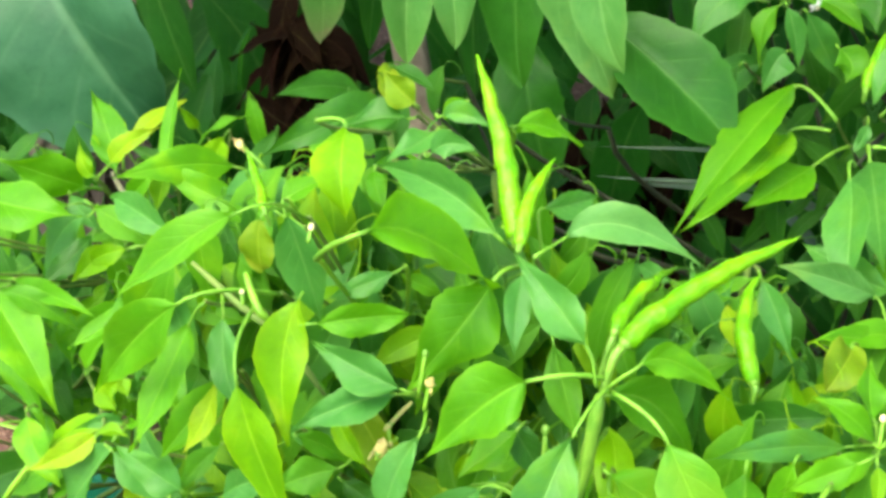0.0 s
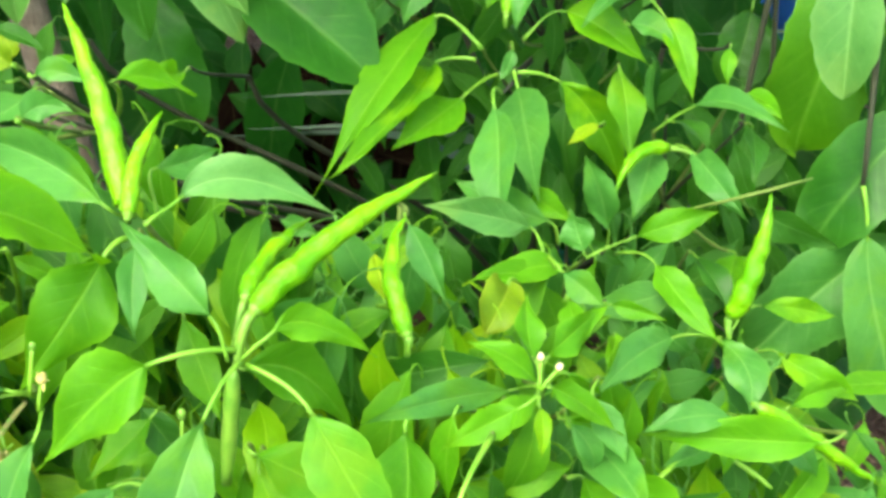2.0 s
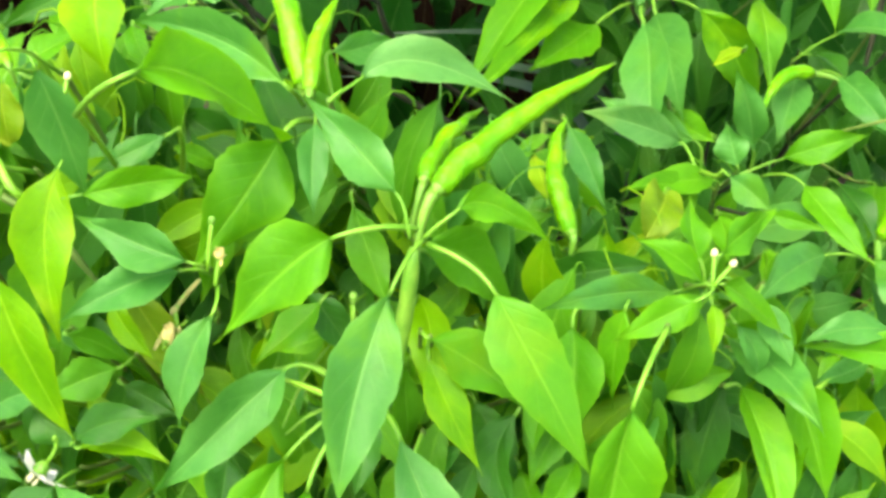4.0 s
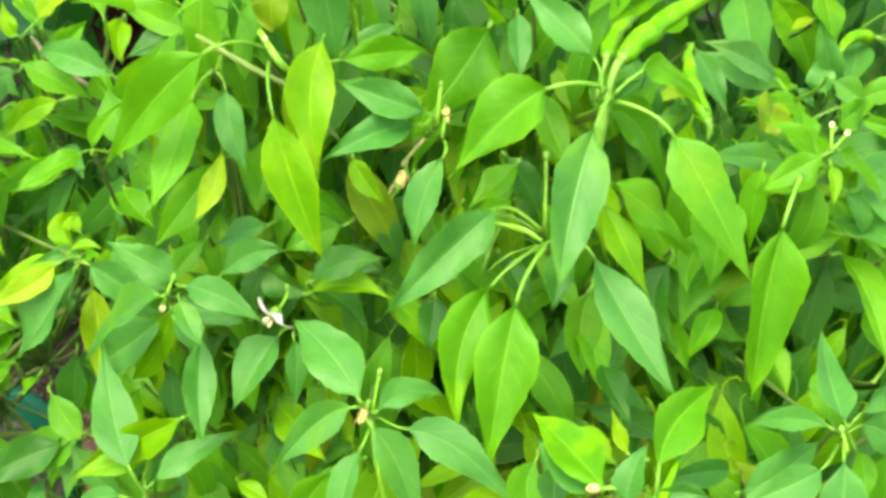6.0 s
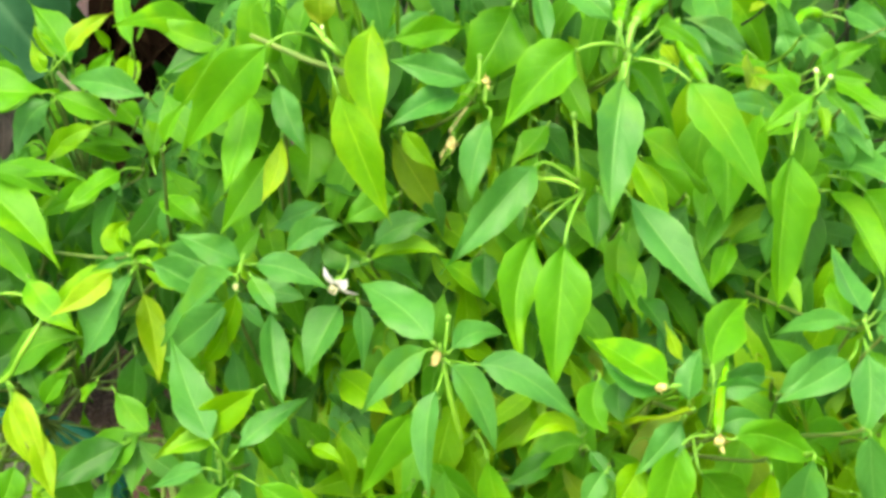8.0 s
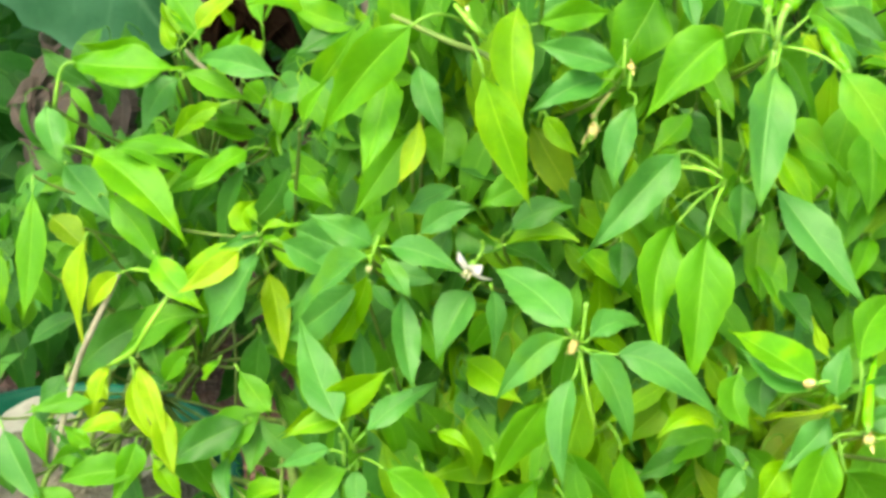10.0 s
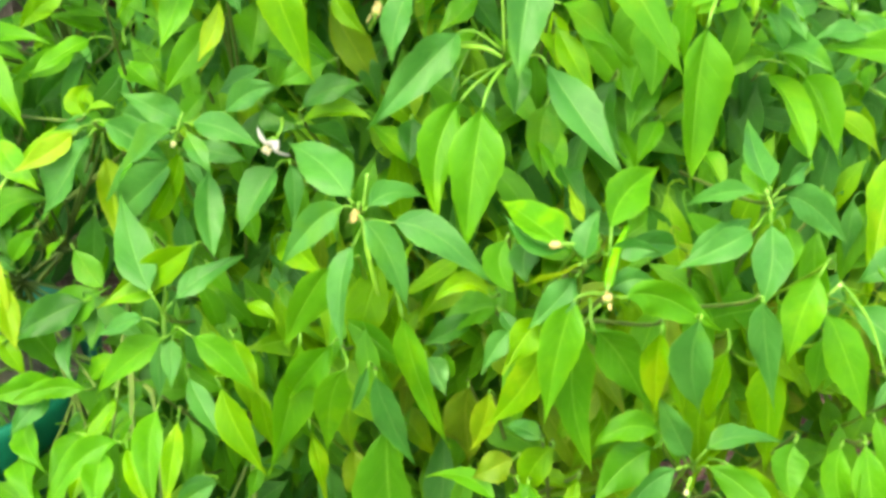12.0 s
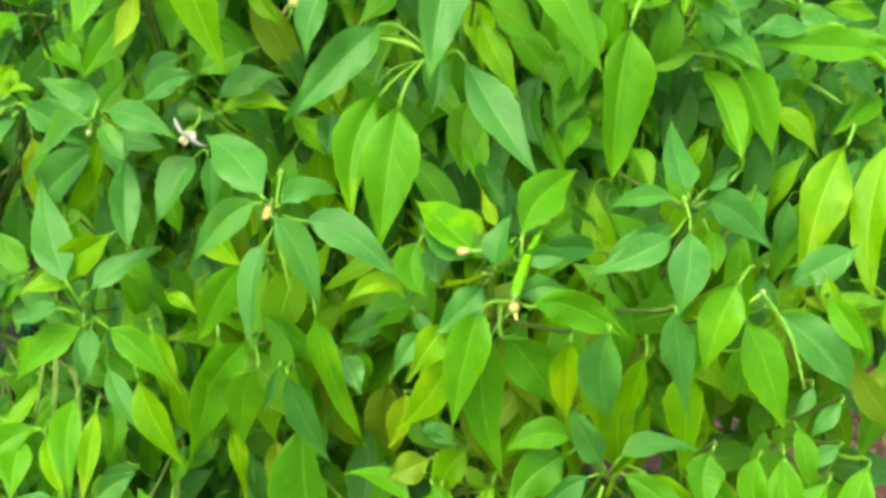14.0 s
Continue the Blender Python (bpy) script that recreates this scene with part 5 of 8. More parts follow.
leaf(main_plant, "e", 0.0156, (-0.0517, 0.0334, 0.5490), (-0.0482, 0.0206, 0.5543), (-0.0285, 0.0036, 0.5311), mid=(-0.0388, 0.0128, 0.5434))
leaf(main_plant, "k", 0.0176, (0.0753, 0.0582, 0.5458), (0.0710, 0.0437, 0.5500), (0.0487, 0.0158, 0.5177), mid=(0.0568, 0.0306, 0.5366))
leaf(main_plant, "e", 0.0151, (-0.0816, 0.0143, 0.5301), (-0.0801, 0.0014, 0.5359), (-0.0819, -0.0184, 0.5122), mid=(-0.0810, -0.0069, 0.5256))
leaf(main_plant, "e", 0.0150, (-0.1411, 0.0484, 0.5362), (-0.1349, 0.0368, 0.5430), (-0.1069, 0.0292, 0.5330), mid=(-0.1228, 0.0339, 0.5390))
leaf(main_plant, "k", 0.0151, (0.0613, 0.0522, 0.5633), (0.0589, 0.0380, 0.5677), (0.0502, 0.0139, 0.5386), mid=(0.0512, 0.0251, 0.5524))
leaf(main_plant, "e", 0.0154, (-0.0167, 0.0033, 0.5711), (-0.0168, -0.0103, 0.5761), (-0.0202, -0.0325, 0.5490), mid=(-0.0174, -0.0202, 0.5638))
leaf(main_plant, "k", 0.0134, (-0.2164, 0.0745, 0.5259), (-0.2144, 0.0614, 0.5312), (-0.2318, 0.0410, 0.5099), mid=(-0.2256, 0.0513, 0.5206))
leaf(main_plant, "e", 0.0205, (0.0433, 0.0434, 0.5510), (0.0412, 0.0279, 0.5508), (0.0475, 0.0058, 0.5094), mid=(0.0342, 0.0165, 0.5310))
leaf(main_plant, "k", 0.0229, (0.0015, 0.0189, 0.5432), (-0.0009, 0.0036, 0.5433), (-0.0014, -0.0184, 0.5027), mid=(-0.0045, -0.0062, 0.5268))
leaf(main_plant, "e", 0.0178, (-0.1777, 0.0396, 0.5310), (-0.1738, 0.0260, 0.5347), (-0.1465, 0.0177, 0.5234), mid=(-0.1639, 0.0223, 0.5291))
leaf(main_plant, "k", 0.0186, (-0.0230, -0.0695, 0.4928), (-0.0244, -0.0835, 0.4960), (-0.0186, -0.0989, 0.4700), mid=(-0.0276, -0.0908, 0.4832))
leaf(main_plant, "e", 0.0159, (-0.0094, -0.0728, 0.4937), (-0.0117, -0.0865, 0.4975), (-0.0122, -0.0996, 0.4773), mid=(-0.0149, -0.0923, 0.4874))
leaf(main_plant, "k", 0.0180, (-0.1274, 0.0350, 0.5612), (-0.1311, 0.0210, 0.5645), (-0.1609, 0.0105, 0.5526), mid=(-0.1473, 0.0164, 0.5594))
leaf(main_plant, "y", 0.0128, (-0.2375, 0.0135, 0.4153), (-0.2394, 0.0003, 0.4205), (-0.2805, -0.0097, 0.4127), mid=(-0.2585, -0.0031, 0.4201))
leaf(main_plant, "b", 0.0113, (-0.1061, 0.0578, 0.6622), (-0.1072, 0.0441, 0.6671), (-0.1356, 0.0293, 0.6567), mid=(-0.1209, 0.0373, 0.6622))
leaf(main_plant, "m", 0.0155, (-0.0166, -0.0885, 0.3446), (-0.0158, -0.1019, 0.3492), (-0.0055, -0.1198, 0.3249), mid=(-0.0092, -0.1099, 0.3379))
leaf(main_plant, "y", 0.0084, (0.0206, -0.0891, 0.3473), (0.0185, -0.1023, 0.3526), (0.0092, -0.1177, 0.3338), mid=(0.0140, -0.1097, 0.3424))
leaf(main_plant, "m", 0.0198, (-0.0040, -0.1143, 0.2979), (-0.0065, -0.1269, 0.3041), (-0.0219, -0.1419, 0.2866), mid=(-0.0173, -0.1315, 0.2994))
leaf(main_plant, "k", 0.0245, (0.0659, -0.0996, 0.3773), (0.0600, -0.1134, 0.3817), (0.0263, -0.1326, 0.3576), mid=(0.0419, -0.1212, 0.3735))
leaf(main_plant, "k", 0.0081, (0.0814, -0.1181, 0.3541), (0.0782, -0.1311, 0.3598), (0.0689, -0.1454, 0.3431), mid=(0.0753, -0.1366, 0.3526))
leaf(main_plant, "o", 0.0111, (0.0689, -0.1036, 0.3444), (0.0671, -0.1169, 0.3494), (0.0672, -0.1340, 0.3271), mid=(0.0689, -0.1255, 0.3369))
leaf(main_plant, "o", 0.0187, (-0.0154, -0.0683, 0.3457), (-0.0188, -0.0809, 0.3521), (-0.0439, -0.0908, 0.3441), mid=(-0.0315, -0.0854, 0.3478))

# leaves of the chili plant beside it: tone, width, node, base, tip
leaf(right_plant, "b", 0.0162, (0.1191, 0.0544, 0.6070), (0.1070, 0.0741, 0.5892), (0.0470, 0.0082, 0.6181), mid=(0.0771, 0.0389, 0.6091))
leaf(right_plant, "m", 0.0146, (0.1197, 0.0617, 0.6005), (0.1108, 0.0266, 0.6164), (0.0786, 0.0234, 0.5952), mid=(0.0982, 0.0250, 0.6090))
leaf(right_plant, "m", 0.0158, (0.0867, 0.0516, 0.5957), (0.0836, 0.0346, 0.6047), (0.0821, 0.0305, 0.5553), mid=(0.0809, 0.0318, 0.5838))
leaf(right_plant, "m", 0.0156, (0.1334, 0.1963, 0.5741), (0.1310, 0.1904, 0.5821), (0.0885, 0.1637, 0.5877))
leaf(right_plant, "m", 0.0116, (0.1216, 0.0837, 0.5846), (0.1182, 0.0717, 0.5958), (0.0871, 0.0715, 0.6165), mid=(0.1050, 0.0714, 0.6091))
leaf(right_plant, "m", 0.0136, (0.1240, 0.0843, 0.5854), (0.1181, 0.0683, 0.5927), (0.0878, 0.0407, 0.5868))
leaf(right_plant, "y", 0.0077, (0.1206, 0.0584, 0.5995), (0.1195, 0.0421, 0.6052), (0.1209, 0.0296, 0.5882), mid=(0.1211, 0.0357, 0.5983))
leaf(right_plant, "m", 0.0123, (0.1205, 0.0603, 0.6026), (0.1239, 0.0474, 0.6119), (0.1568, 0.0611, 0.5769), mid=(0.1358, 0.0545, 0.6003))
leaf(right_plant, "m", 0.0159, (0.1200, 0.0604, 0.6025), (0.1223, 0.0574, 0.6207), (0.1480, 0.0949, 0.6226), mid=(0.1335, 0.0740, 0.6228))
leaf(right_plant, "m", 0.0129, (0.1209, 0.0821, 0.5818), (0.1167, 0.0838, 0.6007), (0.1123, 0.1165, 0.6136), mid=(0.1132, 0.0974, 0.6063))
leaf(right_plant, "m", 0.0100, (0.1219, 0.0993, 0.5712), (0.1327, 0.0944, 0.5847), (0.1487, 0.1030, 0.5666))
leaf(right_plant, "o", 0.0256, (0.1078, 0.1715, 0.5827), (0.1034, 0.1453, 0.5983), (0.0936, 0.1129, 0.5920), broad=True)
leaf(right_plant, "m", 0.0138, (0.1325, 0.2012, 0.5699), (0.1254, 0.1947, 0.5775), (0.0814, 0.1532, 0.5926))
leaf(right_plant, "b", 0.0191, (0.2149, 0.1892, 0.5405), (0.1878, 0.1674, 0.5562), (0.1466, 0.1138, 0.5567), mid=(0.1669, 0.1402, 0.5624))
leaf(right_plant, "b", 0.0210, (0.2110, 0.1874, 0.5371), (0.2139, 0.1762, 0.5481), (0.2244, 0.1327, 0.5352), mid=(0.2250, 0.1544, 0.5454))
leaf(right_plant, "m", 0.0187, (0.2399, 0.2145, 0.5159), (0.2491, 0.2069, 0.5214), (0.2928, 0.1907, 0.5024))
leaf(right_plant, "b", 0.0148, (0.2189, 0.1186, 0.5446), (0.2118, 0.1067, 0.5539), (0.1664, 0.0897, 0.5546), mid=(0.1892, 0.0985, 0.5595))
leaf(right_plant, "m", 0.0139, (0.2424, 0.1624, 0.5155), (0.2489, 0.1589, 0.5212), (0.2855, 0.1890, 0.5114))
leaf(right_plant, "b", 0.0122, (0.2118, 0.1441, 0.5140), (0.2087, 0.1296, 0.5208), (0.1816, 0.1148, 0.5143))
leaf(right_plant, "b", 0.0120, (0.1313, 0.0759, 0.5768), (0.1338, 0.0608, 0.5826), (0.1452, 0.0605, 0.5538))
leaf(right_plant, "m", 0.0126, (0.1735, 0.1181, 0.5140), (0.1702, 0.1045, 0.5273), (0.1481, 0.0917, 0.5475))
leaf(right_plant, "m", 0.0138, (0.1284, 0.0862, 0.5682), (0.1309, 0.0747, 0.5733), (0.1597, 0.0923, 0.5514))
leaf(right_plant, "m", 0.0126, (0.1364, 0.1983, 0.5579), (0.1333, 0.1769, 0.5695), (0.1363, 0.1455, 0.5616))
leaf(right_plant, "m", 0.0126, (0.1563, 0.1684, 0.5517), (0.1577, 0.1619, 0.5602), (0.1533, 0.1305, 0.5529))
leaf(right_plant, "m", 0.0080, (0.2029, 0.1643, 0.4998), (0.1997, 0.1495, 0.5075), (0.1886, 0.1354, 0.4969))
leaf(right_plant, "m", 0.0089, (0.2201, 0.1427, 0.5203), (0.2199, 0.1300, 0.5266), (0.2121, 0.1149, 0.5111))
leaf(right_plant, "b", 0.0154, (0.2327, 0.1457, 0.5148), (0.2347, 0.1350, 0.5265), (0.2631, 0.1357, 0.4956))
leaf(right_plant, "m", 0.0304, (0.1003, 0.0180, 0.6083), (0.0869, -0.0251, 0.6014), (0.0800, -0.0444, 0.5146), mid=(0.0809, -0.0365, 0.5644))
leaf(right_plant, "m", 0.0197, (0.1578, 0.0303, 0.4843), (0.1668, 0.0498, 0.4904), (0.1768, 0.0988, 0.5110))
leaf(right_plant, "y", 0.0246, (0.2674, 0.0945, 0.4910), (0.2629, 0.0829, 0.4909), (0.2526, 0.0204, 0.4049), mid=(0.2482, 0.0465, 0.4487))
leaf(right_plant, "m", 0.0174, (0.2750, 0.1698, 0.4902), (0.2695, 0.1522, 0.4961), (0.2282, 0.1017, 0.4840), mid=(0.2515, 0.1247, 0.4927))
leaf(right_plant, "m", 0.0228, (0.1341, 0.0752, 0.5383), (0.1416, 0.0791, 0.5369), (0.1608, 0.0144, 0.4986), mid=(0.1534, 0.0452, 0.5229))
leaf(right_plant, "y", 0.0324, (0.2425, 0.0957, 0.4958), (0.2363, 0.0807, 0.4892), (0.2067, 0.0221, 0.4124), mid=(0.2159, 0.0498, 0.4580))
leaf(right_plant, "b", 0.0129, (0.1266, 0.1261, 0.6213), (0.1281, 0.1135, 0.6273), (0.1475, 0.1033, 0.6157), mid=(0.1387, 0.1093, 0.6215))
leaf(right_plant, "m", 0.0240, (0.1387, 0.1058, 0.5378), (0.1666, 0.0886, 0.5326), (0.1882, 0.0607, 0.4821), mid=(0.1765, 0.0767, 0.5146))
leaf(right_plant, "b", 0.0139, (0.1458, 0.0847, 0.5890), (0.1435, 0.0700, 0.5901), (0.1593, 0.0539, 0.5656), mid=(0.1521, 0.0625, 0.5784))
leaf(right_plant, "b", 0.0206, (0.1315, 0.1105, 0.5496), (0.1348, 0.0960, 0.5518), (0.1710, 0.0227, 0.5555), mid=(0.1559, 0.0582, 0.5601))
leaf(right_plant, "m", 0.0211, (0.2690, 0.1182, 0.5378), (0.2549, 0.1044, 0.5431), (0.1670, 0.0982, 0.5484), mid=(0.2148, 0.0994, 0.5470))

# leaves of the chili plant behind: tone, width, node, base, tip
leaf(back_plant, "b", 0.0283, (0.0935, 0.3245, 0.6135), (0.0913, 0.2677, 0.6326), (0.0997, 0.1899, 0.5943))
leaf(back_plant, "p", 0.0180, (0.1211, 0.1932, 0.5860), (0.1132, 0.2075, 0.5938), (0.0591, 0.1666, 0.6285), mid=(0.0875, 0.1847, 0.6144))
leaf(back_plant, "m", 0.0314, (0.0790, 0.4107, 0.6020), (0.0488, 0.4289, 0.6162), (-0.0152, 0.2947, 0.5557), mid=(0.0215, 0.3618, 0.6008))
leaf(back_plant, "m", 0.0296, (0.0757, 0.4042, 0.5977), (0.0489, 0.4035, 0.5940), (-0.0047, 0.2931, 0.5691), mid=(0.0306, 0.3447, 0.5867))
leaf(back_plant, "m", 0.0280, (0.0906, 0.4232, 0.5792), (0.0682, 0.3807, 0.5822), (0.0299, 0.3208, 0.5763), mid=(0.0505, 0.3478, 0.5811))
leaf(back_plant, "b", 0.0287, (0.0284, 0.4873, 0.6056), (0.0215, 0.4726, 0.6108), (-0.0149, 0.4687, 0.5674), mid=(0.0025, 0.4724, 0.5984))
leaf(back_plant, "b", 0.0093, (0.0963, 0.4139, 0.6042), (0.0984, 0.3937, 0.6106), (0.0909, 0.3758, 0.5965))
leaf(back_plant, "b", 0.0307, (0.0999, 0.3699, 0.6071), (0.1026, 0.3660, 0.5977), (0.1173, 0.2595, 0.5794), mid=(0.1100, 0.3087, 0.5925))
leaf(back_plant, "m", 0.0283, (0.1023, 0.3674, 0.6069), (0.1281, 0.3729, 0.5991), (0.1699, 0.3708, 0.5302), mid=(0.1522, 0.3727, 0.5734))
leaf(back_plant, "k", 0.0230, (0.1642, 0.3893, 0.6041), (0.1644, 0.3767, 0.6070), (0.1720, 0.3242, 0.5682), mid=(0.1683, 0.3499, 0.5929))
leaf(back_plant, "m", 0.0237, (0.1049, 0.3849, 0.6206), (0.1299, 0.3940, 0.6365), (0.1844, 0.3798, 0.6073), mid=(0.1537, 0.3868, 0.6283))
leaf(back_plant, "b", 0.0095, (0.1554, 0.4446, 0.6277), (0.1512, 0.4153, 0.6390), (0.1400, 0.3999, 0.6233))
leaf(back_plant, "m", 0.0189, (0.1762, 0.4049, 0.6451), (0.1894, 0.3787, 0.6409), (0.2075, 0.3465, 0.5975), mid=(0.1998, 0.3632, 0.6255))
leaf(back_plant, "m", 0.0085, (0.2298, 0.3808, 0.6233), (0.2280, 0.3664, 0.6274), (0.2271, 0.3524, 0.6089))
leaf(back_plant, "b", 0.0181, (0.1862, 0.3519, 0.5774), (0.2076, 0.3393, 0.6021), (0.2550, 0.2883, 0.6127), mid=(0.2265, 0.3148, 0.6165))
leaf(back_plant, "m", 0.0135, (0.2336, 0.3671, 0.5969), (0.2370, 0.3470, 0.6075), (0.2560, 0.3178, 0.6043))
leaf(back_plant, "e", 0.0172, (0.2389, 0.3477, 0.5876), (0.2414, 0.3305, 0.5933), (0.2383, 0.2882, 0.5803))
leaf(back_plant, "e", 0.0154, (0.2005, 0.4240, 0.5518), (0.2022, 0.3926, 0.5642), (0.2221, 0.3585, 0.5598))
leaf(back_plant, "b", 0.0209, (0.1859, 0.3289, 0.5805), (0.1822, 0.3113, 0.5874), (0.1692, 0.2618, 0.5683), mid=(0.1769, 0.2846, 0.5797))
leaf(back_plant, "b", 0.0211, (0.1922, 0.3242, 0.5802), (0.2019, 0.2805, 0.6016), (0.2305, 0.2314, 0.5854), mid=(0.2125, 0.2560, 0.5998))
leaf(back_plant, "Y", 0.0076, (0.1547, 0.3338, 0.5907), (0.1512, 0.3150, 0.6003), (0.1323, 0.2895, 0.5995))
leaf(back_plant, "b", 0.0164, (0.1564, 0.2503, 0.5564), (0.1560, 0.2455, 0.5715), (0.1404, 0.2376, 0.6220), mid=(0.1494, 0.2396, 0.5986))
leaf(back_plant, "m", 0.0172, (0.1362, 0.2441, 0.5460), (0.1717, 0.2448, 0.5681), (0.2164, 0.2475, 0.5847), mid=(0.1920, 0.2442, 0.5781))
leaf(back_plant, "b", 0.0218, (0.1294, 0.2460, 0.5600), (0.1231, 0.2439, 0.5763), (0.0695, 0.2591, 0.5921))
leaf(back_plant, "m", 0.0142, (0.1128, 0.3021, 0.5649), (0.1145, 0.2866, 0.5713), (0.1364, 0.2575, 0.5679))
leaf(back_plant, "b", 0.0071, (0.1354, 0.2772, 0.5619), (0.1369, 0.2612, 0.5694), (0.1497, 0.2586, 0.5565))
leaf(back_plant, "m", 0.0192, (0.1610, 0.2503, 0.5529), (0.1807, 0.2197, 0.5664), (0.2140, 0.1735, 0.5476), mid=(0.1932, 0.1951, 0.5609))
leaf(back_plant, "e", 0.0155, (0.2065, 0.2856, 0.5343), (0.2092, 0.2686, 0.5407), (0.2260, 0.2285, 0.5258))
leaf(back_plant, "m", 0.0138, (0.2244, 0.2181, 0.5248), (0.2439, 0.2457, 0.5255), (0.2892, 0.2545, 0.5143))
leaf(back_plant, "m", 0.0177, (0.2317, 0.3053, 0.5234), (0.2347, 0.2923, 0.5290), (0.2253, 0.2469, 0.5170))
leaf(back_plant, "m", 0.0151, (-0.2086, 0.2189, 0.6351), (-0.2339, 0.2715, 0.6224), (-0.2197, 0.2372, 0.6096))
leaf(back_plant, "e", 0.0246, (-0.1735, 0.2812, 0.6394), (-0.1666, 0.2296, 0.6623), (-0.2259, 0.1638, 0.6529), mid=(-0.1933, 0.1961, 0.6640))
leaf(back_plant, "o", 0.0258, (-0.2166, 0.3718, 0.6231), (-0.2140, 0.3545, 0.6298), (-0.2047, 0.3258, 0.6186), broad=True)
leaf(back_plant, "b", 0.0268, (0.0237, 0.4532, 0.6643), (0.0169, 0.4408, 0.6699), (-0.0227, 0.4118, 0.6373), mid=(-0.0071, 0.4301, 0.6680))
leaf(back_plant, "k", 0.0151, (0.0340, 0.4553, 0.6619), (0.0311, 0.4410, 0.6667), (0.0241, 0.4273, 0.6280), mid=(0.0230, 0.4340, 0.6531))
leaf(back_plant, "b", 0.0134, (0.0352, 0.4520, 0.6639), (0.0366, 0.4383, 0.6681), (0.0490, 0.4342, 0.6268), mid=(0.0433, 0.4361, 0.6515))
leaf(back_plant, "b", 0.0186, (0.0456, 0.4476, 0.6614), (0.0504, 0.4337, 0.6668), (0.0786, 0.4548, 0.6100), mid=(0.0623, 0.4420, 0.6421))
leaf(back_plant, "e", 0.0149, (0.0135, 0.4407, 0.6231), (0.0105, 0.4284, 0.6270), (-0.0090, 0.4291, 0.5939))
leaf(back_plant, "b", 0.0220, (0.0429, 0.4511, 0.6312), (0.0399, 0.4358, 0.6372), (0.0277, 0.4211, 0.6109), mid=(0.0329, 0.4294, 0.6293))
leaf(back_plant, "y", 0.0073, (-0.0138, 0.4840, 0.6091), (-0.0168, 0.4683, 0.6164), (-0.0282, 0.4599, 0.6039))
leaf(back_plant, "e", 0.0113, (-0.1702, 0.2432, 0.6377), (-0.1704, 0.2240, 0.6458), (-0.1710, 0.1958, 0.6381))
leaf(back_plant, "m", 0.0109, (-0.1314, 0.2537, 0.6599), (-0.1283, 0.2450, 0.6637), (-0.1369, 0.2184, 0.6607))
leaf(back_plant, "m", 0.0156, (-0.0930, 0.3429, 0.6140), (-0.0907, 0.3148, 0.6241), (-0.1102, 0.2800, 0.6282))
leaf(back_plant, "e", 0.0216, (-0.1474, 0.2097, 0.6673), (-0.1482, 0.1962, 0.6723), (-0.1896, 0.1834, 0.6644), mid=(-0.1684, 0.1915, 0.6714))
leaf(back_plant, "o", 0.0168, (-0.1474, 0.2123, 0.6716), (-0.1458, 0.2008, 0.6796), (-0.1671, 0.2052, 0.6973), mid=(-0.1555, 0.2027, 0.6866))
leaf(back_plant, "b", 0.0131, (-0.1116, 0.1085, 0.6976), (-0.1046, 0.0967, 0.7043), (-0.0807, 0.0963, 0.7082), mid=(-0.0949, 0.0994, 0.7099))
leaf(back_plant, "b", 0.0105, (-0.1169, 0.1461, 0.7014), (-0.1097, 0.1337, 0.7070), (-0.0830, 0.1299, 0.7050), mid=(-0.0985, 0.1344, 0.7092))
leaf(back_plant, "b", 0.0189, (0.1827, 0.4032, 0.6611), (0.1767, 0.3876, 0.6632), (0.1390, 0.3648, 0.6383), mid=(0.1594, 0.3785, 0.6553))
leaf(back_plant, "b", 0.0152, (0.1660, 0.3856, 0.6344), (0.1680, 0.3719, 0.6385), (0.1949, 0.3627, 0.6276), mid=(0.1825, 0.3703, 0.6369))
leaf(back_plant, "m", 0.0078, (0.1505, 0.1473, 0.5890), (0.1525, 0.1354, 0.5961), (0.1793, 0.1301, 0.5917), mid=(0.1646, 0.1337, 0.5945))
leaf(back_plant, "b", 0.0170, (0.1422, 0.1957, 0.5844), (0.1403, 0.1851, 0.5942), (0.1324, 0.1923, 0.6149), mid=(0.1368, 0.1893, 0.6038))
leaf(back_plant, "b", 0.0185, (0.0370, 0.4597, 0.6621), (0.0324, 0.4471, 0.6704), (-0.0073, 0.4498, 0.6974), mid=(0.0127, 0.4503, 0.6879))
leaf(back_plant, "b", 0.0134, (0.0375, 0.4600, 0.6625), (0.0379, 0.4482, 0.6703), (0.0399, 0.4566, 0.6928), mid=(0.0396, 0.4534, 0.6815))
leaf(back_plant, "k", 0.0202, (0.0216, 0.4586, 0.6656), (0.0177, 0.4449, 0.6716), (-0.0186, 0.4378, 0.6801), mid=(0.0006, 0.4439, 0.6797))
leaf(back_plant, "k", 0.0167, (0.0437, 0.4603, 0.6685), (0.0490, 0.4463, 0.6708), (0.0922, 0.4377, 0.6486), mid=(0.0713, 0.4455, 0.6665))
leaf(back_plant, "k", 0.0240, (0.0468, 0.5125, 0.7109), (0.0486, 0.4956, 0.7093), (0.0626, 0.4664, 0.6609), mid=(0.0545, 0.4798, 0.6853))
leaf(back_plant, "e", 0.0265, (0.0956, 0.4670, 0.6839), (0.0950, 0.4514, 0.6853), (0.0955, 0.4309, 0.6570), mid=(0.0969, 0.4423, 0.6721))
leaf(back_plant, "k", 0.0160, (0.1044, 0.4360, 0.6987), (0.1055, 0.4198, 0.6984), (0.1216, 0.3947, 0.6566), mid=(0.1122, 0.4081, 0.6807))
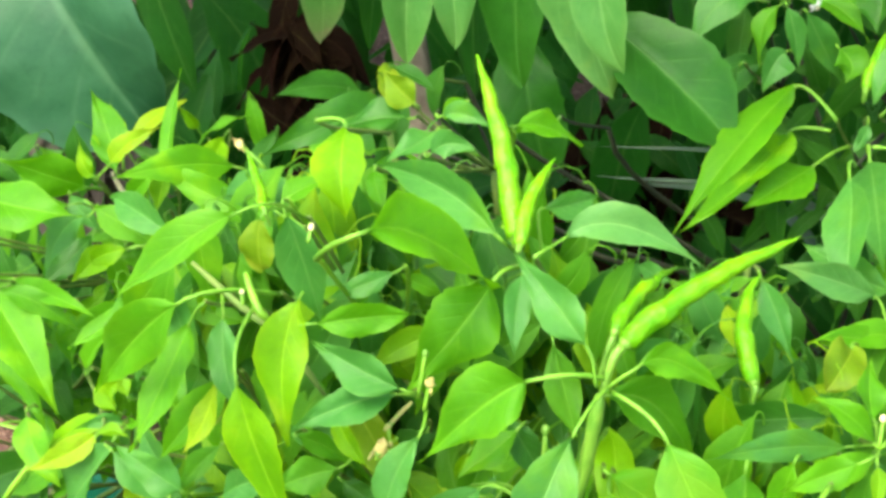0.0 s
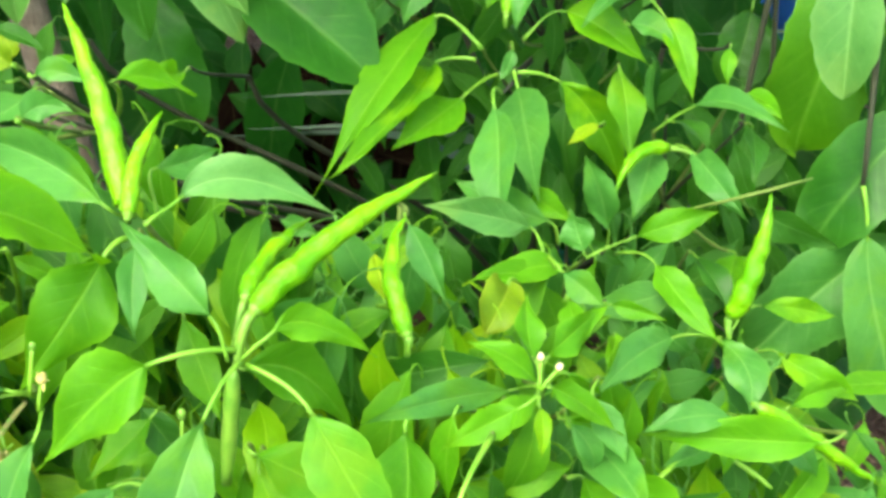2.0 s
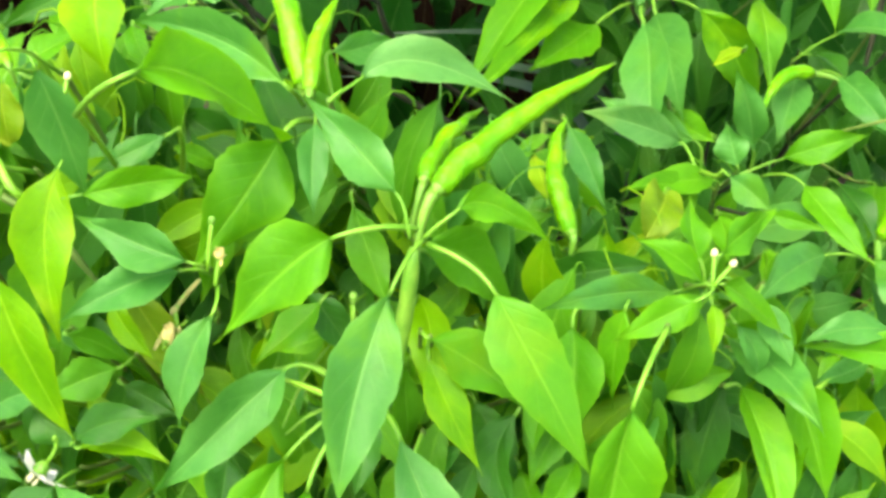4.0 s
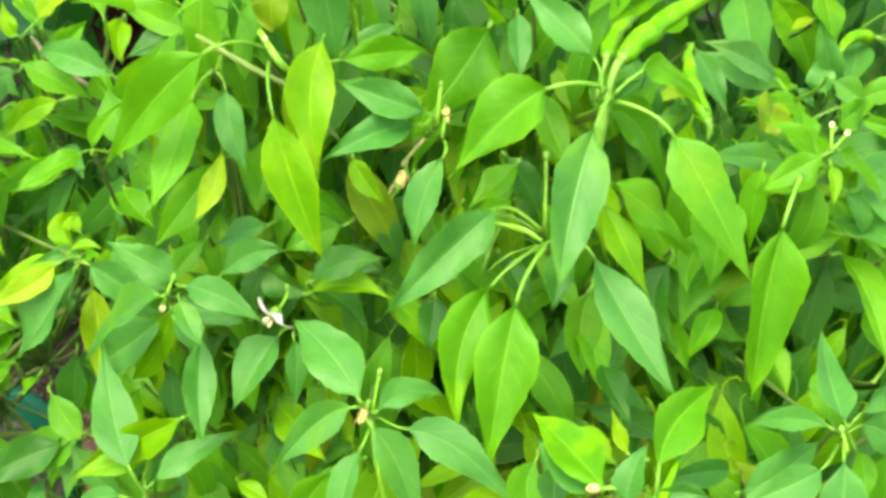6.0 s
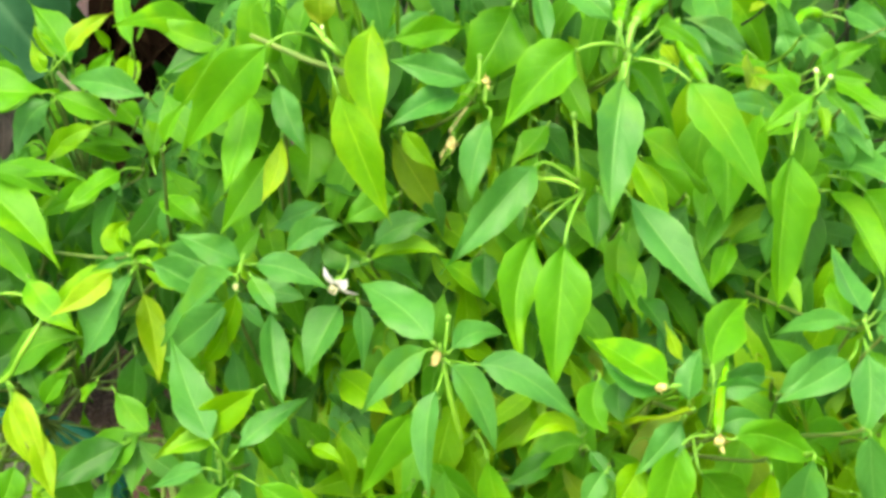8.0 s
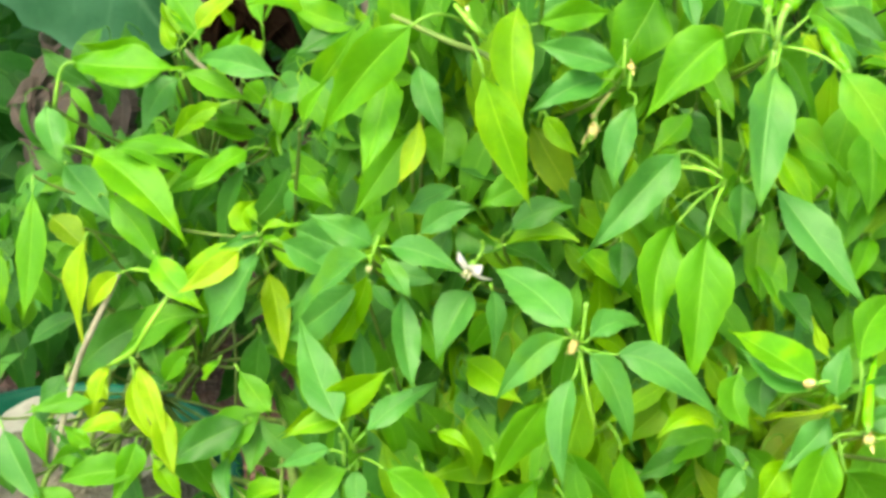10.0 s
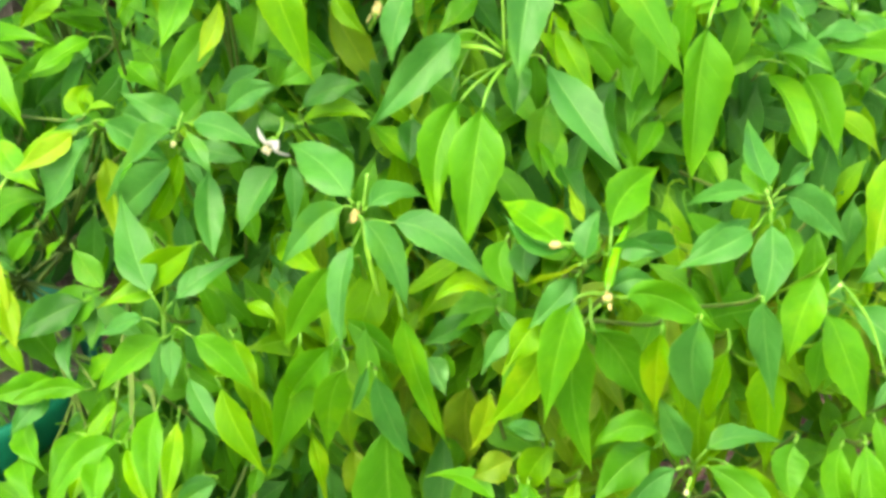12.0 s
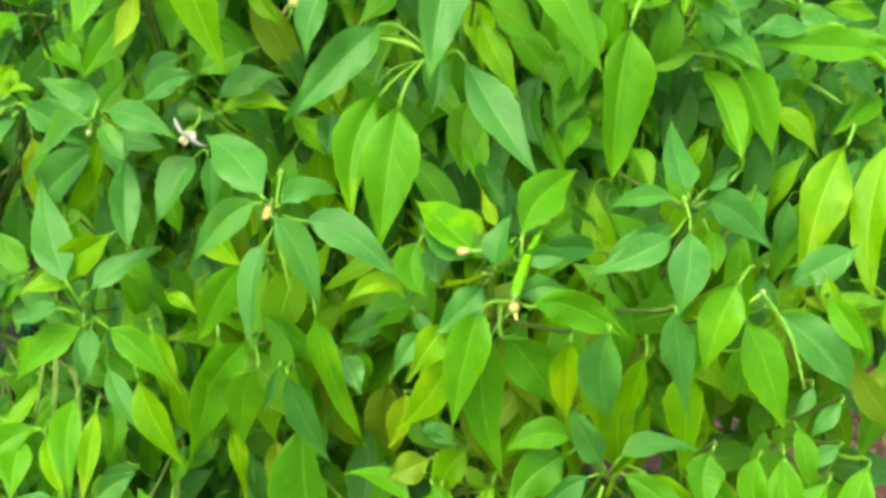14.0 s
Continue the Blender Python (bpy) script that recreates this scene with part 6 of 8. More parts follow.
leaf(back_plant, "k", 0.0187, (0.1521, 0.4274, 0.7147), (0.1473, 0.4113, 0.7167), (0.1202, 0.3888, 0.6946), mid=(0.1328, 0.4006, 0.7071))
leaf(back_plant, "k", 0.0134, (0.0803, 0.4752, 0.6821), (0.0800, 0.4599, 0.6840), (0.0808, 0.4421, 0.6604), mid=(0.0824, 0.4525, 0.6731))
leaf(back_plant, "k", 0.0222, (0.0603, 0.4895, 0.6732), (0.0628, 0.4750, 0.6755), (0.0845, 0.4628, 0.6544), mid=(0.0749, 0.4701, 0.6659))
leaf(back_plant, "b", 0.0171, (0.1755, 0.4145, 0.6900), (0.1676, 0.3994, 0.6948), (0.1174, 0.3839, 0.6934), mid=(0.1442, 0.3887, 0.6896))
leaf(back_plant, "k", 0.0187, (0.1251, 0.4043, 0.6832), (0.1247, 0.3891, 0.6853), (0.1300, 0.3715, 0.6605), mid=(0.1298, 0.3810, 0.6723))
leaf(back_plant, "m", 0.0186, (0.1659, 0.4154, 0.6949), (0.1604, 0.4006, 0.6995), (0.1292, 0.3878, 0.6960), mid=(0.1450, 0.3960, 0.7003))
leaf(back_plant, "k", 0.0186, (0.1572, 0.4010, 0.6725), (0.1541, 0.3858, 0.6755), (0.1416, 0.3680, 0.6566), mid=(0.1481, 0.3774, 0.6656))
leaf(back_plant, "b", 0.0223, (0.1334, 0.4188, 0.6579), (0.1287, 0.4027, 0.6599), (0.0999, 0.3765, 0.6318), mid=(0.1096, 0.3912, 0.6513))
leaf(back_plant, "k", 0.0268, (0.1229, 0.4896, 0.6936), (0.1179, 0.4740, 0.6966), (0.0853, 0.4551, 0.6828), mid=(0.1021, 0.4644, 0.6894))
leaf(back_plant, "k", 0.0208, (-0.0092, 0.5007, 0.6892), (-0.0050, 0.4867, 0.6918), (0.0238, 0.4789, 0.6761), mid=(0.0108, 0.4843, 0.6854))
leaf(back_plant, "k", 0.0289, (0.1572, 0.4667, 0.7205), (0.1527, 0.4502, 0.7218), (0.1279, 0.4259, 0.6957), mid=(0.1380, 0.4374, 0.7087))
leaf(back_plant, "k", 0.0235, (0.0728, 0.4520, 0.6396), (0.0734, 0.4376, 0.6427), (0.0803, 0.4238, 0.6241), mid=(0.0833, 0.4328, 0.6333))
leaf(back_plant, "k", 0.0231, (0.1298, 0.4683, 0.6851), (0.1271, 0.4528, 0.6873), (0.1141, 0.4334, 0.6659), mid=(0.1206, 0.4446, 0.6784))

# leaves of the small-leaved yellowish plant: tone, width, node, base, tip
leaf(small_plant, "y", 0.0069, (-0.3677, 0.2479, 0.5863), (-0.3684, 0.2381, 0.6014), (-0.3803, 0.2466, 0.6114))
leaf(small_plant, "Y", 0.0149, (-0.3718, 0.2303, 0.5852), (-0.3577, 0.2255, 0.6011), (-0.3245, 0.2341, 0.6265), mid=(-0.3441, 0.2282, 0.6157))
leaf(small_plant, "k", 0.0237, (-0.3592, 0.2429, 0.5812), (-0.3579, 0.2319, 0.5933), (-0.3925, 0.2727, 0.6280), mid=(-0.3699, 0.2488, 0.6086))
leaf(small_plant, "m", 0.0136, (-0.3104, 0.2201, 0.5918), (-0.3100, 0.2120, 0.6091), (-0.3243, 0.2706, 0.6517), mid=(-0.3177, 0.2367, 0.6288))
leaf(small_plant, "m", 0.0187, (-0.3785, 0.2277, 0.5661), (-0.3810, 0.2096, 0.5766), (-0.4288, 0.2082, 0.5702))
leaf(small_plant, "b", 0.0198, (-0.2944, 0.1952, 0.5693), (-0.2987, 0.1876, 0.5786), (-0.3583, 0.2196, 0.5802))
leaf(small_plant, "y", 0.0130, (-0.3292, 0.2078, 0.5556), (-0.3409, 0.2037, 0.5538), (-0.3694, 0.1988, 0.5369))
leaf(small_plant, "m", 0.0149, (-0.4265, 0.2015, 0.5181), (-0.4174, 0.1904, 0.5256), (-0.3373, 0.1540, 0.5318))
leaf(small_plant, "m", 0.0213, (-0.4242, 0.1701, 0.4993), (-0.4164, 0.1601, 0.5040), (-0.3740, 0.1326, 0.4551), mid=(-0.3940, 0.1467, 0.4865))
leaf(small_plant, "y", 0.0145, (-0.3129, 0.1347, 0.4765), (-0.3144, 0.1207, 0.4825), (-0.3677, 0.1183, 0.4465))
leaf(small_plant, "e", 0.0233, (-0.2449, 0.4070, 0.5865), (-0.2457, 0.3878, 0.5933), (-0.2907, 0.3339, 0.6078), mid=(-0.2676, 0.3611, 0.6077))
leaf(small_plant, "m", 0.0303, (-0.3965, 0.2737, 0.5527), (-0.3993, 0.2587, 0.5615), (-0.4436, 0.2278, 0.5923), mid=(-0.4166, 0.2415, 0.5779))
leaf(small_plant, "Y", 0.0142, (-0.3867, 0.2902, 0.5610), (-0.3847, 0.2968, 0.5785), (-0.3596, 0.3411, 0.5945))
leaf(small_plant, "y", 0.0141, (-0.3799, 0.2941, 0.5650), (-0.3831, 0.2892, 0.5807), (-0.3986, 0.3050, 0.6040), mid=(-0.3925, 0.2954, 0.5923))
leaf(small_plant, "y", 0.0088, (-0.3523, 0.3544, 0.5577), (-0.3529, 0.3406, 0.5727), (-0.3625, 0.3338, 0.5921))
leaf(small_plant, "y", 0.0188, (-0.3414, 0.3659, 0.5616), (-0.3391, 0.3520, 0.5632), (-0.3312, 0.3170, 0.5407), mid=(-0.3383, 0.3322, 0.5521))
leaf(small_plant, "y", 0.0178, (-0.3457, 0.2259, 0.5409), (-0.3540, 0.2082, 0.5480), (-0.3757, 0.1874, 0.5315), mid=(-0.3631, 0.1984, 0.5432))
leaf(small_plant, "k", 0.0156, (-0.4102, 0.1700, 0.5331), (-0.4055, 0.1566, 0.5395), (-0.3549, 0.1646, 0.5097), mid=(-0.3818, 0.1608, 0.5317))
leaf(small_plant, "m", 0.0323, (-0.4487, 0.1850, 0.5298), (-0.4246, 0.1689, 0.5312), (-0.3522, 0.1181, 0.4791), mid=(-0.3891, 0.1427, 0.5164))
leaf(small_plant, "m", 0.0179, (-0.3075, 0.1938, 0.5241), (-0.3206, 0.1795, 0.5291), (-0.3559, 0.1443, 0.5134), mid=(-0.3342, 0.1607, 0.5248))
leaf(small_plant, "m", 0.0157, (-0.3179, 0.2499, 0.5114), (-0.3227, 0.2400, 0.5189), (-0.3664, 0.2290, 0.5321))
leaf(small_plant, "m", 0.0144, (-0.3004, 0.1981, 0.5189), (-0.3031, 0.2077, 0.5277), (-0.2990, 0.2550, 0.5517))
leaf(small_plant, "e", 0.0239, (-0.3231, 0.3139, 0.5091), (-0.3346, 0.3708, 0.5243), (-0.3146, 0.3180, 0.4992))
leaf(small_plant, "y", 0.0089, (-0.3064, 0.1414, 0.4868), (-0.3093, 0.1292, 0.4971), (-0.3257, 0.1435, 0.5048))
leaf(small_plant, "Y", 0.0161, (-0.3043, 0.1146, 0.4889), (-0.3174, 0.1033, 0.4868), (-0.3578, 0.0815, 0.4655), mid=(-0.3320, 0.0916, 0.4771))
leaf(small_plant, "y", 0.0192, (-0.3086, 0.1383, 0.4801), (-0.2974, 0.1222, 0.4860), (-0.2624, 0.0878, 0.4747), mid=(-0.2801, 0.1037, 0.4837))
leaf(small_plant, "Y", 0.0183, (-0.3113, 0.1527, 0.4707), (-0.3034, 0.1262, 0.4608), (-0.2925, 0.0901, 0.4086), mid=(-0.2959, 0.1073, 0.4396))
leaf(small_plant, "m", 0.0075, (-0.3092, 0.1346, 0.4714), (-0.3061, 0.1208, 0.4843), (-0.2913, 0.1110, 0.4920))
leaf(small_plant, "m", 0.0187, (-0.3810, 0.1340, 0.4721), (-0.3766, 0.1200, 0.4770), (-0.3401, 0.0918, 0.4477), mid=(-0.3623, 0.1035, 0.4639))
leaf(small_plant, "b", 0.0347, (-0.3023, 0.1181, 0.4831), (-0.3050, 0.0997, 0.4863), (-0.3418, 0.0883, 0.4284), mid=(-0.3221, 0.0907, 0.4584))
leaf(small_plant, "k", 0.0269, (-0.3453, 0.1494, 0.4191), (-0.3523, 0.1356, 0.4243), (-0.4391, 0.1390, 0.3682), mid=(-0.3938, 0.1386, 0.4116))
leaf(small_plant, "e", 0.0171, (-0.3499, 0.2420, 0.4833), (-0.3521, 0.2222, 0.4902), (-0.3711, 0.1876, 0.4705))
leaf(small_plant, "e", 0.0197, (-0.4009, 0.2827, 0.5145), (-0.4035, 0.2657, 0.5199), (-0.4257, 0.2268, 0.4957))
leaf(small_plant, "m", 0.0167, (-0.3988, 0.2270, 0.4902), (-0.3931, 0.2092, 0.4961), (-0.3778, 0.1784, 0.4702))
leaf(small_plant, "e", 0.0121, (-0.3314, 0.1864, 0.4439), (-0.3266, 0.1706, 0.4495), (-0.3300, 0.1529, 0.4237))
leaf(small_plant, "m", 0.0186, (-0.2878, 0.1608, 0.5171), (-0.2821, 0.1372, 0.5253), (-0.2532, 0.1000, 0.5158))
leaf(small_plant, "e", 0.0196, (-0.3096, 0.1060, 0.4316), (-0.3064, 0.0951, 0.4310), (-0.3144, 0.0984, 0.3806), mid=(-0.3099, 0.0942, 0.4063))
leaf(small_plant, "m", 0.0127, (-0.3461, 0.1697, 0.3111), (-0.3411, 0.1537, 0.3173), (-0.3452, 0.1243, 0.3032))
leaf(small_plant, "m", 0.0120, (-0.3688, 0.1562, 0.3798), (-0.3651, 0.1380, 0.3871), (-0.3835, 0.1484, 0.3644))
leaf(small_plant, "m", 0.0100, (-0.3425, 0.1303, 0.3928), (-0.3384, 0.1106, 0.4030), (-0.3535, 0.1194, 0.3839))
leaf(small_plant, "Y", 0.0128, (-0.4019, 0.1206, 0.4003), (-0.3939, 0.1087, 0.4009), (-0.3721, 0.0803, 0.3428), mid=(-0.3813, 0.0931, 0.3770))
leaf(small_plant, "y", 0.0144, (-0.4039, 0.1483, 0.3824), (-0.4039, 0.1358, 0.3846), (-0.3794, 0.1206, 0.3529))
leaf(small_plant, "k", 0.0271, (-0.3912, 0.1326, 0.3496), (-0.3866, 0.1184, 0.3550), (-0.3390, 0.1031, 0.2931), mid=(-0.3627, 0.1069, 0.3252))
leaf(small_plant, "Y", 0.0162, (-0.4212, 0.1365, 0.3789), (-0.4206, 0.1291, 0.3806), (-0.4343, 0.1202, 0.3469), mid=(-0.4300, 0.1233, 0.3655))
leaf(small_plant, "y", 0.0093, (-0.4079, 0.1273, 0.3341), (-0.4113, 0.1162, 0.3422), (-0.4347, 0.1195, 0.3454))
leaf(small_plant, "y", 0.0074, (-0.4122, 0.1201, 0.3152), (-0.4072, 0.1061, 0.3227), (-0.4156, 0.1003, 0.3064))
leaf(small_plant, "b", 0.0170, (-0.2486, -0.0475, 0.2693), (-0.2595, -0.0642, 0.2719), (-0.2807, -0.0798, 0.2457), mid=(-0.2673, -0.0714, 0.2634))
leaf(small_plant, "b", 0.0171, (-0.3312, 0.0612, 0.3125), (-0.3383, 0.0507, 0.3148), (-0.3649, 0.0284, 0.2921), mid=(-0.3518, 0.0387, 0.3067))
leaf(small_plant, "y", 0.0120, (-0.2983, 0.0580, 0.3132), (-0.2883, 0.0312, 0.3223), (-0.3106, 0.0053, 0.2969), mid=(-0.2956, 0.0168, 0.3111))
leaf(small_plant, "m", 0.0182, (-0.2912, 0.0121, 0.3002), (-0.2896, -0.0093, 0.3057), (-0.2892, -0.0440, 0.2817), mid=(-0.2898, -0.0279, 0.2961))
leaf(small_plant, "y", 0.0112, (-0.2700, -0.0066, 0.3152), (-0.2673, -0.0258, 0.3196), (-0.2509, -0.0517, 0.2895), mid=(-0.2600, -0.0393, 0.3080))
leaf(small_plant, "m", 0.0113, (-0.3333, 0.0268, 0.2600), (-0.3271, 0.0088, 0.2687), (-0.3283, -0.0179, 0.2570))
leaf(small_plant, "m", 0.0168, (-0.3575, 0.0402, 0.2499), (-0.3512, 0.0225, 0.2583), (-0.3504, -0.0147, 0.2362))
leaf(small_plant, "e", 0.0125, (-0.3032, -0.0244, 0.2438), (-0.3071, -0.0329, 0.2500), (-0.3257, -0.0406, 0.2247))
leaf(small_plant, "b", 0.0207, (-0.4576, 0.1964, 0.5546), (-0.4565, 0.1826, 0.5611), (-0.4439, 0.1603, 0.5241), mid=(-0.4522, 0.1700, 0.5451))
leaf(small_plant, "b", 0.0237, (-0.4552, 0.2125, 0.5064), (-0.4531, 0.1980, 0.5129), (-0.4120, 0.1627, 0.4784))
leaf(small_plant, "o", 0.0197, (-0.4601, 0.1765, 0.4811), (-0.4568, 0.1618, 0.4874), (-0.4277, 0.1433, 0.4666))
leaf(small_plant, "y", 0.0123, (-0.4705, 0.1783, 0.4846), (-0.4691, 0.1637, 0.4909), (-0.4696, 0.1424, 0.4672))
leaf(small_plant, "Y", 0.0186, (-0.4217, 0.1395, 0.4836), (-0.4227, 0.1213, 0.4887), (-0.4275, 0.1046, 0.4183), mid=(-0.4284, 0.1118, 0.4603))
leaf(small_plant, "Y", 0.0142, (-0.3860, 0.1297, 0.4621), (-0.3996, 0.1140, 0.4666), (-0.4234, 0.1095, 0.4387), mid=(-0.4125, 0.1116, 0.4570))
leaf(small_plant, "m", 0.0157, (-0.4746, 0.1556, 0.4582), (-0.4715, 0.1411, 0.4634), (-0.4557, 0.1353, 0.4264))
leaf(small_plant, "e", 0.0181, (-0.4377, 0.1613, 0.4128), (-0.4422, 0.1520, 0.4156), (-0.4821, 0.1455, 0.3923))
leaf(small_plant, "Y", 0.0155, (-0.4105, 0.1212, 0.3944), (-0.4134, 0.1087, 0.3987), (-0.4243, 0.0975, 0.3680), mid=(-0.4202, 0.1027, 0.3868))
leaf(small_plant, "Y", 0.0119, (-0.4026, 0.1229, 0.3992), (-0.3962, 0.1053, 0.3941), (-0.3745, 0.0847, 0.3499), mid=(-0.3922, 0.0916, 0.3713))
leaf(small_plant, "y", 0.0133, (-0.4026, 0.1097, 0.3607), (-0.4035, 0.0949, 0.3656), (-0.4393, 0.0913, 0.3556), mid=(-0.4187, 0.0928, 0.3644))
leaf(small_plant, "m", 0.0189, (-0.3934, 0.1006, 0.3492), (-0.3944, 0.0861, 0.3540), (-0.4128, 0.0694, 0.3113), mid=(-0.3997, 0.0779, 0.3391))
leaf(small_plant, "y", 0.0144, (-0.3861, 0.0962, 0.3391), (-0.3829, 0.0817, 0.3440), (-0.3633, 0.0724, 0.3141), mid=(-0.3728, 0.0753, 0.3295))
leaf(small_plant, "b", 0.0184, (-0.3116, 0.1159, 0.3557), (-0.3127, 0.1083, 0.3569), (-0.3192, 0.0866, 0.3275), mid=(-0.3155, 0.0960, 0.3435))
leaf(small_plant, "b", 0.0120, (-0.3363, 0.1189, 0.3270), (-0.3348, 0.1006, 0.3339), (-0.3278, 0.0666, 0.3124), mid=(-0.3359, 0.0827, 0.3263))
leaf(small_plant, "m", 0.0163, (-0.3592, 0.1486, 0.4146), (-0.3584, 0.1331, 0.4183), (-0.3870, 0.1483, 0.3917))
leaf(small_plant, "m", 0.0144, (-0.3171, 0.1259, 0.3999), (-0.3168, 0.1131, 0.4045), (-0.3136, 0.1243, 0.3690))
leaf(small_plant, "b", 0.0101, (-0.3755, 0.1407, 0.3701), (-0.3791, 0.1270, 0.3708), (-0.3979, 0.1319, 0.3805), mid=(-0.3869, 0.1287, 0.3766))
leaf(small_plant, "m", 0.0111, (-0.3583, 0.1328, 0.3882), (-0.3596, 0.1239, 0.4035), (-0.3761, 0.1330, 0.3818))
leaf(small_plant, "m", 0.0174, (-0.3808, 0.1551, 0.4417), (-0.3820, 0.1457, 0.4570), (-0.3480, 0.1191, 0.4406))
leaf(small_plant, "e", 0.0140, (-0.4361, 0.1450, 0.3180), (-0.4350, 0.1303, 0.3237), (-0.4625, 0.1207, 0.3023))
leaf(small_plant, "e", 0.0110, (-0.4673, 0.1624, 0.3358), (-0.4661, 0.1463, 0.3376), (-0.4897, 0.1391, 0.3237))
leaf(small_plant, "m", 0.0167, (-0.2874, 0.0901, 0.3155), (-0.2912, 0.0799, 0.3209), (-0.3279, 0.0885, 0.2999))
leaf(small_plant, "b", 0.0098, (-0.3340, -0.0178, 0.2286), (-0.3345, -0.0321, 0.2350), (-0.3471, -0.0407, 0.2147))
leaf(small_plant, "b", 0.0105, (-0.3341, -0.0174, 0.2292), (-0.3369, -0.0283, 0.2394), (-0.3551, -0.0083, 0.2416))
leaf(small_plant, "b", 0.0093, (-0.3335, -0.0172, 0.2291), (-0.3285, -0.0293, 0.2419), (-0.3097, -0.0269, 0.2568))
leaf(small_plant, "b", 0.0127, (-0.3334, -0.0176, 0.2285), (-0.3262, -0.0333, 0.2371), (-0.3022, -0.0518, 0.2245))
leaf(small_plant, "b", 0.0122, (-0.3337, -0.0178, 0.2284), (-0.3310, -0.0338, 0.2340), (-0.3215, -0.0580, 0.2161))
leaf(small_plant, "b", 0.0111, (-0.3341, -0.0162, 0.2309), (-0.3351, -0.0264, 0.2429), (-0.3448, -0.0012, 0.2526))
leaf(small_plant, "b", 0.0101, (-0.3547, 0.1011, 0.2897), (-0.3569, 0.0853, 0.2960), (-0.3746, 0.0695, 0.2851))
leaf(small_plant, "m", 0.0193, (-0.3664, 0.0832, 0.2768), (-0.3644, 0.0669, 0.2837), (-0.3362, 0.0148, 0.2699))
leaf(small_plant, "m", 0.0214, (-0.3210, 0.0727, 0.2741), (-0.3210, 0.0562, 0.2812), (-0.3410, 0.0185, 0.2526), mid=(-0.3310, 0.0362, 0.2705))
leaf(small_plant, "m", 0.0198, (-0.3695, 0.0600, 0.2594), (-0.3655, 0.0433, 0.2669), (-0.3429, -0.0014, 0.2540))
leaf(small_plant, "y", 0.0151, (-0.3118, 0.0358, 0.2725), (-0.3117, 0.0191, 0.2800), (-0.3127, -0.0171, 0.2660))
leaf(small_plant, "y", 0.0150, (-0.3641, 0.3174, 0.5531), (-0.3607, 0.3037, 0.5583), (-0.3538, 0.2699, 0.5408))
leaf(small_plant, "y", 0.0091, (-0.3568, 0.2667, 0.5349), (-0.3527, 0.2562, 0.5406), (-0.3464, 0.2439, 0.5216))
leaf(small_plant, "y", 0.0059, (-0.3567, 0.2273, 0.5090), (-0.3655, 0.2139, 0.5182), (-0.3703, 0.2010, 0.5114))
leaf(small_plant, "m", 0.0181, (-0.3321, 0.2102, 0.5057), (-0.3390, 0.2047, 0.5103), (-0.3791, 0.1687, 0.4988))
leaf(small_plant, "m", 0.0092, (-0.3719, 0.2808, 0.5548), (-0.3689, 0.2720, 0.5642), (-0.3623, 0.2930, 0.5732))
leaf(small_plant, "b", 0.0137, (-0.3539, 0.2277, 0.5087), (-0.3474, 0.2158, 0.5169), (-0.3226, 0.1846, 0.5080))
leaf(small_plant, "b", 0.0132, (-0.4095, 0.2580, 0.5575), (-0.4035, 0.2466, 0.5618), (-0.3786, 0.2387, 0.5401))
leaf(small_plant, "m", 0.0098, (-0.4135, 0.2025, 0.5005), (-0.4055, 0.1854, 0.5103), (-0.3815, 0.1787, 0.5061))
leaf(small_plant, "m", 0.0369, (-0.4513, 0.1825, 0.5591), (-0.4350, 0.1839, 0.5910), (-0.3551, 0.1807, 0.5875), mid=(-0.3979, 0.1795, 0.5881))
leaf(small_plant, "k", 0.0152, (-0.3626, 0.2424, 0.5348), (-0.3544, 0.2286, 0.5377), (-0.3102, 0.2215, 0.5277), mid=(-0.3338, 0.2270, 0.5381))
leaf(small_plant, "y", 0.0160, (-0.3122, 0.1295, 0.4853), (-0.3093, 0.1177, 0.4931), (-0.3054, 0.1230, 0.5150), mid=(-0.3165, 0.1212, 0.5045))
leaf(small_plant, "y", 0.0095, (-0.3020, 0.0841, 0.5065), (-0.2969, 0.0714, 0.5121), (-0.2742, 0.0696, 0.5161), mid=(-0.2879, 0.0726, 0.5169))
leaf(small_plant, "y", 0.0124, (-0.3899, 0.0996, 0.3478), (-0.3834, 0.0870, 0.3534), (-0.3577, 0.0793, 0.3437), mid=(-0.3736, 0.0833, 0.3477))
leaf(small_plant, "m", 0.0186, (-0.4628, 0.1546, 0.5203), (-0.4590, 0.1374, 0.5155), (-0.4645, 0.0988, 0.4370), mid=(-0.4599, 0.1151, 0.4752))
leaf(small_plant, "m", 0.0156, (-0.3076, 0.0488, 0.3192), (-0.3105, 0.0363, 0.3257), (-0.3608, 0.0271, 0.3202), mid=(-0.3342, 0.0319, 0.3290))
leaf(small_plant, "m", 0.0192, (-0.2746, 0.0063, 0.3107), (-0.2773, -0.0088, 0.3126), (-0.3274, -0.0398, 0.2685), mid=(-0.3036, -0.0190, 0.3035))
leaf(small_plant, "y", 0.0118, (-0.3795, 0.2406, 0.5784), (-0.3742, 0.2308, 0.5875), (-0.3846, 0.2373, 0.6112), mid=(-0.3806, 0.2319, 0.5950))
leaf(small_plant, "m", 0.0194, (-0.3803, 0.2262, 0.5711), (-0.3677, 0.2153, 0.5747), (-0.3186, 0.2113, 0.5515), mid=(-0.3451, 0.2130, 0.5649))
leaf(small_plant, "b", 0.0097, (-0.3082, 0.1231, 0.4811), (-0.3055, 0.1119, 0.4892), (-0.3323, 0.0986, 0.4887), mid=(-0.3149, 0.1091, 0.4922))
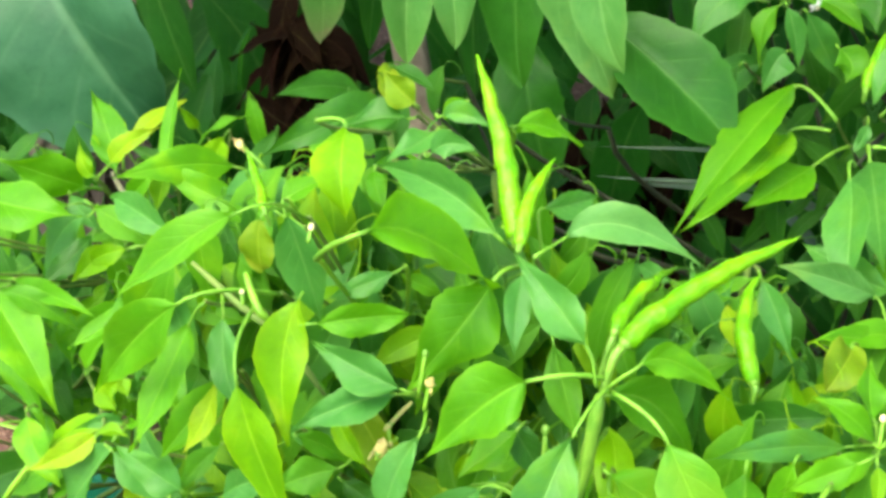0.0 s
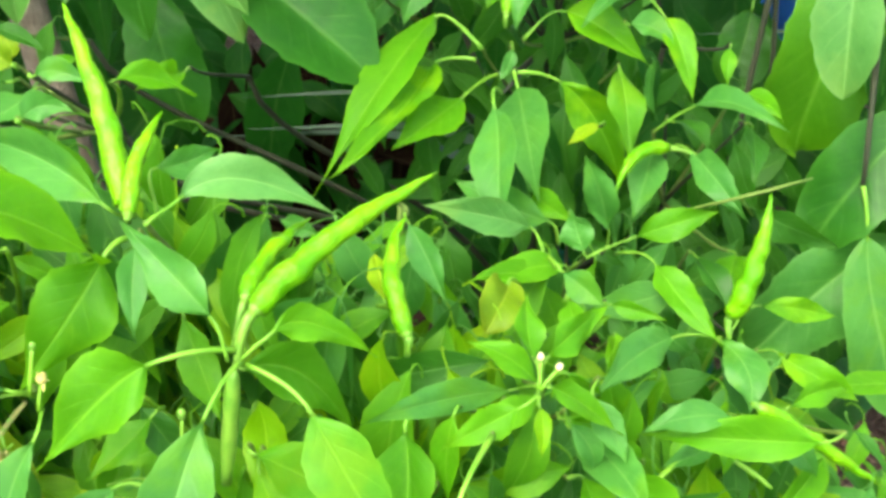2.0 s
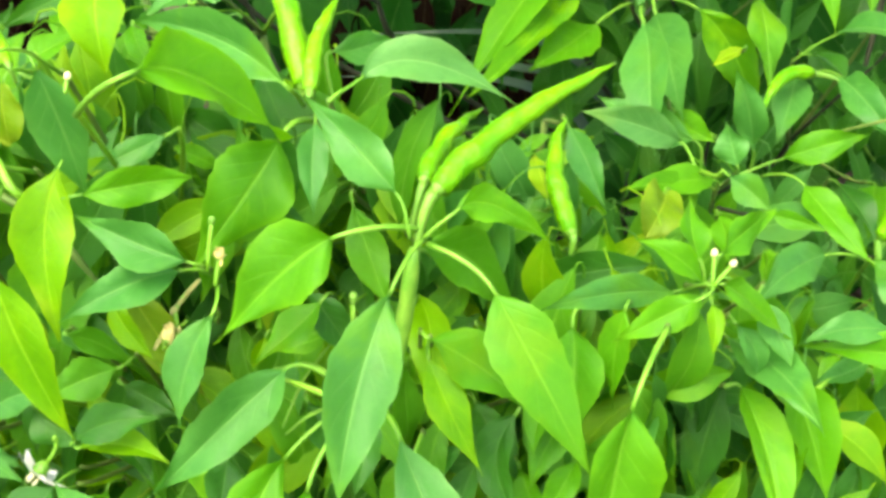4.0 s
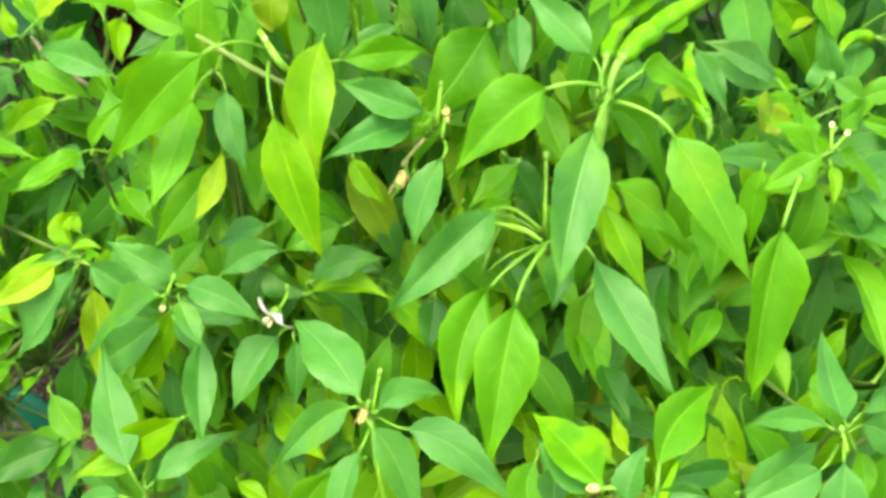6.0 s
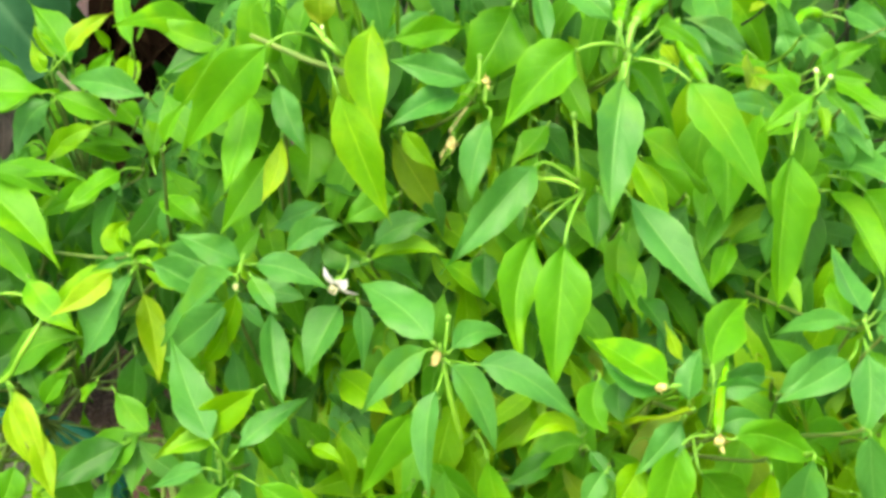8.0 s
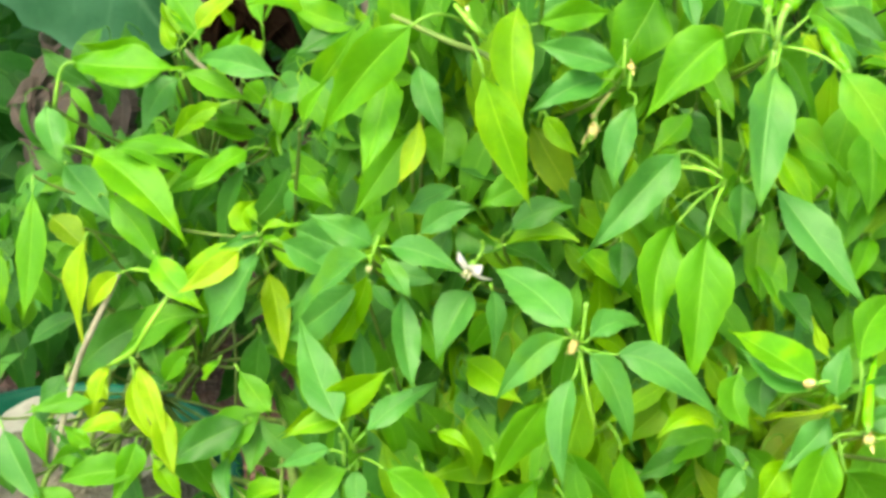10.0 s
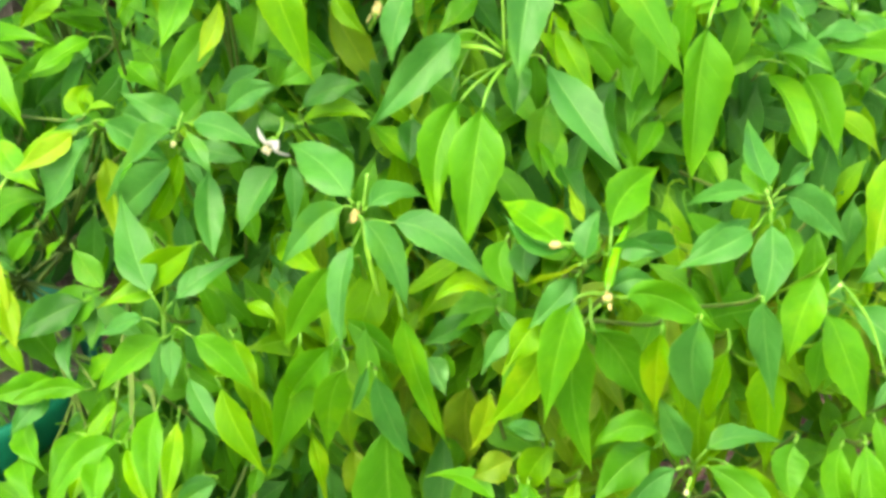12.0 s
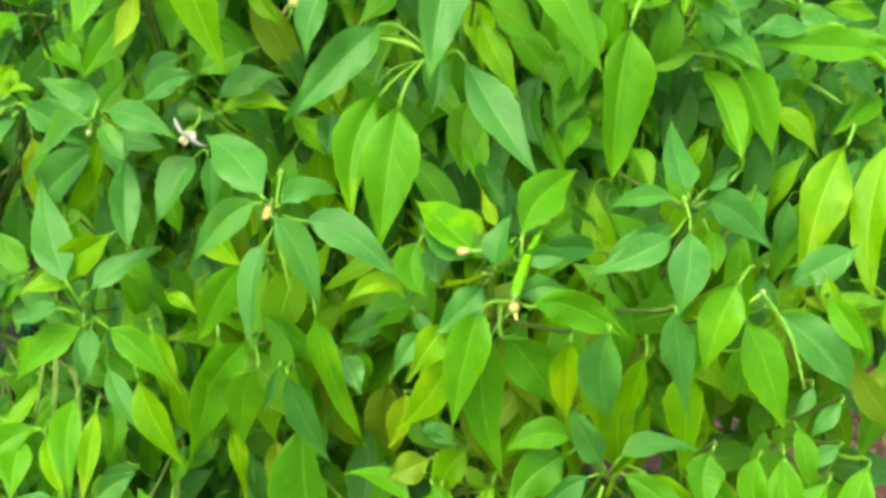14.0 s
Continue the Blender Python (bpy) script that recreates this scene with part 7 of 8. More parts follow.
leaf(small_plant, "e", 0.0359, (-0.4630, 0.1418, 0.3636), (-0.4475, 0.1318, 0.3750), (-0.3518, 0.1478, 0.4165), mid=(-0.4083, 0.1421, 0.4090))
leaf(small_plant, "e", 0.0261, (-0.3158, 0.1076, 0.3604), (-0.3208, 0.0937, 0.3638), (-0.3798, 0.0763, 0.3371), mid=(-0.3473, 0.0857, 0.3552))
leaf(small_plant, "m", 0.0135, (-0.3848, 0.1332, 0.3699), (-0.3792, 0.1224, 0.3799), (-0.3579, 0.1301, 0.4058), mid=(-0.3704, 0.1250, 0.3943))
leaf(small_plant, "e", 0.0164, (-0.3995, 0.1606, 0.4159), (-0.3944, 0.1458, 0.4169), (-0.3780, 0.1235, 0.3771), mid=(-0.3879, 0.1338, 0.3963))
leaf(small_plant, "m", 0.0204, (-0.3292, 0.0614, 0.3171), (-0.3335, 0.0494, 0.3246), (-0.3813, 0.0405, 0.3160), mid=(-0.3552, 0.0430, 0.3218))
leaf(small_plant, "k", 0.0224, (-0.3872, 0.0943, 0.3280), (-0.3914, 0.0818, 0.3345), (-0.4475, 0.0740, 0.3298), mid=(-0.4189, 0.0763, 0.3356))
leaf(small_plant, "m", 0.0174, (-0.3779, 0.0847, 0.3127), (-0.3813, 0.0720, 0.3187), (-0.4342, 0.0596, 0.3026), mid=(-0.4012, 0.0636, 0.3125))
leaf(small_plant, "b", 0.0241, (-0.4935, 0.1069, 0.3595), (-0.4860, 0.0923, 0.3611), (-0.4565, 0.0667, 0.3129), mid=(-0.4726, 0.0771, 0.3393))
leaf(small_plant, "k", 0.0251, (-0.4718, 0.0905, 0.3226), (-0.4646, 0.0766, 0.3257), (-0.4390, 0.0570, 0.2914), mid=(-0.4484, 0.0668, 0.3092))
leaf(small_plant, "e", 0.0098, (-0.4600, 0.1060, 0.3564), (-0.4529, 0.0928, 0.3608), (-0.4270, 0.0802, 0.3421), mid=(-0.4428, 0.0866, 0.3511))
leaf(small_plant, "m", 0.0158, (-0.3332, 0.2497, 0.5575), (-0.3282, 0.2355, 0.5592), (-0.3094, 0.2247, 0.5417), mid=(-0.3194, 0.2313, 0.5519))
leaf(small_plant, "m", 0.0132, (-0.3493, 0.2295, 0.5747), (-0.3438, 0.2170, 0.5811), (-0.3238, 0.2218, 0.6034), mid=(-0.3336, 0.2202, 0.5930))
leaf(small_plant, "b", 0.0217, (-0.3111, 0.2102, 0.5571), (-0.3044, 0.1973, 0.5623), (-0.2704, 0.1980, 0.5736), mid=(-0.2881, 0.1977, 0.5676))
leaf(small_plant, "m", 0.0083, (-0.2636, 0.0252, 0.5953), (-0.2593, 0.0131, 0.6026), (-0.2434, 0.0190, 0.6280), mid=(-0.2544, 0.0166, 0.6154))
leaf(small_plant, "b", 0.0205, (-0.3693, 0.2237, 0.5712), (-0.3691, 0.2083, 0.5704), (-0.3946, 0.1890, 0.5330), mid=(-0.3845, 0.2016, 0.5607))
leaf(small_plant, "e", 0.0208, (-0.4475, 0.1295, 0.3900), (-0.4462, 0.1148, 0.3912), (-0.4688, 0.0917, 0.3498), mid=(-0.4570, 0.1029, 0.3714))
leaf(small_plant, "k", 0.0208, (-0.3436, 0.1121, 0.3520), (-0.3451, 0.0987, 0.3564), (-0.3802, 0.0847, 0.3371), mid=(-0.3562, 0.0927, 0.3488))
leaf(small_plant, "Y", 0.0162, (-0.3848, 0.1111, 0.3761), (-0.3787, 0.0963, 0.3769), (-0.3668, 0.0722, 0.3345), mid=(-0.3737, 0.0823, 0.3528))
leaf(small_plant, "k", 0.0264, (-0.3079, 0.1157, 0.3638), (-0.3109, 0.1018, 0.3672), (-0.3560, 0.0851, 0.3415), mid=(-0.3337, 0.0942, 0.3578))
leaf(small_plant, "k", 0.0169, (-0.3240, 0.0909, 0.4092), (-0.3187, 0.0772, 0.4127), (-0.2967, 0.0630, 0.3903), mid=(-0.3051, 0.0681, 0.3964))
leaf(small_plant, "k", 0.0138, (-0.4223, 0.1125, 0.3707), (-0.4242, 0.0998, 0.3767), (-0.4703, 0.0917, 0.3719), mid=(-0.4465, 0.0970, 0.3782))
leaf(small_plant, "k", 0.0207, (-0.4697, 0.1080, 0.3683), (-0.4639, 0.0941, 0.3710), (-0.4520, 0.0765, 0.3384), mid=(-0.4615, 0.0858, 0.3561))
leaf(small_plant, "k", 0.0155, (-0.4282, 0.0960, 0.3369), (-0.4276, 0.0836, 0.3435), (-0.4540, 0.0765, 0.3392), mid=(-0.4406, 0.0826, 0.3458))
leaf(small_plant, "m", 0.0121, (-0.4277, 0.0991, 0.3394), (-0.4262, 0.0878, 0.3484), (-0.4447, 0.0899, 0.3653), mid=(-0.4354, 0.0894, 0.3563))

# leaves of the low plant in front: tone, width, node, base, tip
leaf(low_plant, "b", 0.0143, (-0.2501, -0.0411, 0.2794), (-0.2515, -0.0554, 0.2861), (-0.2986, -0.0496, 0.2760), mid=(-0.2731, -0.0522, 0.2864))
leaf(low_plant, "b", 0.0155, (-0.2489, -0.0424, 0.2770), (-0.2433, -0.0627, 0.2757), (-0.2372, -0.0836, 0.2354), mid=(-0.2430, -0.0744, 0.2581))
leaf(low_plant, "b", 0.0139, (-0.2485, -0.0407, 0.2779), (-0.2392, -0.0586, 0.2813), (-0.2116, -0.0659, 0.2638), mid=(-0.2261, -0.0609, 0.2784))
leaf(low_plant, "y", 0.0139, (-0.1452, -0.0465, 0.2637), (-0.1496, -0.0595, 0.2775), (-0.1717, -0.0497, 0.2904), mid=(-0.1585, -0.0533, 0.2890))
leaf(low_plant, "Y", 0.0130, (-0.1413, -0.0505, 0.2570), (-0.1476, -0.0653, 0.2636), (-0.1774, -0.0677, 0.2665), mid=(-0.1610, -0.0681, 0.2652))
leaf(low_plant, "m", 0.0181, (-0.2540, 0.0228, 0.3282), (-0.2506, -0.0066, 0.3370), (-0.2468, -0.0515, 0.2885), mid=(-0.2525, -0.0297, 0.3185))
leaf(low_plant, "m", 0.0136, (-0.2416, 0.0381, 0.3080), (-0.2367, 0.0202, 0.3121), (-0.2352, 0.0009, 0.2828))
leaf(low_plant, "m", 0.0101, (-0.1941, 0.0301, 0.2803), (-0.1901, 0.0156, 0.2824), (-0.1967, 0.0040, 0.2599))
leaf(low_plant, "y", 0.0171, (-0.1885, -0.0014, 0.3545), (-0.1805, -0.0188, 0.3626), (-0.1729, -0.0193, 0.3123), mid=(-0.1773, -0.0206, 0.3399))
leaf(low_plant, "b", 0.0132, (-0.2259, 0.0019, 0.2805), (-0.2150, -0.0107, 0.2860), (-0.2433, -0.0166, 0.2679))
leaf(low_plant, "m", 0.0120, (-0.1917, -0.0204, 0.2547), (-0.1926, -0.0354, 0.2616), (-0.2129, -0.0212, 0.2801))
leaf(low_plant, "m", 0.0111, (-0.1911, -0.0249, 0.2485), (-0.1870, -0.0376, 0.2581), (-0.2007, -0.0469, 0.2347))
leaf(low_plant, "b", 0.0093, (-0.2013, -0.0346, 0.2243), (-0.1988, -0.0490, 0.2310), (-0.1855, -0.0620, 0.2159))
leaf(low_plant, "y", 0.0097, (-0.2300, -0.0319, 0.2344), (-0.2257, -0.0461, 0.2409), (-0.2319, -0.0581, 0.2198))
leaf(low_plant, "y", 0.0131, (-0.2360, -0.0040, 0.3365), (-0.2339, -0.0195, 0.3373), (-0.2402, -0.0531, 0.2860), mid=(-0.2369, -0.0358, 0.3148))
leaf(low_plant, "b", 0.0155, (-0.2381, -0.0419, 0.2803), (-0.2318, -0.0521, 0.2904), (-0.2035, -0.0456, 0.3086), mid=(-0.2201, -0.0479, 0.3008))
leaf(low_plant, "m", 0.0155, (-0.1898, -0.0515, 0.2627), (-0.1855, -0.0650, 0.2669), (-0.1677, -0.0871, 0.2346), mid=(-0.1794, -0.0769, 0.2498))
leaf(low_plant, "b", 0.0130, (-0.1924, -0.0452, 0.2731), (-0.1921, -0.0581, 0.2786), (-0.2079, -0.0748, 0.2580), mid=(-0.2008, -0.0651, 0.2698))


# broad leaves hanging behind: tone, width, node, base, tip
leaf(broad_plant, "t", 0.1380, (-0.5357, 0.4187, 0.7394), (-0.5257, 0.4087, 0.7094), (-0.4082, 0.3717, 0.5501), mid=(-0.4577, 0.3619, 0.6383), broad=True)
leaf(broad_plant, "p", 0.0512, (-0.3920, 0.4246, 0.8241), (-0.3923, 0.4100, 0.7947), (-0.3939, 0.3800, 0.6689), broad=True)
leaf(broad_plant, "p", 0.0505, (-0.3234, 0.4245, 0.8264), (-0.3224, 0.4100, 0.7969), (-0.3158, 0.3800, 0.6663), broad=True)
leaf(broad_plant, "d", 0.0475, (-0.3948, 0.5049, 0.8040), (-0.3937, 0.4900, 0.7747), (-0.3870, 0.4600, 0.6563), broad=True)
leaf(broad_plant, "g", 0.0417, (-0.2550, 0.4844, 0.8136), (-0.2551, 0.4700, 0.7840), (-0.2564, 0.4400, 0.6502), broad=True)
leaf(broad_plant, "p", 0.0315, (-0.1835, 0.4043, 0.8109), (-0.1817, 0.3900, 0.7814), (-0.1695, 0.3600, 0.6463), broad=True)
leaf(broad_plant, "g", 0.0467, (-0.1671, 0.4535, 0.7996), (-0.1638, 0.4400, 0.7702), (-0.1350, 0.4100, 0.6014), broad=True)
leaf(broad_plant, "p", 0.0417, (-0.1499, 0.4033, 0.8117), (-0.1412, 0.3900, 0.7841), (-0.0626, 0.3600, 0.6247), broad=True)
leaf(broad_plant, "p", 0.0366, (-0.1048, 0.3441, 0.8300), (-0.0978, 0.3300, 0.8017), (-0.0463, 0.3000, 0.6675), broad=True)
leaf(broad_plant, "p", 0.0377, (-0.2284, 0.4438, 0.7981), (-0.2271, 0.4300, 0.7686), (-0.2164, 0.4000, 0.6137), broad=True)
leaf(broad_plant, "q", 0.0400, (-0.2978, 0.4840, 0.7837), (-0.2976, 0.4700, 0.7541), (-0.2963, 0.4400, 0.6053), broad=True)
leaf(broad_plant, "g", 0.0618, (-0.0936, 0.4152, 0.6804), (-0.0777, 0.4000, 0.6593), (0.0142, 0.3700, 0.5955), broad=True)
leaf(broad_plant, "g", 0.0524, (-0.1670, 0.5454, 0.6206), (-0.1624, 0.5300, 0.5919), (-0.1368, 0.5000, 0.4876), broad=True)
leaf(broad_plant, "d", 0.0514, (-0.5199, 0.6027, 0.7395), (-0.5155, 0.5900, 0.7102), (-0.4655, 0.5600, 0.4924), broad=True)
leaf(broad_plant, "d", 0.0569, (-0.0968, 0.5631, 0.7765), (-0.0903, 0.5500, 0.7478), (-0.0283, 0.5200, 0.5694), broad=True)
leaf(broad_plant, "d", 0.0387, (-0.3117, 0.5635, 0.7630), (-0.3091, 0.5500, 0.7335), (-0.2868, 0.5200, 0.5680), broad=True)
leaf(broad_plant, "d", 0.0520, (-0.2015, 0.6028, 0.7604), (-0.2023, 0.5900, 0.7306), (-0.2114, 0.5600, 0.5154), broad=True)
leaf(broad_plant, "p", 0.0407, (0.3112, 0.4460, 0.7045), (0.3105, 0.4300, 0.6755), (0.3066, 0.4000, 0.5806), broad=True)
leaf(broad_plant, "k", 0.0710, (0.3131, 0.5242, 0.6680), (0.3113, 0.5100, 0.6386), (0.2986, 0.4800, 0.4988), broad=True)
leaf(broad_plant, "g", 0.0628, (0.3730, 0.4250, 0.5981), (0.3619, 0.4100, 0.5722), (0.2953, 0.3800, 0.4769), broad=True)
leaf(broad_plant, "b", 0.0593, (0.3664, 0.4047, 0.5055), (0.3516, 0.3900, 0.4829), (0.2567, 0.3600, 0.4025), broad=True)
leaf(broad_plant, "b", 0.0482, (0.3218, 0.3747, 0.5333), (0.3265, 0.3600, 0.5044), (0.3563, 0.3300, 0.3850), broad=True)
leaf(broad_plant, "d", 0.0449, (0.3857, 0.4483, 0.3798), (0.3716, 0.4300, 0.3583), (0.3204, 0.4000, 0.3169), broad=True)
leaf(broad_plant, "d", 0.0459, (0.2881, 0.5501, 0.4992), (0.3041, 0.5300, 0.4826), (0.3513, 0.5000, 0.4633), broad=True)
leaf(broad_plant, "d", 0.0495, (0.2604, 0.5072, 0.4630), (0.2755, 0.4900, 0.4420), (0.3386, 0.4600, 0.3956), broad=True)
leaf(broad_plant, "e", 0.0491, (0.2869, 0.6693, 0.5614), (0.2824, 0.6500, 0.5343), (0.2676, 0.6200, 0.4793), broad=True)


# pods: stalk's foot, shoulder, middle, tip, width
chili(main_plant, (-0.0492, 0.0589, 0.6816), (-0.0523, 0.0582, 0.6869), (-0.0639, 0.0875, 0.7176), (-0.0895, 0.1238, 0.7466), 0.0112)
chili(main_plant, (-0.0485, 0.0458, 0.6878), (-0.0475, 0.0453, 0.6908), (-0.0499, 0.0671, 0.7067), (-0.0423, 0.0922, 0.7124), 0.0077)
chili(main_plant, (-0.0006, 0.0085, 0.6441), (0.0070, 0.0197, 0.6651), (0.0301, 0.0518, 0.6827), (0.0728, 0.0880, 0.6908), 0.0115)
chili(main_plant, (-0.0046, 0.0238, 0.6403), (-0.0003, 0.0345, 0.6600), (0.0025, 0.0589, 0.6671), (0.0182, 0.0883, 0.6660), 0.0084)
chili(right_plant, (0.0602, 0.0821, 0.5996), (0.0594, 0.0859, 0.6093), (0.0436, 0.1168, 0.6311), (0.0540, 0.1479, 0.6333), 0.0095)
chili(right_plant, (0.2196, 0.1905, 0.5405), (0.2206, 0.1958, 0.5526), (0.2325, 0.2011, 0.5768), (0.2364, 0.2210, 0.6116), 0.0123)
chili(back_plant, (0.2091, 0.3005, 0.5884), (0.1894, 0.3006, 0.5943), (0.1674, 0.2863, 0.6038), (0.1598, 0.2644, 0.5845), 0.0083)
chili(right_plant, (0.2213, 0.1152, 0.5561), (0.2251, 0.1129, 0.5558), (0.2595, 0.1164, 0.5315), (0.2921, 0.1219, 0.503), 0.0085)
chili(back_plant, (0.0935, 0.3889, 0.6266), (0.0941, 0.3917, 0.6356), (0.0969, 0.4098, 0.6521), (0.1061, 0.4332, 0.6676), 0.0082)
chili(main_plant, (0.027, -0.1446, 0.4928), (0.0279, -0.1441, 0.4989), (0.0321, -0.1211, 0.5071), (0.0425, -0.0943, 0.5141), 0.0059)
chili(main_plant, (-0.1525, 0.0108, 0.7037), (-0.1551, 0.0119, 0.7107), (-0.166, 0.0321, 0.7136), (-0.1818, 0.0549, 0.7153), 0.0053)

# flowers and buds
flower(main_plant, (-0.1596, 0.009, 0.5317), (-0.1665, 0.0029, 0.5173), 0.0240, (-0.55, -0.52, -0.6))
flower(back_plant, (0.0533, 0.4093, 0.6924), (0.0566, 0.4042, 0.6825), 0.0105, (0.75, -0.55, -0.5))
bud(low_plant, (-0.2531, -0.0599, 0.2884), (-0.2562, -0.0651, 0.2794), 0.0092, PETAL, "round closed white flower")
bud(main_plant, (-0.2186, 0.0093, 0.5368), (-0.2246, 0.0019, 0.5193), 0.0038, CREAM, "closed cream-white flower bud")
bud(low_plant, (-0.3145, 0.1177, 0.3655), (-0.3221, 0.1151, 0.3592), 0.0041, CREAM, "closed cream-white flower bud")
bud(low_plant, (-0.3189, 0.1196, 0.3609), (-0.3206, 0.1157, 0.3541), 0.0035, CREAM, "closed cream-white flower bud")
bud(main_plant, (0.0788, -0.133, 0.3756), (0.0761, -0.1372, 0.3683), 0.0031, CREAM, "closed cream-white flower bud")
bud(main_plant, (-0.1054, -0.0576, 0.5012), (-0.103, -0.0497, 0.5198), 0.0032, CALYX, "small green flower bud on a bent stalk")
bud(main_plant, (-0.1074, -0.0554, 0.5071), (-0.1101, -0.0584, 0.5), 0.0048, WITHER, "withered cream flower remnant", 2.2)
bud(main_plant, (0.011, -0.1298, 0.5162), (0.0014, -0.1298, 0.5158), 0.0044, WITHER, "withered pinkish flower remnant", 1.6)
bud(main_plant, (0.0274, -0.1515, 0.492), (0.0275, -0.1499, 0.4956), 0.0051, WITHER, "withered yellow flower remnant", 1.0)
bud(main_plant, (-0.0791, 0.0002, 0.6252), (-0.0778, 0.0054, 0.6372), 0.0041, WITHER, "withered yellow flower remnant", 1.0)
bud(main_plant, (-0.0821, 0.0012, 0.6314), (-0.081, 0.0092, 0.65), 0.0028, CALYX, "small green flower bud on a bent stalk")
bud(main_plant, (-0.0258, 0.0044, 0.5756), (-0.0274, 0.0196, 0.6112), 0.0038, CALYX, "small green flower bud on a bent stalk")
bud(main_plant, (-0.1256, -0.0112, 0.7115), (-0.1251, -0.0077, 0.717), 0.0028, CREAM, "closed cream-white flower bud")
bud(main_plant, (-0.1829, 0.0772, 0.6947), (-0.1967, 0.0794, 0.7053), 0.0043, WITHER, "withered pinkish flower remnant", 1.2)
bud(main_plant, (-0.1652, 0.0028, 0.665), (-0.1665, 0.0054, 0.6699), 0.0023, CREAM, "closed cream-white flower bud")
bud(right_plant, (0.1191, 0.0463, 0.6114), (0.119, 0.0536, 0.6231), 0.0031, CREAM, "closed cream-white flower bud")
bud(right_plant, (0.1198, 0.046, 0.6117), (0.127, 0.0515, 0.6198), 0.0031, CREAM, "closed cream-white flower bud")
bud(main_plant, (0.0592, -0.1459, 0.355), (0.0556, -0.1497, 0.3485), 0.0066, CALYX, "round pale green young fruit", 1.0)
bud(right_plant, (0.1594, -0.0622, 0.4521), (0.1668, -0.0589, 0.4575), 0.0028, CREAM, "closed cream-white flower bud")
bud(main_plant, (0.1185, -0.0905, 0.5177), (0.1154, -0.0854, 0.5268), 0.0030, CALYX, "small green flower bud on a bent stalk")
bud(main_plant, (-0.1, -0.0074, 0.5986), (-0.0983, -0.005, 0.6044), 0.0053, WITHER, "withered yellow flower remnant", 1.6)

bud(main_plant, (-0.0932, 0.0067, 0.6157), (-0.0975, 0.0028, 0.6104), 0.0028, DRY_STALK, "dried brown flower remnant", 1.8)
bud(main_plant, (-0.0975, 0.0028, 0.6104), (-0.0954, -0.0011, 0.6038), 0.0026, DRY_STALK, "dried brown flower remnant", 1.4)

# stems seen between the leaves: radius and course
cane(main_plant, DRY_STALK, 0.0010, (-0.0882, 0.0106, 0.6208), (-0.0932, 0.0067, 0.6157), (-0.0975, 0.0028, 0.6104))
cane(main_plant, DRY_STALK, 0.0009, (-0.0954, -0.0011, 0.6038), (-0.1014, -0.0034, 0.6013), (-0.1044, -0.0066, 0.5968))
cane(back_plant, WOOD, 0.0009, (0.1979, 0.2501, 0.583), (0.228, 0.2289, 0.6061), (0.2618, 0.246, 0.6078))
cane(main_plant, STEM, 0.0006, (-0.0573, 0.0086, 0.5487), (-0.05, 0.0222, 0.5649), (-0.0369, 0.0248, 0.5857))
cane(main_plant, STEM, 0.0006, (-0.0611, 0.0133, 0.5763), (-0.045, 0.0158, 0.5784), (-0.0282, 0.012, 0.5717))
cane(main_plant, STEM, 0.0006, (-0.0536, -0.002, 0.5545), (-0.0426, 0.0013, 0.5638), (-0.0272, 0.0106, 0.5653))
cane(main_plant, STEM, 0.0007, (-0.1044, 0.0039, 0.5891), (-0.1001, 0.0018, 0.5969), (-0.0916, -0.0015, 0.6087))
cane(main_plant, CALYX, 0.0032, (-0.0008, 0.0057, 0.6455), (-0.0027, 0.0042, 0.6279), (-0.0073, 0.0035, 0.5893))
cane(main_plant, WOOD, 0.0017, (-0.2097, 0.0427, 0.6573), (-0.1775, 0.0278, 0.646), (-0.1539, 0.018, 0.6389), (-0.1309, 0.0101, 0.6165))
cane(main_plant, STEM, 0.0013, (-0.1071, -0.0523, 0.4986), (-0.1027, -0.0623, 0.4756), (-0.0974, -0.0665, 0.4527))
cane(main_plant, STEM, 0.0013, (-0.0535, 0.0009, 0.581), (-0.0368, -0.0069, 0.5818), (-0.0269, -0.0101, 0.5776))
cane(main_plant, STEM, 0.0019, (-0.1737, 0.0257, 0.6672), (-0.1626, 0.0127, 0.6575), (-0.1566, 0.0135, 0.6507))
cane(small_plant, TWIG, 0.0018, (-0.3722, 0.2504, 0.5804), (-0.3597, 0.2427, 0.5697), (-0.3466, 0.2428, 0.5588), (-0.3309, 0.241, 0.5505))
cane(right_plant, STEM, 0.0013, (0.172, 0.0962, 0.5051), (0.1845, 0.1121, 0.5147), (0.2056, 0.1296, 0.5154), (0.224, 0.1259, 0.5084), (0.238, 0.1189, 0.5013))
cane(right_plant, STALK, 0.0008, (0.1611, -0.0795, 0.4710), (0.1697, -0.0842, 0.4612), (0.1793, -0.0911, 0.4471), (0.1868, -0.1035, 0.4226))
cane(small_plant, STEM, 0.0017, (-0.3652, 0.1071, 0.4565), (-0.3814, 0.0975, 0.4339), (-0.3934, 0.1004, 0.4157), (-0.4139, 0.107, 0.4004))
cane(small_plant, TWIG, 0.0021, (-0.4007, 0.1136, 0.4655), (-0.4244, 0.1052, 0.4218), (-0.4375, 0.1049, 0.392), (-0.4516, 0.0834, 0.3386))
cane(small_plant, STEM, 0.0011, (-0.3931, 0.1149, 0.469), (-0.3788, 0.1163, 0.4655), (-0.3664, 0.1074, 0.4563))
cane(low_plant, STEM, 0.0014, (-0.2488, 0.0231, 0.3907), (-0.244, 0.0227, 0.4047), (-0.2441, 0.0229, 0.4124))
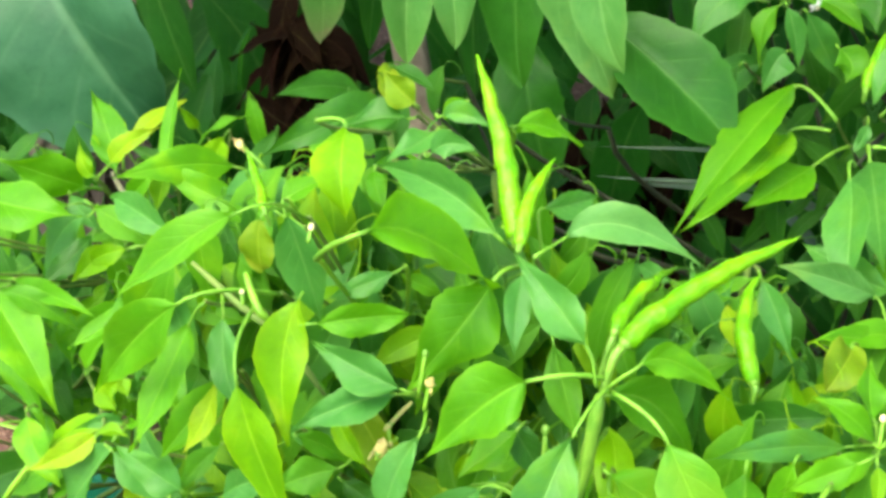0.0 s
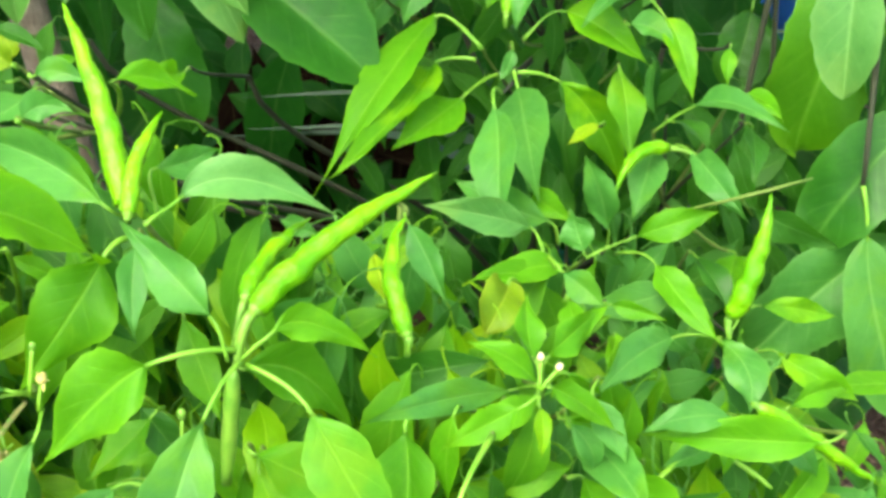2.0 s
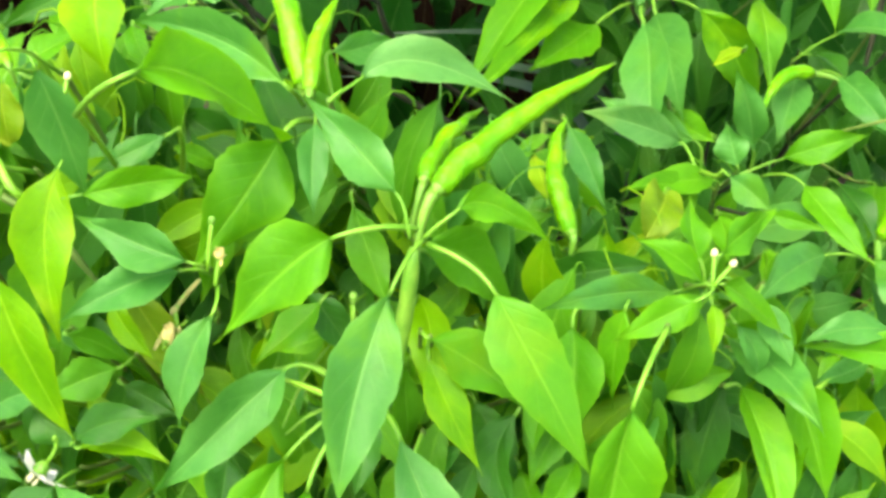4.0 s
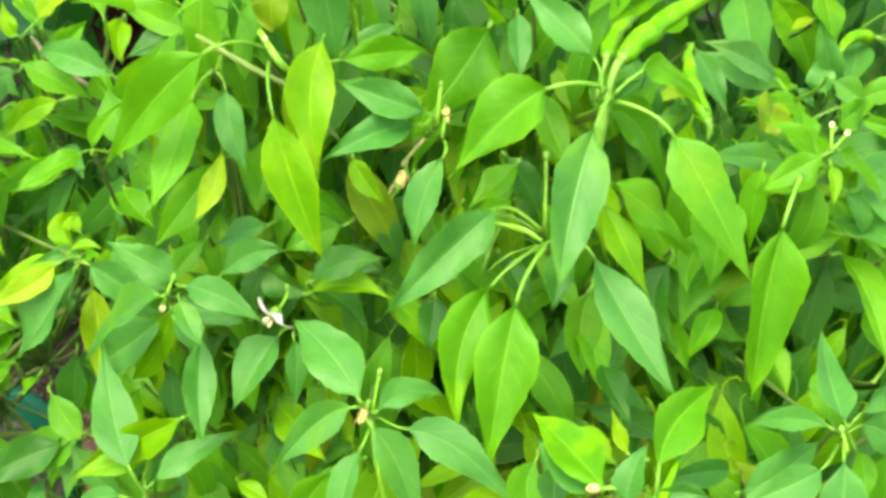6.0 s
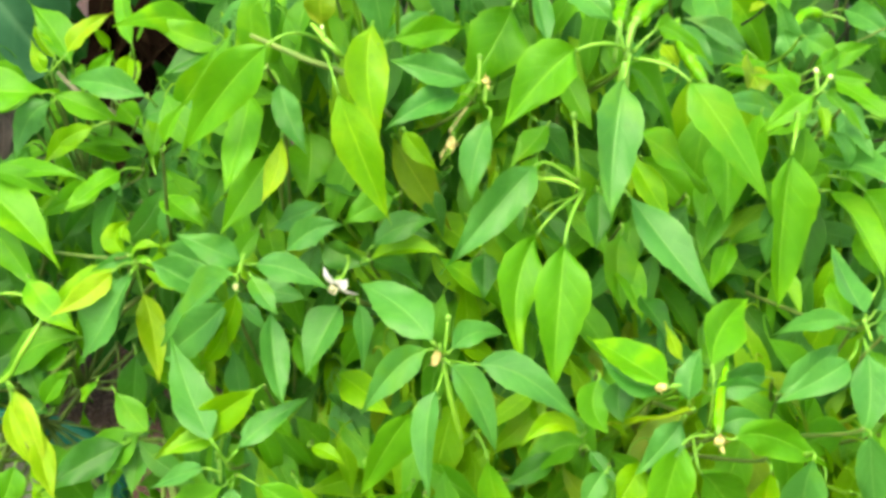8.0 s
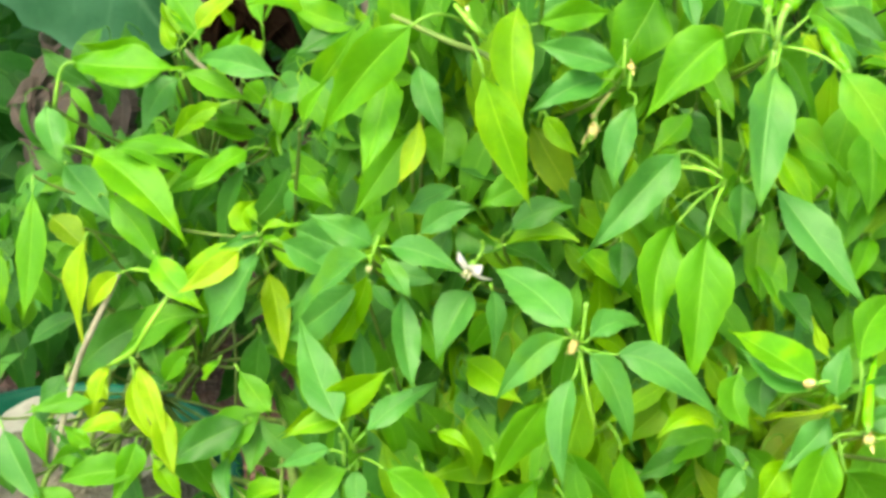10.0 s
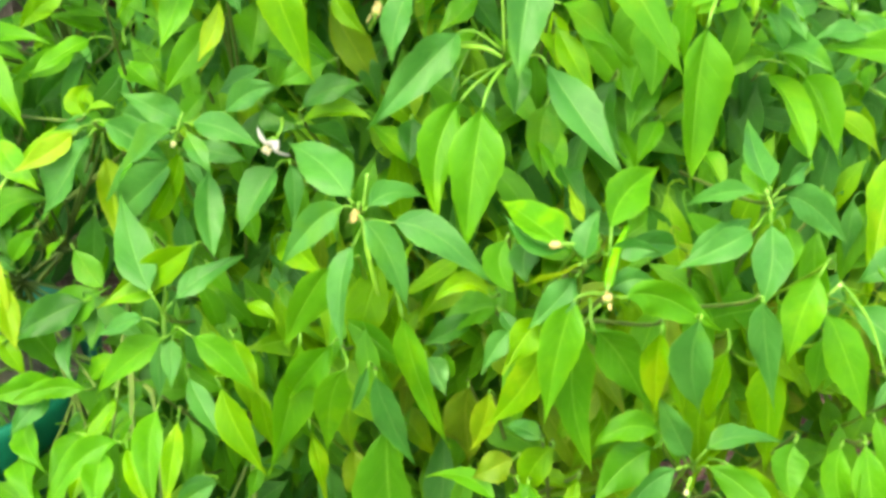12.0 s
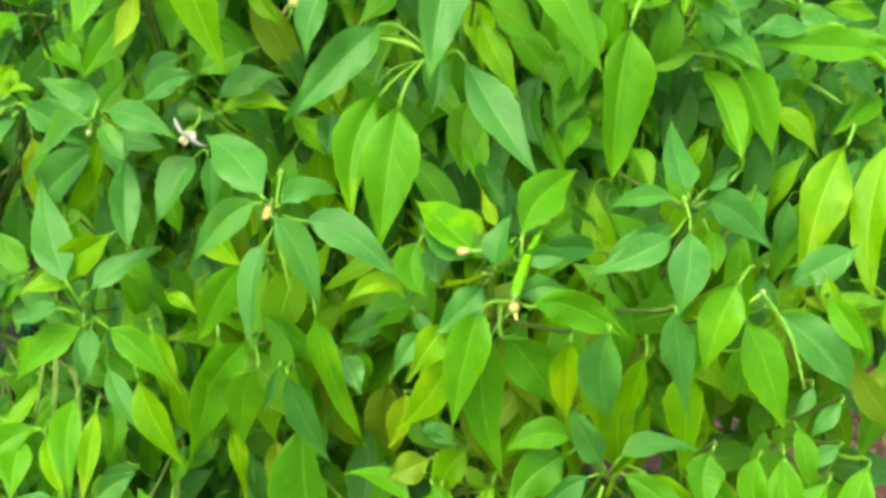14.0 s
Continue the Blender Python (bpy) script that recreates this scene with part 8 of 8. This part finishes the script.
cane(low_plant, STEM, 0.0014, (-0.2457, 0.0128, 0.3804), (-0.247, 0.0237, 0.3925), (-0.2496, 0.0284, 0.3939))
cane(low_plant, STEM, 0.0009, (-0.2748, -0.0051, 0.3103), (-0.2981, 0.0123, 0.3019), (-0.3156, 0.022, 0.3004))

branches(main_plant, (-0.07, 0.20, 0.165))
branches(right_plant, (0.03, 0.24, 0.165))
branches(back_plant, (0.12, 0.54, 0.23), (WOOD, BARK), 0.12, 0.0009, 0.0024)
branches(small_plant, (-0.45, 0.16, 0.285), (WOOD, WOOD), 0.2, 0.0009, 0.0022)
branches(low_plant, (-0.16, 0.17, 0.165))
hanging_branches(broad_plant)
# upright stems added to carry the unseen crown
for x, y in ((-0.75, 1.15), (-0.15, 1.3), (0.35, 1.25), (0.8, 1.05)):
    shoot(broad_plant, "stem", (Vector((x, y, 0)), Vector((x + 0.03, y, 0.4)), Vector((x - 0.03, y - 0.05, 0.8)), Vector((x, y - 0.12, 1.25))), 0.014, 0.007, BARK, "dark woody upright stem added to carry the unseen crown", 14, 10)

# the e leaves carry the shade inside the plants in their colour
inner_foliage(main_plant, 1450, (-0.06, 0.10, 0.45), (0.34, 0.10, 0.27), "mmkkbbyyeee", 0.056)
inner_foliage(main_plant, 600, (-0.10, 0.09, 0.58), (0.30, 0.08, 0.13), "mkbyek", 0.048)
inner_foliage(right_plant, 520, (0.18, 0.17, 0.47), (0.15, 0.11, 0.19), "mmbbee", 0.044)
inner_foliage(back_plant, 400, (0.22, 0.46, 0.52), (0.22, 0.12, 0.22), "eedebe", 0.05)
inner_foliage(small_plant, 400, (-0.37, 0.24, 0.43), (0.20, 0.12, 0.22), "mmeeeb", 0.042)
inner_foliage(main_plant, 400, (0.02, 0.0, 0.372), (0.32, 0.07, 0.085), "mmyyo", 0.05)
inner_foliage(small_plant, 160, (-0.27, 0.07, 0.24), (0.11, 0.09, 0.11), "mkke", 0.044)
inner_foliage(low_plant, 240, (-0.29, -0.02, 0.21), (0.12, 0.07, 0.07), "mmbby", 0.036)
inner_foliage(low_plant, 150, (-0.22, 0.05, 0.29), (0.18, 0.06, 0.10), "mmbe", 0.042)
# backdrop leaves, with the shade behind the plants put into their dark green
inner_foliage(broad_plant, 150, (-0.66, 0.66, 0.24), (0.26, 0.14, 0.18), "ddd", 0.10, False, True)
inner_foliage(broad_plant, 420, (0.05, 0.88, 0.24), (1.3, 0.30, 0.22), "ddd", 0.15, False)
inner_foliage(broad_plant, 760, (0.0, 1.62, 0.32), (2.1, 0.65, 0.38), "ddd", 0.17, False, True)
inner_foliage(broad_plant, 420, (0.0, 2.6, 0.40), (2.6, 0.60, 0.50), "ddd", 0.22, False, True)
# unseen crown overhead, added to block light from the background
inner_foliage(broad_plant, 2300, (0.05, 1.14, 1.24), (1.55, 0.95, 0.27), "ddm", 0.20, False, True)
# boughs added to hold up that crown
for x, y, tx, ty in ((-0.75, 1.03, -1.0, 0.8), (-0.75, 1.03, -0.5, 0.5), (-0.15, 1.18, -0.2, 0.5), (-0.15, 1.18, 0.1, 1.7), (0.35, 1.13, 0.4, 0.5), (0.8, 0.93, 1.1, 1.2), (0.8, 0.93, 0.8, 0.5)):
    cane(broad_plant, BARK, 0.008, (x, y, 1.2), ((x + tx) / 2, (y + ty) / 2, 1.22), (tx, ty, 1.28))

shoot(broad_plant, "trunk", (Vector((-0.17, 0.50, 0)), Vector((-0.19, 0.51, 0.25)), Vector((-0.26, 0.53, 0.62)), Vector((-0.42, 0.62, 1.25))), 0.017, 0.013, TRUNK, "pale grey-brown trunk with rough bark", 18, 14)
inner_foliage(broad_plant, 70, (-0.52, 0.46, 0.45), (0.06, 0.03, 0.07), "v", 0.045, False, True)
# dead leaves filling two gaps, the deep shade there painted into their brown
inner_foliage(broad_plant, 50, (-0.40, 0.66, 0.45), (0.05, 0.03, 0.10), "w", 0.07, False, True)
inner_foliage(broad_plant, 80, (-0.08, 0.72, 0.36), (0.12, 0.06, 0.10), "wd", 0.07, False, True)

for spot in ((-0.20, 0.62, 0.02, 0.09, 0.4), (-0.1, 0.75, 0.02, 0.08, 2.0), (0.30, 0.52, 0.02, 0.05, 1.2), (0.36, 0.75, 0.02, 0.06, 2.6), (-0.3, 0.85, 0.02, 0.1, 0.1), (0.05, 0.85, 0.02, 0.09, 1.0)):
    dry_leaf(spot[:3], spot[3], spot[4], 0.1)

for spot in ((-0.50, 0.20, 0.300, 0.07, 0.3), (-0.44, 0.21, 0.300, 0.06, 1.9), (-0.39, 0.15, 0.299, 0.05, 0.9), (-0.54, 0.13, 0.299, 0.06, 2.4)):
    dry_leaf(spot[:3], spot[3], spot[4], 0.02, "pale grey dry leaf lying on the potting soil", PALE)
strap_plant = thing("strap_leaved_plant", (0.02, 0.75, 0), "clump of narrow grey-green strap leaves in the shade", "plant")
for a, b2 in (((0.02, 0.75, 0.02), (0.10, 0.52, 0.36)), ((0.0, 0.75, 0.02), (-0.10, 0.50, 0.34)), ((0.03, 0.76, 0.02), (0.16, 0.60, 0.42)), ((-0.02, 0.74, 0.02), (-0.02, 0.50, 0.40)), ((0.05, 0.77, 0.02), (0.26, 0.62, 0.38))):
    strap(strap_plant, a, b2, 0.016)
for a, b2, w, up in (((0.10, 0.70, 0.02), (-0.12, 0.60, 0.468), 0.011, 0.03), ((0.12, 0.69, 0.02), (-0.115, 0.58, 0.450), 0.012, 0.02), ((0.09, 0.74, 0.02), (-0.16, 0.66, 0.40), 0.012, 0.03), ((0.446, 0.780, 0.020), (0.241, 0.680, 0.500), 0.012, 0.02)):
    strap(strap_plant, a, b2, w, up)
bucket((0.52, 1.75), 0.13, 0.22)
